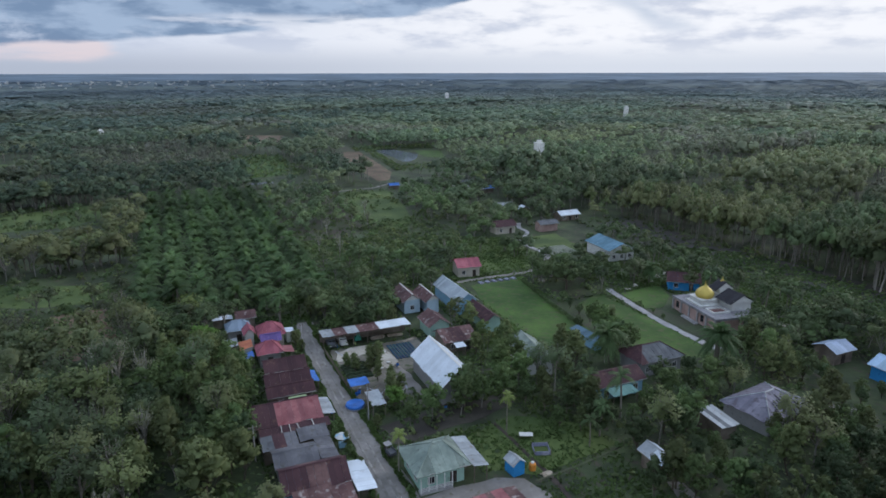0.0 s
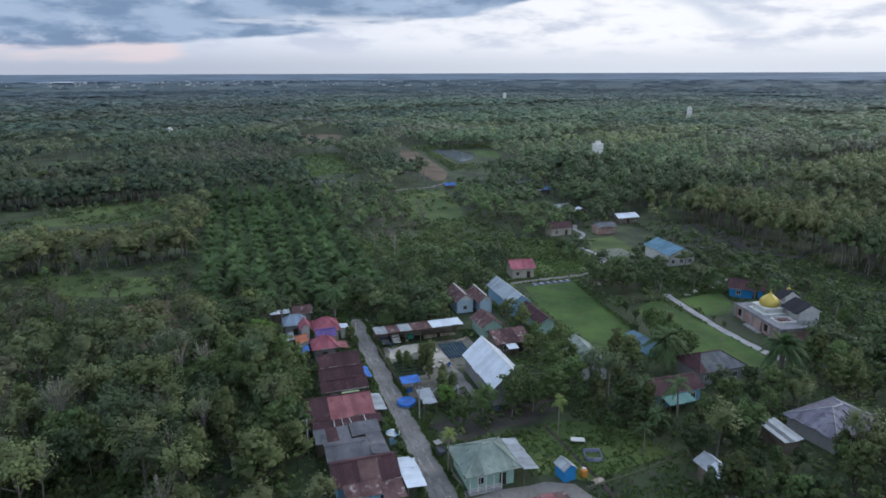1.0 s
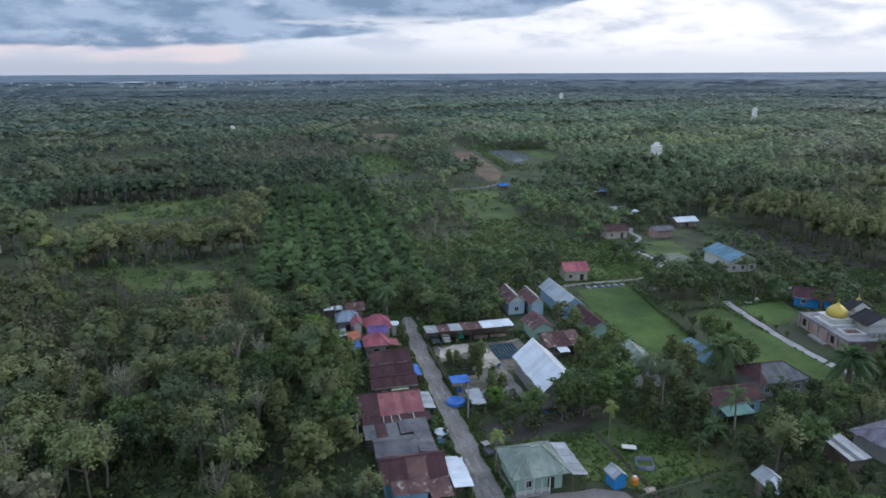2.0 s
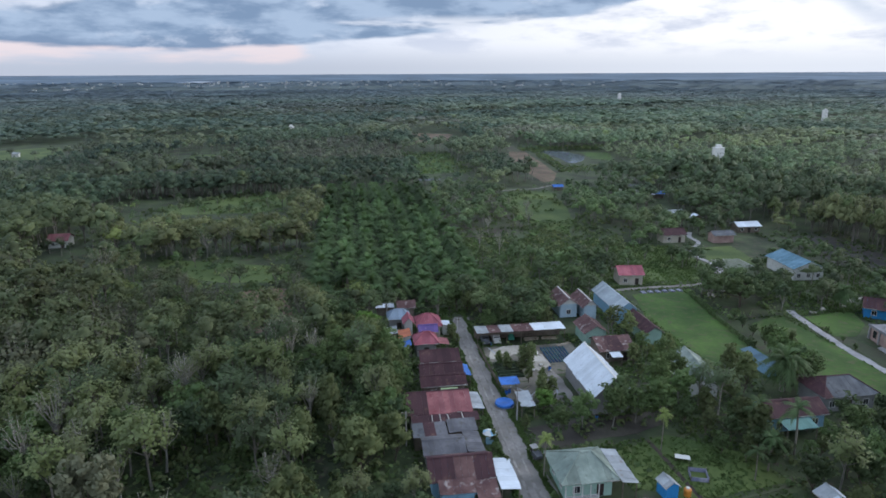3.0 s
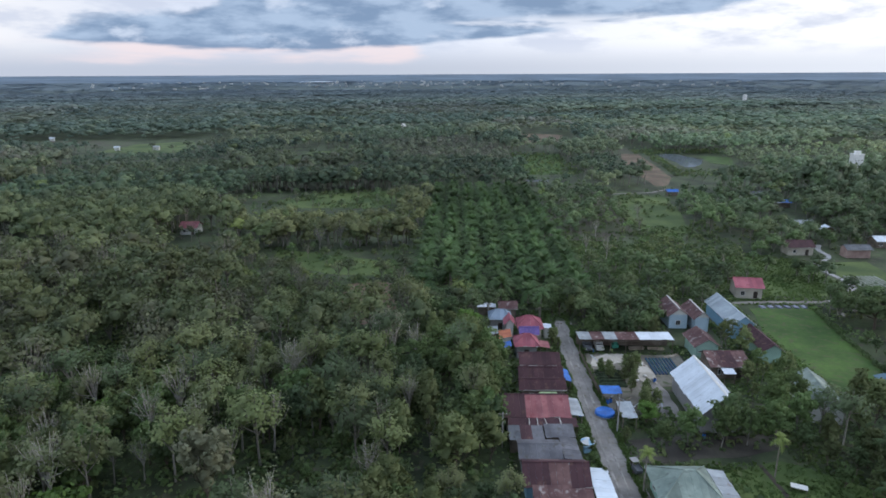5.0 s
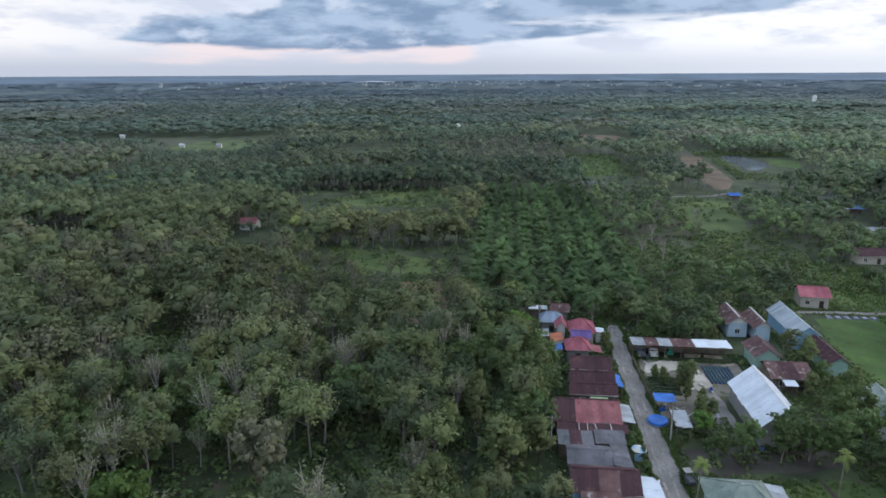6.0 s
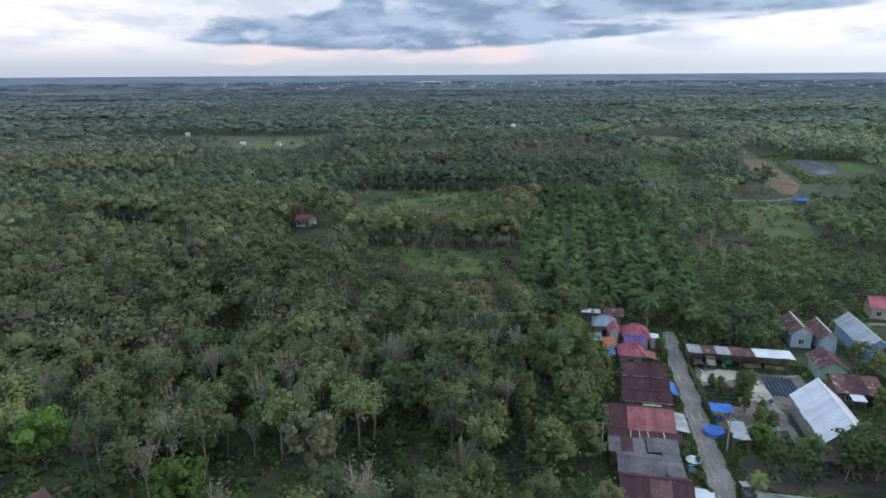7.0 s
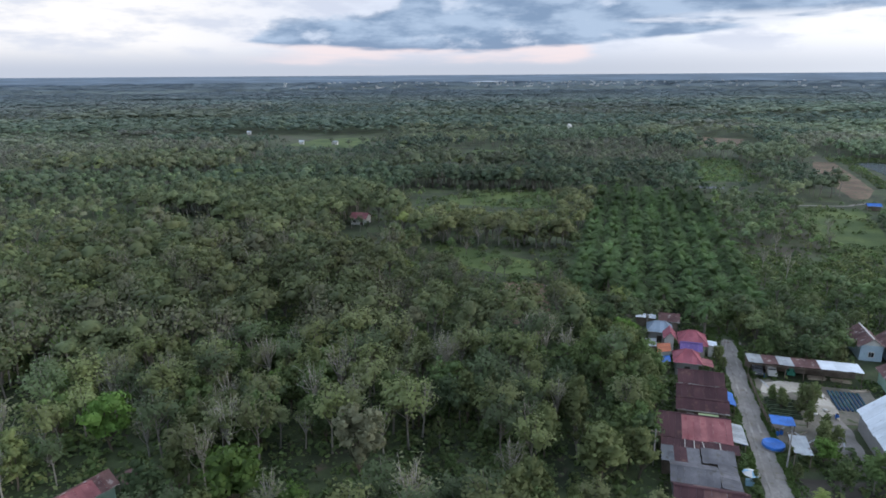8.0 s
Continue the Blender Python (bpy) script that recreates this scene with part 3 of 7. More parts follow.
def window(parent, side, pos, L, W, z, w=1.0, h=1.1, frame_mat=None):
    """A framed window with its pane, set into a wall of the house."""
    bm = bmesh.new()
    t = 0.09
    for r in ((-w / 2 - t, -w / 2, -h / 2 - t, h / 2 + t), (w / 2, w / 2 + t, -h / 2 - t, h / 2 + t), (-w / 2, w / 2, h / 2, h / 2 + t), (-w / 2, w / 2, -h / 2 - t, -h / 2), (-0.03, 0.03, -h / 2, h / 2)):
        box(bm, r[0], r[1], -0.06, 0.02, r[2], r[3])
    ob = part("window", bm, frame_mat or M["frame"], parent)
    place_on(ob, side, pos, L, W, z)
    bm = bmesh.new()
    box(bm, -w / 2, w / 2, -0.015, 0.03, -h / 2, h / 2)
    part("pane", bm, M["glass"], ob)


def place_on(ob, side, pos, L, W, z):
    x, y, a = {"s": (pos, -W / 2, 0), "n": (-pos, W / 2, 180), "e": (L / 2, pos, 90), "w": (-L / 2, -pos, -90)}[side]
    ob.matrix_basis = pose(x, y, z, 0, 0, a)


def door(parent, side, pos, L, W, material=None, w=0.9, h=2.0):
    bm = bmesh.new()
    box(bm, -w / 2, w / 2, -0.05, 0.02, 0.1, h)
    for r in ((-w / 2 - 0.08, -w / 2, 0.05, h + 0.08), (w / 2, w / 2 + 0.08, 0.05, h + 0.08), (-w / 2, w / 2, h, h + 0.08)):
        box(bm, r[0], r[1], -0.07, 0.02, r[2], r[3])
    ob = part("door", bm, material or M["dark"], parent)
    place_on(ob, side, pos, L, W, 0.0)


def house(label, x0, x1, y0, y1, eave, ridge, axis, roof, wall, hip=(0, 0), over=0.55, turn=0.0, name="house", category="house", windows="s", south=None, trim=True, roof_n=None, peak=0.0, gable=None, cap=None):
    """A one-storey house under a sheet roof. The rectangle is that of its eaves; axis: the way its ridge runs; peak: how far the ridge is off the middle."""
    keep_free(x0, x1, y0, y1)
    cx, cy = (x0 + x1) / 2, (y0 + y1) / 2
    ob = thing(name, label, category, cx, cy, 0, turn + (0 if axis == "x" else 90))
    A, B = ((x1 - x0), (y1 - y0)) if axis == "x" else ((y1 - y0), (x1 - x0))
    L, W = A - 2 * min(over, A / 5), B - 2 * min(over, B / 5)
    rise_h = ridge - eave
    slope_s = rise_h / (B / 2 + peak)
    top = eave + slope_s * (B - W) / 2 - 0.05
    apex = ridge - 0.08
    bm = bmesh.new()
    if hip[0] or hip[1]:
        box(bm, -L / 2, L / 2, -W / 2, W / 2, 0, top)
    else:
        prism(bm, [(-L / 2, -W / 2, 0), (-L / 2, W / 2, 0), (-L / 2, W / 2, top), (-L / 2, peak, apex - 0.05), (-L / 2, -W / 2, top)], (L, 0, 0))
    part("wall", bm, wall, ob)
    if gable:
        for s in (-1, 1):
            bm = bmesh.new()
            prism(bm, [(s * (L / 2 + 0.01), -W / 2, top), (s * (L / 2 + 0.01), W / 2, top), (s * (L / 2 + 0.01), peak, apex - 0.03)], (s * 0.05, 0, 0))
            part("gable", bm, gable, ob)
    hs, hn = -B / 2, B / 2
    sheet_row(ob, (-A / 2, hs, eave), (A / 2, hs, eave), (0, peak - hs, rise_h), hip[0], hip[1], roof)
    sheet_row(ob, (A / 2, hn, eave), (-A / 2, hn, eave), (0, peak - hn, rise_h), hip[1], hip[0], roof_n or roof)
    first = roof[0] if isinstance(roof, (list, tuple)) else roof
    last = roof[-1] if isinstance(roof, (list, tuple)) else roof
    if hip[0]:
        sheet_row(ob, (-A / 2, hn, eave), (-A / 2, hs, eave), (hip[0], 0, rise_h), B / 2, B / 2, first)
    if hip[1]:
        sheet_row(ob, (A / 2, hs, eave), (A / 2, hn, eave), (-hip[1], 0, rise_h), B / 2, B / 2, last)
    bm = bmesh.new()
    prism(bm, [(-A / 2 + hip[0], peak - 0.22, ridge - 0.01), (-A / 2 + hip[0], peak, ridge + 0.09), (-A / 2 + hip[0], peak + 0.22, ridge - 0.01)], (A - hip[0] - hip[1], 0, 0))
    part("ridge_cap", bm, cap or first, ob)
    for s, h in ((-1, hip[0]), (1, hip[1])):
        if h:
            for q in (-1, 1):
                v, f = tube([(s * A / 2, q * B / 2, eave + 0.06), (s * (A / 2 - h), peak, ridge + 0.05)], [0.1, 0.1], 5)
                part("hip_cap", mesh_of("hip_cap", v, f, [cap or first]), None, ob)
    if trim:
        for y in (-B / 2 - 0.035, B / 2 + 0.005):
            part("fascia", boxes((-A / 2, A / 2, y, y + 0.03, eave - 0.2, eave - 0.035)), M["fascia"], ob)
    used = {"s": L, "n": L, "e": W, "w": W}
    for side in windows:
        run = used[side]
        n = max(1, int(run / 2.9))
        for i in range(n):
            p = run * ((i + 0.5) / n - 0.5)
            if i == n // 2 and side in "sn":
                door(ob, side, p, L, W)
            else:
                window(ob, side, p, L, W, 1.45)
    return ob


def lean_to(label, x0, x1, y0, y1, za, zb, slope, roof, posts=True, wall=None, turn=0.0, name="lean_to", category="shed", sides="", name_roof="roof_sheet"):
    """A single sheet-roofed slope on posts. slope: 's' or 'e' etc., the side that is lower (zb); za: the high side."""
    keep_free(x0, x1, y0, y1)
    ob = thing(name, label, category, (x0 + x1) / 2, (y0 + y1) / 2, 0, turn)
    A, B = x1 - x0, y1 - y0
    if slope == "s":
        sheet_row(ob, (-A / 2, -B / 2, zb), (A / 2, -B / 2, zb), (0, B, za - zb), 0, 0, roof)
        hgt = lambda x, y: zb + (za - zb) * (y + B / 2) / B
    elif slope == "n":
        sheet_row(ob, (A / 2, B / 2, zb), (-A / 2, B / 2, zb), (0, -B, za - zb), 0, 0, roof)
        hgt = lambda x, y: za + (zb - za) * (y + B / 2) / B
    elif slope == "e":
        sheet_row(ob, (A / 2, -B / 2, zb), (A / 2, B / 2, zb), (-A, 0, za - zb), 0, 0, roof)
        hgt = lambda x, y: za + (zb - za) * (x + A / 2) / A
    else:
        sheet_row(ob, (-A / 2, B / 2, zb), (-A / 2, -B / 2, zb), (A, 0, za - zb), 0, 0, roof)
        hgt = lambda x, y: zb + (za - zb) * (x + A / 2) / A
    if posts:
        nx, ny = max(2, int(A / 3) + 1), max(2, int(B / 3) + 1)
        for i in range(nx):
            for j in range(ny):
                if 0 < i < nx - 1 and 0 < j < ny - 1:
                    continue
                x, y = (-A / 2 + 0.2) + (A - 0.4) * i / (nx - 1), (-B / 2 + 0.2) + (B - 0.4) * j / (ny - 1)
                part("post", boxes((x - 0.06, x + 0.06, y - 0.06, y + 0.06, 0, hgt(x, y) - 0.04)), M["w_wood"], ob)
    if wall:
        x, y = A / 2 - 0.25, B / 2 - 0.25
        bm = bmesh.new()
        lo = {"s": (-x, -y), "n": (-x, -y), "e": (-x, -y), "w": (-x, -y)}
        v = [(-x, -y), (x, -y), (x, y), (-x, y)]
        a = [bm.verts.new((p[0], p[1], 0)) for p in v]
        b = [bm.verts.new((p[0], p[1], hgt(*p) - 0.05)) for p in v]
        bm.faces.new(a[::-1])
        bm.faces.new(b)
        for i in range(4):
            j = (i + 1) % 4
            bm.faces.new((a[i], a[j], b[j], b[i]))
        part("wall", bm, wall, ob)
        for side in sides:
            door(ob, side, 0.0, 2 * x, 2 * y)
    return ob


# west side of the street, from the near end
house("brown house with a rusting maroon sheet roof beside the street", 9.4, 19.3, 79.6, 86.4, 3.1, 5.0, "x", [M["maroon"], M["rusty"], M["maroon"]], M["w_sky"], windows="sw")
lean_to("rust-streaked maroon porch roof against the brown house", 15.9, 19.2, 75.8, 79.5, 3.0, 2.5, "s", M["rusty"], name="porch", category="porch")
lean_to("rusting front roof over a blue-grey wall", 10.6, 15.8, 76.8, 79.5, 3.5, 3.0, "s", M["rusty"], wall=M["w_sky"], posts=False, name="front_room", category="shed")
lean_to("bright white sheet canopy over a forecourt by the street", 19.4, 22.3, 76.8, 84.6, 3.0, 2.75, "e", M["white"], name="canopy", category="canopy")
house("low house with a weathered grey sheet roof", 9.4, 16.3, 86.8, 92.2, 2.9, 3.9, "x", M["grey"], M["w_grey"], windows="s")
lean_to("grey corrugated porch roof beside the street", 16.4, 19.2, 86.7, 93.0, 3.1, 2.7, "e", M["grey"], wall=M["w_grey"], posts=False, name="porch", category="porch")
lean_to("grey sheet-roofed shed with a sagging edge", 14.4, 19.3, 93.3, 96.6, 3.2, 2.7, "s", M["grey"], wall=M["w_wood"], posts=False, name="shed")
lean_to("dark patched sheet roof over a back kitchen", 8.4, 14.2, 92.5, 96.4, 3.0, 2.7, "s", [M["slate"], M["maroon"], M["grey"]], wall=M["w_wood"], posts=False, name="shed")
house("long house with a maroon and faded red sheet roof", 8.0, 19.6, 99.2, 106.6, 3.0, 4.9, "x", [M["maroon"], M["red"], M["red"]], M["w_cream"], windows="s", peak=0.9)
lean_to("maroon sheet porch along the long house", 8.6, 20.4, 96.9, 99.1, 2.9, 2.5, "s", M["maroon"], name="porch", category="porch")
lean_to("whitish sheet awning at the end of the long house", 19.7, 21.8, 100.0, 106.2, 3.0, 2.7, "e", M["zinc"], name="awning", category="awning")
house("timber house under a dull maroon sheet roof", 11.5, 20.4, 109.0, 113.0, 3.0, 4.4, "x", M["maroon"], M["w_wood"], windows="s")
house("rear wing with a dull maroon sheet roof", 11.8, 20.6, 113.3, 118.0, 3.0, 4.6, "x", M["maroon"], M["w_cream"], windows="s")
lean_to("bright blue sheet awning facing the street", 20.7, 22.0, 113.2, 118.3, 3.0, 2.6, "e", M["tarp"], name="awning", category="awning")
lean_to("pale green sheet roof of a small porch", 15.2, 18.5, 106.9, 108.8, 2.7, 2.4, "s", metal("pale_green_sheet", (0.28, 0.36, 0.20)), name="porch", category="porch")
house("house with a dark maroon roof and timber walls", 12.5, 21.0, 119.6, 125.4, 3.0, 4.5, "x", M["maroon"], M["w_wood"], windows="s")
house("house with a hipped rose-red sheet roof", 12.3, 17.7, 128.6, 134.0, 3.1, 5.0, "x", M["rose"], M["w_grey"], hip=(2.4, 2.0), windows="se")
lean_to("rose-red porch roof facing the street", 17.8, 20.0, 128.8, 132.4, 3.0, 2.6, "e", M["red"], name="porch", category="porch")
house("small house with a violet sheet roof", 13.8, 18.4, 134.3, 137.2, 3.4, 4.8, "x", M["violet"], M["w_cream"], windows="")
house("house with a hipped rose-red sheet roof behind", 13.8, 19.8, 137.5, 144.0, 3.5, 5.6, "x", M["rose"], M["w_cream"], hip=(2.2, 2.6), windows="s")
house("narrow pale house with a rose-red gable roof", 10.7, 13.5, 139.0, 143.4, 3.7, 5.2, "y", M["rose"], M["w_white"], windows="")
house("house with a grey-blue sheet roof", 7.4, 13.0, 144.0, 149.2, 3.2, 4.9, "x", metal("grey_blue_sheet", (0.20, 0.26, 0.33)), M["w_grey"], hip=(1.8, 1.8), windows="s")
lean_to("orange sheet roof of a back kitchen", 9.4, 12.1, 133.4, 138.0, 3.3, 2.8, "w", M["orange"], wall=M["w_white"], posts=False, name="shed")
lean_to("blue plastic sheet stretched as a roof", 9.8, 11.8, 129.4, 132.6, 2.7, 2.2, "w", M["tarp"], name="shelter", category="shelter")
lean_to("white sheet-roofed stall by the street", 20.0, 22.0, 140.0, 142.8, 2.8, 2.6, "e", M["white"], wall=M["w_white"], posts=False, name="stall", category="stall")
house("old hut with a dark red sheet roof", 10.2, 15.2, 152.4, 157.0, 2.8, 4.0, "x", M["rusty"], M["w_wood"], windows="")
lean_to("low white-roofed shed under the trees", 5.0, 9.8, 154.6, 157.0, 2.6, 2.4, "s", M["white"], wall=M["w_wood"], posts=False, name="shed")
lean_to("pale sheet-roofed shed beside the orange roof", 6.8, 9.3, 136.5, 141.0, 2.8, 2.5, "w", M["zinc"], wall=M["w_wood"], posts=False, name="shed")

# east side of the street
house("mint-walled house with a hipped sage-green sheet roof", 28.1, 36.9, 76.3, 84.9, 3.1, 5.4, "x", M["sage"], M["w_mint"], hip=(4.2, 3.0), windows="swe", over=0.8)
lean_to("pale zinc lean-to roof beside the sage-roofed house", 37.0, 39.5, 75.6, 84.4, 3.1, 2.7, "e", M["zinc"], name="lean_to", category="lean-to")
house("long hall with a bright zinc sheet roof", 41.6, 49.8, 99.0, 115.5, 3.6, 7.2, "y", M["white"], M["w_grey"], windows="", over=0.4, cap=M["frame"])


def open_shed():
    ob = lean_to("long open work shed with a patched rusty and white sheet roof", 26.9, 47.8, 132.4, 136.6, 3.25, 3.2, "s", [M["zinc"], M["rusty"], M["zinc"], M["rusty"], M["rusty"], M["white"], M["white"], M["white"]], name="open_shed")
    part("back_wall", boxes((-10.3, 10.3, 1.85, 1.95, 0, 3.1)), M["w_wood"], ob)
    part("tie_beam", boxes((-10.4, 10.4, -1.98, -1.88, 2.6, 2.75)), M["w_wood"], ob)


open_shed()
lean_to("sagging blue plastic sheet over a pen", 27.2, 31.0, 109.8, 112.4, 2.2, 1.9, "s", M["tarp"], name="shelter", category="shelter")
lean_to("weathered white sheet roof of a small open stall", 28.6, 31.3, 100.2, 105.2, 2.8, 2.4, "s", M["zinc"], name="stall", category="stall")
house("low house with a rusted maroon roof and white patches", 51.0, 59.4, 119.6, 126.8, 2.8, 4.2, "x", [M["rusty"], M["maroon"], M["rusty"]], M["w_wood"], windows="s", peak=1.2)
lean_to("white patched sheet roof against the rusty house", 53.0, 55.4, 117.4, 119.5, 2.6, 2.3, "s", M["white"], name="lean_to", category="lean-to")
house("pale house with a brown gable roof", 51.0, 56.8, 128.6, 136.6, 3.0, 4.8, "y", M["rusty"], M["w_mint"], windows="e")
house("sky-blue house with a brown gable roof and pale verges", 50.8, 56.2, 146.2, 156.2, 3.2, 5.2, "y", M["rusty"], M["w_pale"], windows="w", gable=M["w_white"], cap=M["fascia"])
house("sky-blue gabled wing with a maroon roof", 56.3, 60.6, 144.2, 154.0, 3.2, 5.0, "y", M["rusty"], M["w_pale"], windows="e", gable=M["w_white"], cap=M["fascia"])
keep_free(50, 61, 137, 146)
house("long blue hall with a pale grey sheet roof", 63.4, 69.4, 140.0, 157.2, 3.4, 5.6, "y", metal("pale_grey_sheet", (0.30, 0.35, 0.38)), M["w_sky"], windows="w")
house("low house with a dark maroon gable roof", 64.8, 69.4, 126.8, 139.2, 2.9, 4.4, "y", M["maroon"], M["w_mint"], windows="")
house("house with a grey-green sheet roof and pale gable", 62.9, 69.3, 102.2, 114.4, 3.2, 5.3, "y", metal("grey_green_sheet", (0.20, 0.25, 0.22), (0.25, 0.29, 0.25)), M["w_white"], turn=-9, gable=M["white"], windows="w")
house("long low house with a dark maroon roof and turquoise end", 69.2, 80.4, 88.6, 94.8, 3.0, 4.6, "x", M["maroon"], M["w_sky"], windows="sw")
lean_to("mint-green sheet lean-to along the maroon house", 70.6, 76.4, 85.9, 88.5, 2.7, 2.3, "s", metal("mint_sheet", (0.11, 0.22, 0.20)), name="lean_to", category="lean-to")
house("house with a hipped dark grey roof", 83.0, 94.4, 93.4, 101.4, 3.2, 5.4, "x", [M["maroon"], M["slate"], M["slate"], M["slate"], M["slate"], M["slate"]], M["w_grey"], hip=(3.2, 3.6), windows="s")
lean_to("long low teal-roofed stall beside the playing field", 82.2, 84.6, 108.2, 117.4, 2.7, 2.3, "w", metal("dull_teal_sheet", (0.10, 0.17, 0.22)), wall=M["w_sky"], posts=False, turn=4, name="stall", category="stall")
house("house with a faded rose-red roof at the field's edge", 76.6, 84.4, 168.0, 175.6, 3.2, 5.0, "x", M["rose"], M["w_cream"], turn=-8, windows="s")
hipped = house("low house with a hipped violet-grey sheet roof", 87.4, 100.8, 67.8, 77.6, 2.9, 5.2, "x", metal("violet_grey_sheet", (0.15, 0.145, 0.19), (0.19, 0.185, 0.22), (0.10, 0.09, 0.11), 0.1), M["w_grey"], hip=(5.4, 5.4), turn=8, windows="s", cap=M["zinc"])
streak_dark = surface("dark_roof_streak", (0.035, 0.032, 0.04), (0.05, 0.045, 0.055), s1=1.0, s2=4.0, rough=0.8, spread=0.3)
for i in range(9):
    # dark streaks added as thin raised strips on the front slope and the end slope
    u = -3.6 + 0.9 * i
    lo, hi = 0.22 + 0.1 * (i % 3), 0.62 + 0.09 * ((i * 2) % 3)
    reach = min(1.0, (6.7 - abs(u)) / 5.4)
    p = [(u - 0.14, -4.9 + 4.9 * lo * reach, 2.96 + 2.3 * lo * reach), (u + 0.14, -4.9 + 4.9 * lo * reach, 2.96 + 2.3 * lo * reach),
         (u * 0.82 + 0.14, -4.9 + 4.9 * hi * reach, 2.96 + 2.3 * hi * reach), (u * 0.82 - 0.14, -4.9 + 4.9 * hi * reach, 2.96 + 2.3 * hi * reach)]
    bm = bmesh.new()
    prism(bm, p, (0, 0, 0.05))
    part("sealing_strip", bm, streak_dark, hipped)
lean_to("whitish and grey patched sheet roof of a side hut", 80.1, 84.0, 69.6, 75.8, 3.1, 2.6, "s", [M["zinc"], M["slate"], M["zinc"], M["zinc"]], wall=M["w_wood"], posts=False, name="shed")
house("hut with a white and brown sheet roof", 124.0, 130.6, 81.6, 87.4, 3.0, 4.2, "x", [metal("pale_blue_zinc", (0.36, 0.43, 0.54)), metal("pale_blue_zinc_dull", (0.30, 0.36, 0.46))], M["w_wood"], windows="s")
keep_free(119, 131, 70, 81.6)
house("bright blue house with a pale blue gable roof", 125.6, 131.8, 69.6, 76.0, 3.1, 4.8, "y", metal("pale_blue_sheet", (0.34, 0.48, 0.62)), M["w_blue"], windows="w")
house("long white building with a blue-grey gable roof", 129.4, 139.6, 164.0, 179.2, 3.7, 5.8, "y", M["bluegrey"], M["w_white"], turn=-4, windows="w", name="building", category="building")
house("red-roofed house under a blue-walled front behind the mosque", 127.6, 137.0, 131.4, 138.2, 2.7, 4.6, "x", M["maroon"], M["w_blue"], turn=-38, windows="s")
house("red-roofed house deep in the wood", -73.7, -69.0, 55.9, 65.9, 3.0, 4.5, "y", [M["red"], M["red"], M["rusty"]], M["w_mint"], turn=-16, windows="e", cap=M["rusty"])
lean_to("low brown sheet-roofed kitchen shed behind the house", -69.4, -66.6, 66.0, 68.8, 2.7, 2.4, "e", M["rusty"], turn=-16, name="shed")
keep_free(-75, -64, 55, 70)
keep_free(-82, -60, 46, 60)
house("small red-roofed house far in the wood", -109, -101.4, 240, 247, 2.7, 4.6, "x", M["red"], M["w_white"], windows="s")
for k in (0.80, 0.82, 0.84, 0.86, 0.88, 0.90, 0.92, 0.94, 0.96, 0.98):
    keep_free(-105 * k - 8, -105 * k + 8, 243 * k - 3, 243 * k + 3)
for k in (0.95,):
    keep_free(75 * k - 4.5, 75 * k + 4.5, 88 * k - 3, 88 * k + 3)
for k in (0.86, 0.89, 0.92, 0.95):
    keep_free(82.8 * k - 3.5, 82.8 * k + 3.5, 72 * k - 2.5, 72 * k + 2.5)
    keep_free(127 * k - 3, 127 * k + 3, 84 * k - 3, 84 * k + 3)
    keep_free(123.5 * k - 3, 123.5 * k + 3, 74 * k - 3, 74 * k + 3)
    keep_free(152.6 * k - 5, 152.6 * k + 5, 224 * k - 5, 224 * k + 5)
    keep_free(150 * k - 4, 150 * k + 4, 287 * k - 6, 287 * k + 6)
keep_free(112, 131, 166, 200)
keep_free(140, 186, 400, 496)
keep_free(-132, -102, 482, 512)
house("hut among trees with a patched pale sheet roof", 62.8, 66.4, 64.6, 70.0, 2.9, 4.0, "y", [M["zinc"], M["white"]], M["w_wood"], windows="")
house("brown-roofed house beside the winding path", 111.6, 121.0, 211.6, 218.0, 3.0, 4.8, "x", M["maroon"], M["w_cream"], windows="s")
house("open hall with a bright white roof", 147.0, 157.0, 221.0, 227.4, 2.6, 3.9, "x", M["white"], M["w_wood"], windows="s")
house("brick kiln hut with a dark roof", 129.4, 138.2, 208.4, 213.6, 3.0, 4.2, "x", M["slate"], M["w_brick"], windows="")
house("small pale hut among the trees", 137.6, 142.4, 238, 242, 2.8, 4.0, "y", M["white"], M["w_wood"], windows="")
house("grey-roofed hut under trees", 131.6, 139, 246, 251, 2.8, 4.2, "x", M["zinc"], M["w_wood"], windows="")
house("bright blue-roofed hut beside the wood", 147.4, 153.6, 293, 297.6, 2.4, 3.5, "x", M["tarp"], M["w_wood"], windows="")
house("grey-roofed house at the wood's edge", 136.4, 147, 304, 312, 3.2, 5.0, "x", M["slate"], M["w_white"], windows="")
house("white-roofed hut by the wood", 142.6, 147.2, 291, 294.6, 2.6, 3.6, "x", M["white"], M["w_white"], windows="")
house("blue-roofed hut beside the brown field", 105.6, 111.6, 322, 326, 2.2, 3.2, "x", M["tarp"], M["w_wood"], windows="")
lean_to("low grey field shed in the palms", 37.5, 50, 352, 356, 3.0, 2.6, "s", M["slate"], name="field_shed")
house("white-roofed hut beside the wet field", -391, -386, 609, 612, 2.6, 3.6, "x", M["white"], M["w_white"], windows="")
house("white hut beside the green field", -286, -281, 528, 531, 2.6, 3.6, "x", M["white"], M["w_white"], windows="")
house("pale hut by the far pond", -255, -249, 531, 534.6, 2.6, 3.6, "x", M["zinc"], M["w_white"], windows="")


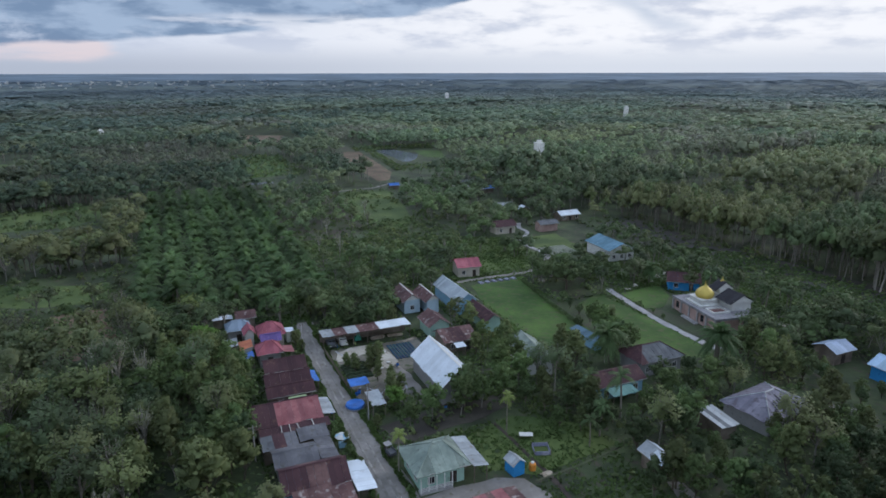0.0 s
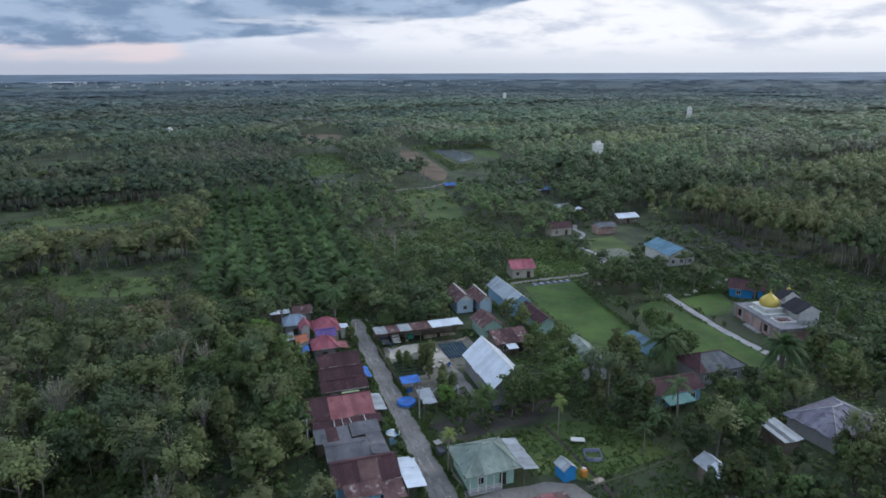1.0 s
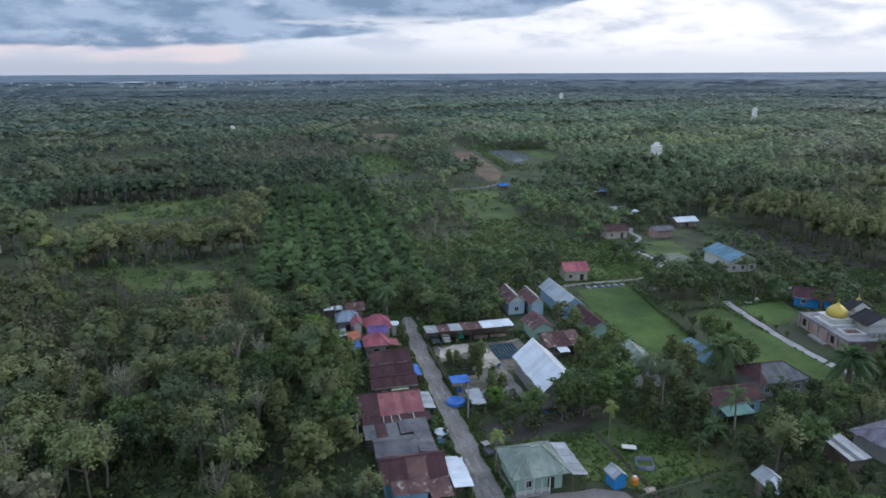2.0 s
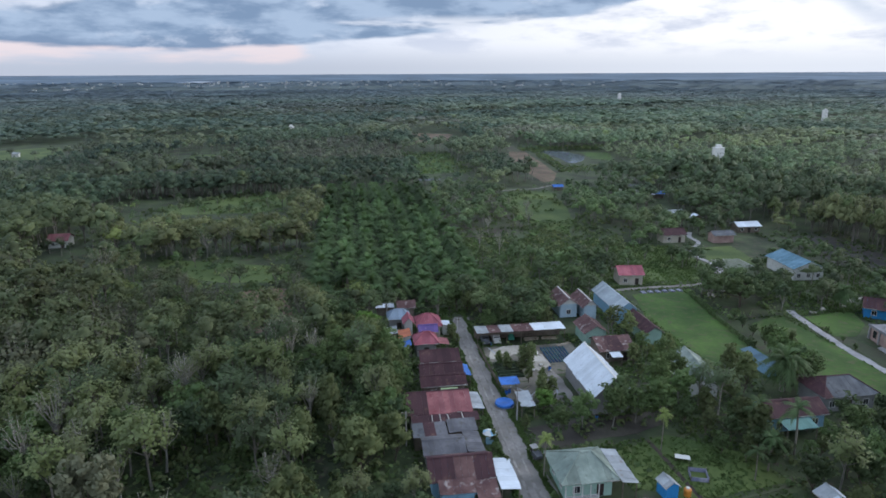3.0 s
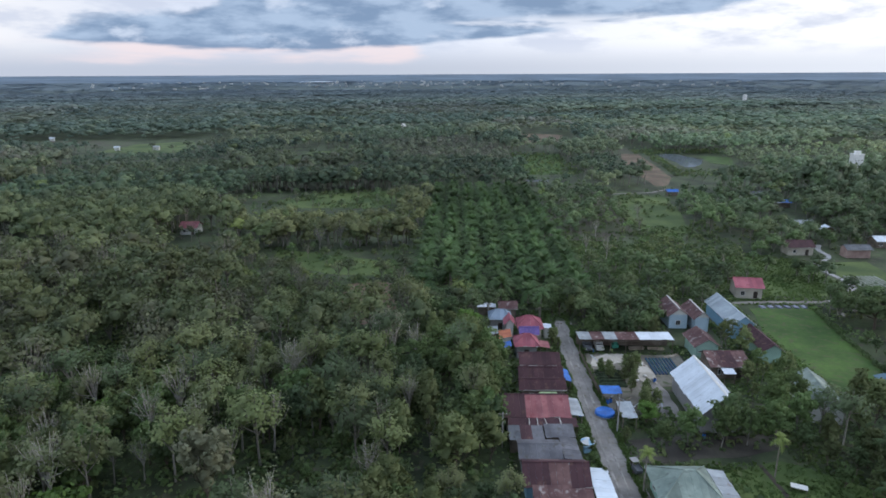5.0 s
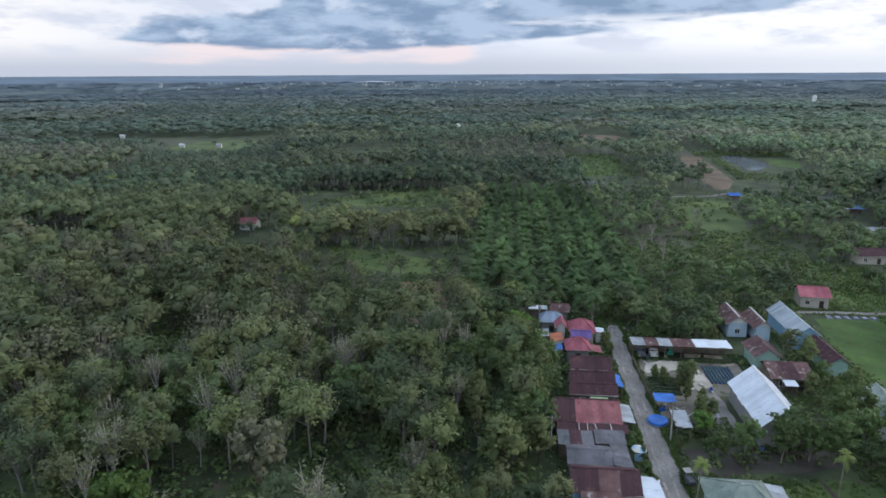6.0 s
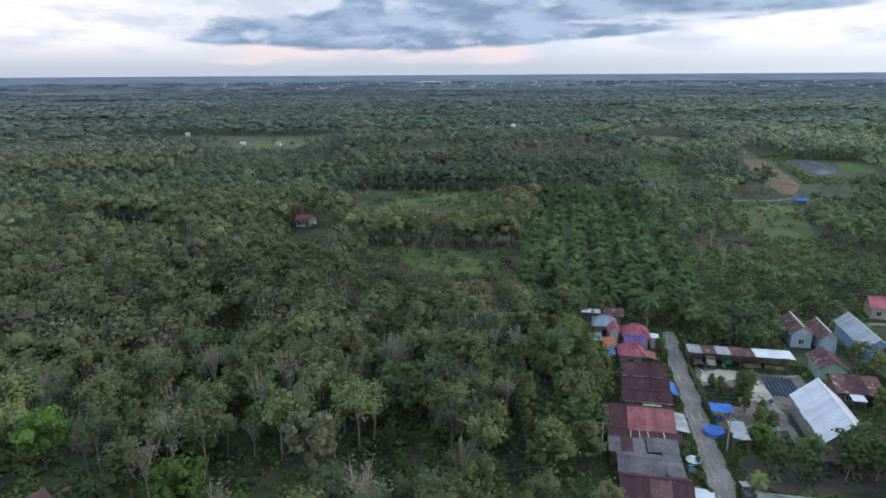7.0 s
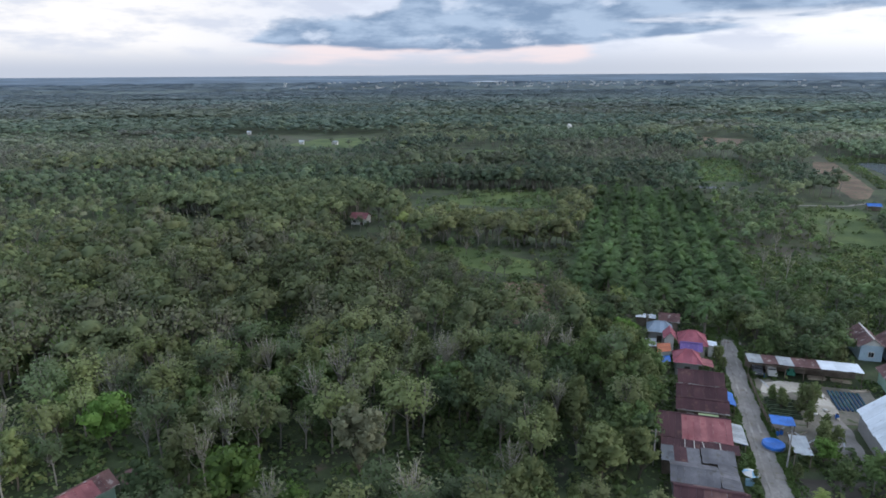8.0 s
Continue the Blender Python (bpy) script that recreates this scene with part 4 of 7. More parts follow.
def tower_house(label, x, y, w, d, h):
    keep_free(x - w, x + w, y - d - 4, y + d)
    ob = thing("tower_house", label, "tower house", x, y)
    bm = boxes((-w / 2, w / 2, -d / 2, d / 2, 0, h))
    part("wall", bm, M["w_bright"], ob)
    part("parapet", boxes((-w / 2 - 0.2, w / 2 + 0.2, -d / 2 - 0.2, d / 2 + 0.2, h, h + 0.5), (-w / 4, w / 4, -d / 4, d / 4, h + 0.5, h + 2.2)), M["w_bright"], ob)
    for i in range(3):
        for j in range(2):
            part("vent", boxes((-w / 3 + i * w / 3 - 0.3, -w / 3 + i * w / 3 + 0.3, -d / 2 - 0.05, -d / 2 + 0.02, h * (0.5 + 0.25 * j), h * (0.5 + 0.25 * j) + 0.5)), M["dark"], ob)


tower_house("tall windowless white swiftlet house among trees", 235, 384, 5.4, 5.0, 13.2)
tower_house("tall white swiftlet house far off", 574, 1331, 6, 6, 16.5)
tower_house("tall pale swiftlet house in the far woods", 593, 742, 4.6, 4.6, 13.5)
tower_house("small white building over the far canopy", -55, 650, 5, 5, 10.5)


def mosque():
    """A flat-roofed brick hall with a gold dome on a drum and a gabled upper hall."""
    keep_free(113, 132, 102, 125)
    ob = thing("mosque", "unfinished brick mosque with a gold dome and dark upper roof", "mosque", 123.2, 113.1, 0, -10)
    W, D, H = 6.6, 8.75, 3.35
    part("wall", boxes((-W, W, -D, D, 0, H - 0.3)), M["w_brick"], ob)
    part("roof_slab", boxes((-W - 0.45, W + 0.45, -D - 0.45, D + 0.45, H - 0.3, H), (-W - 0.45, W + 0.45, -D - 0.45, -D - 0.3, H, H + 0.25), (-W - 0.45, -W - 0.3, -D - 0.3, D + 0.3, H, H + 0.25)), M["slab"], ob)
    for s in (-1, 1):
        for i in range(6):
            y = -D + 2 * D * i / 5
            part("pillar", boxes((s * W - 0.2 + s * 0.1, s * W + 0.2 + s * 0.1, y - 0.2, y + 0.2, 0, H - 0.32)), M["concrete"], ob)
    for i in (0, 2):
        x = -W + 2 * W * (i + 0.5) / 4
        part("window", boxes((x - 0.6, x + 0.6, -D - 0.04, -D + 0.05, 0.8, 2.5)), M["glass"], ob)
    for i in (1, 4):
        y = -D + 2 * D * (i + 0.5) / 5
        part("window", boxes((-W - 0.04, -W + 0.05, y - 0.6, y + 0.6, 0.8, 2.5)), M["glass"], ob)
    drum = part("drum", boxes((-4.6, 0.2, 0.2, 5.0, H, H + 1.35), (-4.9, 0.5, -0.1, 5.3, H + 1.35, H + 1.6), (-5.4, 0.6, -0.8, 5.6, H, H + 0.4)), M["w_white"], ob)
    rings = [(1.9, 0), (2.05, 0.12), (2.25, 0.45), (2.3, 0.8), (2.2, 1.2), (1.95, 1.65), (1.5, 2.1), (0.95, 2.5), (0.5, 2.85), (0.22, 3.2), (0.08, 3.6), (0.05, 4.2)]
    dome = part("dome", lathe(rings), M["gold"], ob, "gold onion dome", True)
    dome.location = (-2.2, 2.5, H + 1.6)
    part("roof_opening", boxes((-5.0, -0.4, -5.6, -5.35, H, H + 0.45), (-5.0, -0.4, -2.45, -2.2, H, H + 0.45), (-5.0, -4.75, -5.35, -2.45, H, H + 0.45), (-0.65, -0.4, -5.35, -2.45, H, H + 0.45)), M["w_white"], ob, "low whitewashed curb round a roof opening")
    part("stored_sheets", boxes((-4.4, -1.2, -5.0, -3.0, H + 0.02, H + 0.3), (-3.6, -2.4, -4.6, -3.4, H + 0.3, H + 0.5)), M["rusty"], ob, "rusty sheets stacked on the slab")
    for i in range(5):
        part("starter_bar", boxes((W - 0.3, W - 0.2, -D + 3.2 * i + 1.0, -D + 3.2 * i + 1.1, H, H + 0.9)), M["rusty"], ob)
    # gabled upper hall
    up = part("upper_hall", boxes((0.8, 6.0, -4.6, 4.4, H, H + 2.2)), M["w_white"], ob)
    for k, (y0, y1) in enumerate(((-5.4, 0.8), (1.6, 5.0))):
        cx, hw, z0, zr = 3.3, 3.7 - 0.7 * k, H + 2.1 + 1.2 * k, H + 4.1 + 1.1 * k
        if k:
            part("lantern", boxes((1.6, 5.2, y0 + 0.2, y1 - 0.2, H + 2.2, z0 + 0.1)), M["w_white"], ob)
        bm = bmesh.new()
        prism(bm, [(cx - hw + 0.6, y0 + 0.3, z0), (cx + hw - 0.6, y0 + 0.3, z0), (cx, y0 + 0.3, zr - 0.25)], (0, y1 - y0 - 0.6, 0))
        part("gable", bm, M["w_white"], ob)
        for s in (-1, 1):
            sheet_row(ob, (cx + s * hw, y0 if s > 0 else y1, z0 - 0.1), (cx + s * hw, y1 if s > 0 else y0, z0 - 0.1), (-s * hw, 0, zr - z0 + 0.1), 0, 0, M["black"])
    fin = part("finial", lathe([(0.5, 0), (0.55, 0.3), (0.3, 0.6), (0.08, 0.9), (0.05, 1.6)], 12), M["gold"], ob, "gold finial", True)
    fin.location = (3.4, 3.6, H + 4.75)
    part("steps", boxes((-W - 1.6, -W - 0.5, -3, 3, 0, 0.17), (-W - 1.3, -W - 0.5, -3, 3, 0.17, 0.34)), M["concrete"], ob)


mosque()

# ---- yard things along the street ----
house("small bright blue hut with a zinc gable roof", 43.0, 45.4, 74.5, 77.3, 2.1, 2.9, "y", M["zinc"], M["w_blue"], windows="", over=0.2, name="hut", category="hut", turn=8)
lean_to("rust-red and white striped sheet roof beside the forecourt", 33.0, 40.6, 62.6, 69.6, 3.2, 2.6, "n", [M["rusty"], M["red"], M["rusty"], M["red"], M["rusty"]], name="shelter", category="shelter")


def porch_rail():
    """White-railed veranda before the sage-roofed house."""
    ob = thing("veranda", "white-railed veranda on a low plinth before the house", "veranda", 31.2, 76.75)
    part("plinth", boxes((-2.6, 2.6, -0.75, 0.3, 0, 0.35)), M["concrete"], ob)
    for i in range(5):
        x = -2.5 + 1.25 * i
        part("post", boxes((x - 0.06, x + 0.06, -0.72, -0.6, 0.35, 2.75)), M["frame"], ob)
    for z in (0.6, 0.85, 1.1):
        part("rail", boxes((-2.55, 2.55, -0.68, -0.64, z, z + 0.07)), M["frame"], ob)


porch_rail()


def tank(x, y):
    ob = thing("water_tank", "orange plastic water tank with a pale lid", "water tank", x, y)
    part("barrel", lathe([(0.5, 0), (0.56, 0.15), (0.56, 0.5), (0.53, 0.55), (0.56, 0.6), (0.56, 1.05), (0.5, 1.2), (0.3, 1.32)], 16), surface("orange_plastic", (0.55, 0.22, 0.04), s1=1, s2=4, rough=0.5, spread=0.12), ob, "", True)
    lid = part("lid", lathe([(0.3, 0), (0.3, 0.12), (0.1, 0.16)], 12), M["w_white"], ob, "pale lid", True)
    lid.location.z = 1.32
    keep_free(x - 0.6, x + 0.6, y - 0.6, y + 0.6)


tank(47.0, 75.2)


def table(x, y):
    ob = thing("table", "white-topped drying table in the grass", "table", x, y, 0, -25)
    part("tabletop", boxes((-1.15, 1.15, -0.6, 0.6, 0.66, 0.74)), M["w_white"], ob)
    for sx in (-1, 1):
        for sy in (-1, 1):
            part("leg", boxes((sx * 1.0 - 0.04, sx * 1.0 + 0.04, sy * 0.5 - 0.04, sy * 0.5 + 0.04, 0, 0.66)), M["w_wood"], ob)


table(50.7, 83.6)


def pen(x, y):
    """A small square pen fenced with plastic sheeting."""
    ob = thing("pen", "small pen fenced with lilac-grey plastic sheeting", "pen", x, y, 0, -20)
    cloth = surface("lilac_plastic_sheet", (0.20, 0.22, 0.34), (0.30, 0.30, 0.38), s1=1, s2=4, rough=0.5, spread=0.2, bump=0.5, bscale=4)
    for k in range(4):
        a = k * 90
        side = part("sheeting", boxes((-1.3, 1.3, -1.32, -1.27, 0.05, 0.75)), cloth, ob)
        side.matrix_basis = pose(0, 0, 0, 0, 0, a)
        post = part("post", boxes((-1.36, -1.26, -1.36, -1.26, 0, 0.95)), M["w_wood"], ob)
        post.matrix_basis = pose(0, 0, 0, 0, 0, a)
    keep_free(x - 1.4, x + 1.4, y - 1.4, y + 1.4)


pen(51.0, 79.2)
ribbon("ditch", "dark drainage ditch through the garden", [(47.9, 90), (48.3, 84.3), (48.4, 78.5), (48.7, 74.6), (48.5, 66), (48.6, 58)], 0.75, 0.05, M["dark"], "ditch")
patch("garden_soil", "dark bare earth under the garden trees", [(29, 89.5), (37, 91), (47, 92.5), (55, 95), (54, 99.5), (41, 98.5), (28.6, 97)], 0.025, surface("dark_garden_earth", (0.048, 0.042, 0.036), (0.062, 0.058, 0.044), s1=0.2, s2=1.2, spread=0.3, bump=0.6, bscale=3.0))
# a puddle, stood in for by a flat patch of pale dirt
patch("pale_ground", "pale dirt patch in place of a puddle among the trees", [(62, 58), (66, 57.5), (66.4, 63.5), (64, 64.5)], 0.04, M["dirt"])
for dx in (-0.72, 0.72):
    ribbon("wheel_rut", "paler wheel rut worn into the street", [(24.9 + dx, 40), (24.9 + dx, 70), (24.7 + dx, 90), (24.9 + dx, 110), (25.0 + dx, 130), (25.2 + dx, 146)], 0.42, 0.10, M["rut"], "road")


def basin(x, y, r):
    ob = thing("fish_basin", "round blue plastic-lined fish basin", "basin", x, y)
    part("lining", lathe([(r, 0), (r + 0.05, 0.5), (r, 0.78), (r - 0.12, 0.8), (r - 0.25, 0.62)], 28), M["tarp"], ob, "blue plastic lining", True)
    part("band", lathe([(r + 0.06, 0.15), (r + 0.09, 0.18), (r + 0.09, 0.3), (r + 0.06, 0.33)], 28), M["w_grey"], ob)
    keep_free(x - r, x + r, y - r, y + r)


basin(26.75, 105.2, 1.75)


def parasol(x, y):
    ob = thing("parasol", "white and blue parasol over a street stall", "parasol", x, y)
    part("pole", boxes((-0.03, 0.03, -0.03, 0.03, 0, 2.4)), M["frame"], ob)
    for k in range(8):
        a, b = 2 * math.pi * k / 8, 2 * math.pi * (k + 1) / 8
        bm = bmesh.new()
        prism(bm, [(0, 0, 2.5), (1.25 * math.cos(a), 1.25 * math.sin(a), 2.0), (1.25 * math.cos(b), 1.25 * math.sin(b), 2.0)], (0, 0, -0.02))
        part("panel", bm, M["w_white"] if k % 3 else M["w_sky"], ob)
    part("counter", boxes((-0.6, 0.6, -0.4, 0.4, 0, 0.85)), M["w_sky"], ob)
    keep_free(x - 1.2, x + 1.2, y - 1.2, y + 1.2)


parasol(21.3, 93.3)


def wheel(parent, x, y, r, w=0.18):
    v = lathe([(r * 0.55, -w / 2), (r, -w / 2 + 0.02), (r, w / 2 - 0.02), (r * 0.55, w / 2)], 14)
    ob = part("wheel", v, M["dark"], parent, "", True)
    ob.matrix_basis = pose(x, y, r, 90, 0, 90)
    rim = part("rim", lathe([(r * 0.5, -w / 2 - 0.005), (r * 0.52, w / 2 + 0.005)], 12), M["zinc"], ob)


def pickup(label, x, y, turn, body):
    ob = thing("pickup_truck", label, "truck", x, y, 0, turn)
    bm = bmesh.new()
    prism(bm, [(-0.82, 2.2, 0.45), (-0.82, 2.25, 0.95), (-0.82, 1.1, 1.08), (-0.82, 0.6, 1.65), (-0.82, -0.5, 1.68), (-0.82, -0.6, 1.05), (-0.82, -2.2, 1.05), (-0.82, -2.2, 0.45)], (1.64, 0, 0))
    part("body", bm, body, ob)
    part("windscreen", boxes((-0.7, 0.7, 0.86, 0.92, 1.15, 1.5)), M["glass"], ob)
    for s in (-1, 1):
        part("side_window", boxes((s * 0.825 - 0.01, s * 0.825 + 0.01, -0.4, 0.5, 1.15, 1.5)), M["glass"], ob)
        part("headlight", boxes((s * 0.6 - 0.14, s * 0.6 + 0.14, 2.22, 2.27, 0.7, 0.85)), M["frame"], ob)
        for q in (1.4, -1.4):
            wheel(ob, s * 0.74, q, 0.34)
    return ob


pickup("whitish pickup truck parked under the open shed", 31.8, 134.7, 180, M["w_white"])
pickup("dark pickup truck parked under the open shed", 29.2, 134.6, 180, M["slate"])


def tricycle(x, y):
    ob = thing("motor_tricycle", "dark three-wheeled cargo motorcycle parked on the verge", "tricycle", x, y, 0, 12)
    part("cargo_box", boxes((-0.6, 0.6, -1.5, 0.1, 0.5, 1.0), (-0.6, -0.55, -1.5, 0.1, 1.0, 1.25), (0.55, 0.6, -1.5, 0.1, 1.0, 1.25)), M["slate"], ob)
    part("saddle", boxes((-0.18, 0.18, 0.15, 0.75, 0.75, 0.9)), M["dark"], ob)
    part("frame", boxes((-0.06, 0.06, 0.1, 1.25, 0.5, 0.65), (-0.06, 0.06, 1.1, 1.25, 0.3, 1.15)), M["dark"], ob)
    part("handlebar", boxes((-0.4, 0.4, 1.0, 1.06, 1.12, 1.18)), M["dark"], ob)
    part("roof", boxes((-0.6, 0.6, -0.3, 1.0, 1.75, 1.8), (-0.55, -0.5, -0.25, -0.2, 1.2, 1.75), (0.5, 0.55, -0.25, -0.2, 1.2, 1.75)), M["w_grey"], ob)
    wheel(ob, -0.62, -0.8, 0.3)
    wheel(ob, 0.62, -0.8, 0.3)
    wheel(ob, 0.0, 1.3, 0.3)
    keep_free(x - 1, x + 1, y - 1.6, y + 1.6)


tricycle(27.7, 88.2)


def stack(label, x, y, n, length, turn, mat, category="timber"):
    ob = thing("timber_stack", label, category, x, y, 0, turn)
    rng = np.random.default_rng(int(10 * x))
    for i in range(n):
        z = 0.02 + 0.16 * (i // 5)
        q = (i % 5) * 0.22 - 0.44 + rng.normal(0, 0.02)
        o = rng.normal(0, 0.12)
        part("plank", boxes((-length / 2 + o, length / 2 + o, q - 0.09, q + 0.09, z, z + 0.14)), mat, ob)


PALE_WOOD = surface("pale_sawn_timber", (0.30, 0.25, 0.19), (0.36, 0.31, 0.25), s1=0.6, s2=5, spread=0.2, by="object")
stack("stack of sawn planks under the shed", 40.2, 134.4, 15, 3.2, 5, PALE_WOOD)
stack("stack of sawn planks at the shed's end", 44.6, 134.3, 12, 3.4, -8, PALE_WOOD)
stack("loose planks lying before the shed", 46.8, 130.6, 5, 3.8, 24, PALE_WOOD)
stack("planks laid as a footbridge over the ditch", 48.6, 73.4, 5, 1.8, 10, PALE_WOOD)
stack("weathered boards beside the blue basin", 30.6, 107.2, 8, 2.2, 20, M["w_wood"])


def machine(x, y):
    ob = thing("husking_machine", "green-painted husking machine under the shed", "machine", x, y)
    green = paint("green_machine_paint", (0.05, 0.22, 0.16))
    part("housing", boxes((-0.7, 0.7, -0.5, 0.5, 0.4, 1.3)), green, ob)
    hop = bmesh.new()
    prism(hop, [(-0.5, -0.4, 1.9), (0.5, -0.4, 1.9), (0.25, -0.4, 1.3), (-0.25, -0.4, 1.3)], (0, 0.8, 0))
    part("hopper", hop, green, ob)
    for s in (-1, 1):
        part("foot", boxes((s * 0.6 - 0.06, s * 0.6 + 0.06, -0.45, 0.45, 0, 0.4)), M["dark"], ob)


machine(35.4, 134.4)


def fence(x0, y0, x1, y1):
    ob = thing("fence", "weathered paling fence along the street", "fence", x0, y0)
    n = int(math.hypot(x1 - x0, y1 - y0) / 0.24)
    dx, dy = (x1 - x0) / n, (y1 - y0) / n
    rng = np.random.default_rng(8)
    shared = [bm_mesh("paling", boxes((-0.015, 0.015, -0.08, 0.08, 0.02, h)), M["w_wood"]) for h in (1.25, 1.35, 1.45, 1.18)]
    for i in range(n):
        if rng.random() < 0.1:
            continue
        p = part("paling", shared[int(rng.integers(4))], None, ob)
        p.matrix_basis = pose(i * dx, i * dy, 0, rng.normal(0, 2), 0, 0)
    for z in (0.35, 1.0):
        v, f = tube([(0.04, 0, z), (x1 - x0 + 0.04, y1 - y0, z)], [0.035, 0.035], 4)
        part("rail", mesh_of("rail", v, f, [M["w_wood"]]), None, ob)


fence(27.3, 113.0, 26.9, 131.8)


def rows_of_beds(name, label, x0, x1, y0, y1, n, along, mat, h=0.22, category="garden bed", fill=0.3):
    """Separate low beds, side by side."""
    for i in range(n):
        k = (i + 0.5) / n
        if along == "y":
            cx, cy, a, b = x0 + (x1 - x0) * k, (y0 + y1) / 2, (x1 - x0) / n * fill, (y1 - y0) / 2
        else:
            cx, cy, a, b = (x0 + x1) / 2, y0 + (y1 - y0) * k, (x1 - x0) / 2, (y1 - y0) / n * fill
        bm = boxes((-a, a, -b, b, -0.05, h))
        bmesh.ops.bevel(bm, geom=[e for e in bm.edges if all(v.co.z > 0 for v in e.verts)], offset=min(a, b, h) * 0.5, segments=2, affect="EDGES")
        ob = new(name, bm_mesh(name, bm, mat))
        ob.location = (cx, cy, 0.05)
        tagged(ob, label, category, name.replace("_", " ") + "s in rows")


rows_of_beds("seedling_bed", "low seedling bed under blue shade net", 40.6, 46.4, 121.6, 129.4, 8, "y", surface("blue_net_over_seedlings", (0.025, 0.065, 0.17), (0.03, 0.085, 0.075), s1=0.7, s2=3.0, spread=0.35, bump=0.6, bscale=5))
rows_of_beds("plant_bench", "timber bench of dark potted seedlings", 28.4, 33.6, 115.6, 123.0, 5, "x", surface("dark_seedlings", (0.035, 0.06, 0.028), (0.06, 0.08, 0.045), s1=1.2, s2=4.0, spread=0.4, bump=0.8, bscale=6), 0.7)
rows_of_beds("mulched_bed", "crop bed covered with pale plastic mulch", 116.6, 127.0, 178.8, 188.6, 8, "y", surface("pale_mulch_sheet", (0.34, 0.35, 0.32), (0.40, 0.41, 0.38), s1=0.6, s2=3.0, spread=0.15, rough=0.5), 0.25, fill=0.14)
rows_of_beds("drying_sheet", "grey and white sheet laid out to dry on the grass", 79.6, 92.6, 160.6, 162.6, 6, "y", surface("grey_drying_sheet", (0.15, 0.17, 0.24), (0.26, 0.27, 0.32), s1=0.8, s2=3.0, spread=0.25), 0.25, "sheet")


def heap(x, y, r):
    """A low heap of pale rubble sacks."""
    ob = thing("rubble_heap", "low heap of pale rubble at the grass edge", "heap", x, y)
    rng = np.random.default_rng(int(31 * x + y))
    for i in range(7):
        a, d = rng.uniform(0, 6.28), r * rng.uniform(0.1, 0.8)
        s = r * rng.uniform(0.25, 0.45)
        bm = bmesh.new()
        bmesh.ops.create_icosphere(bm, subdivisions=1, radius=s)
        for v in bm.verts:
            v.co.x *= 1.3
            v.co.z *= 0.7
            v.co += Vector(rng.normal(0, 0.12 * s, 3))
        p = part("lump", bm, M["sand"], ob)
        p.matrix_basis = pose(d * math.cos(a), d * math.sin(a), s * 0.4, 0, 0, math.degrees(a))


for x, y, r in ((98.1, 156.0, 1.5), (102.5, 158.5, 1.1), (116.6, 139.5, 1.0), (120.5, 141.0, 1.2), (132.3, 145.9, 1.3), (136.6, 146.8, 1.4), (127.5, 142.5, 1.0), (139, 141, 1.2), (134, 102.0, 1.4)):
    heap(x, y, r)


def pole(x, y, h, turn=0):
    ob = thing("utility_pole", "thin grey concrete utility pole with a crossarm", "utility pole", x, y, 0, turn)
    v, f = tube([(0, 0, 0), (0, 0, h)], [0.13, 0.09], 8)
    part("shaft", mesh_of("shaft", v, f, [M["concrete"]], None, True), None, ob)
    part("crossarm", boxes((-0.7, 0.7, -0.05, 0.05, h - 0.5, h - 0.38)), M["w_wood"], ob)
    for s in (-0.6, 0.0, 0.6):
        q = part("insulator", lathe([(0.03, 0), (0.05, 0.06), (0.03, 0.14)], 8), M["frame"], ob)
        q.location = (s, 0, h - 0.38)


for x, y, h in ((7.4, 94.6, 6.5), (22.7, 134.5, 6.5), (27.6, 99.3, 6.5), (22.6, 69, 6.5)):
    pole(x, y, h)


def roof_junk():
    """Loose sheets and tyres that hold the roofs down."""
    rng = np.random.default_rng(4)
    for x, y, z in ((12.2, 97.9, 2.78), (13.6, 97.9, 2.78), (15.0, 97.9, 2.78), (17.5, 98.0, 2.8)):
        ob = new("roof_batten", bm_mesh("roof_batten", boxes((-0.06, 0.06, -0.9, 0.9, 0, 0.08)), M["fascia"]))
        ob.matrix_basis = pose(x, y, z, 10, 0, rng.normal(0, 5))
        tagged(ob, "pale batten lying on the maroon porch roof", "batten", "roof battens")


roof_junk()


# ---- clutter of the work yard ----
CL = np.random.default_rng(808)


def plank(x, y, turn, length, tone):
    ob = thing("plank", "weathered timber plank lying in the yard", "plank", x, y, 0.03, turn, "loose planks")
    part("board", boxes((-length / 2, length / 2, -0.13, 0.13, 0.0, 0.06)), tone, ob)
    part("cleat", boxes((-0.06, 0.06, -0.2, 0.2, 0.063, 0.11)), tone, ob)


def drum(x, y):
    ob = thing("plastic_drum", "blue plastic drum with a dark lid", "drum", x, y, 0.0, 0, "drums")
    part("barrel", lathe([(0.26, 0), (0.29, 0.08), (0.29, 0.4), (0.275, 0.44), (0.29, 0.48), (0.29, 0.8), (0.26, 0.88)], 12), M["tarp"], ob, "", True)
    lid = part("lid", lathe([(0.27, 0), (0.27, 0.05), (0.05, 0.07)], 12), M["dark"], ob, "dark lid", True)
    lid.location.z = 0.88


def sack(x, y, turn, material):
    ob = thing("sack", "pale filled sack slumped on the ground", "sack", x, y, 0.0, turn, "sacks")
    bm = bmesh.new()
    bmesh.ops.create_icosphere(bm, subdivisions=2, radius=0.5)
    for v in bm.verts:
        v.co.x *= 1.0 + 0.15 * math.sin(5 * v.co.y)
        v.co.y *= 0.6
        v.co.z = max(v.co.z, -0.42) * 0.42 + 0.18
    part("bag", bm, material, ob, "", True)
    part("tie", boxes((0.42, 0.56, -0.06, 0.06, 0.12, 0.24)), M["w_wood"], ob)


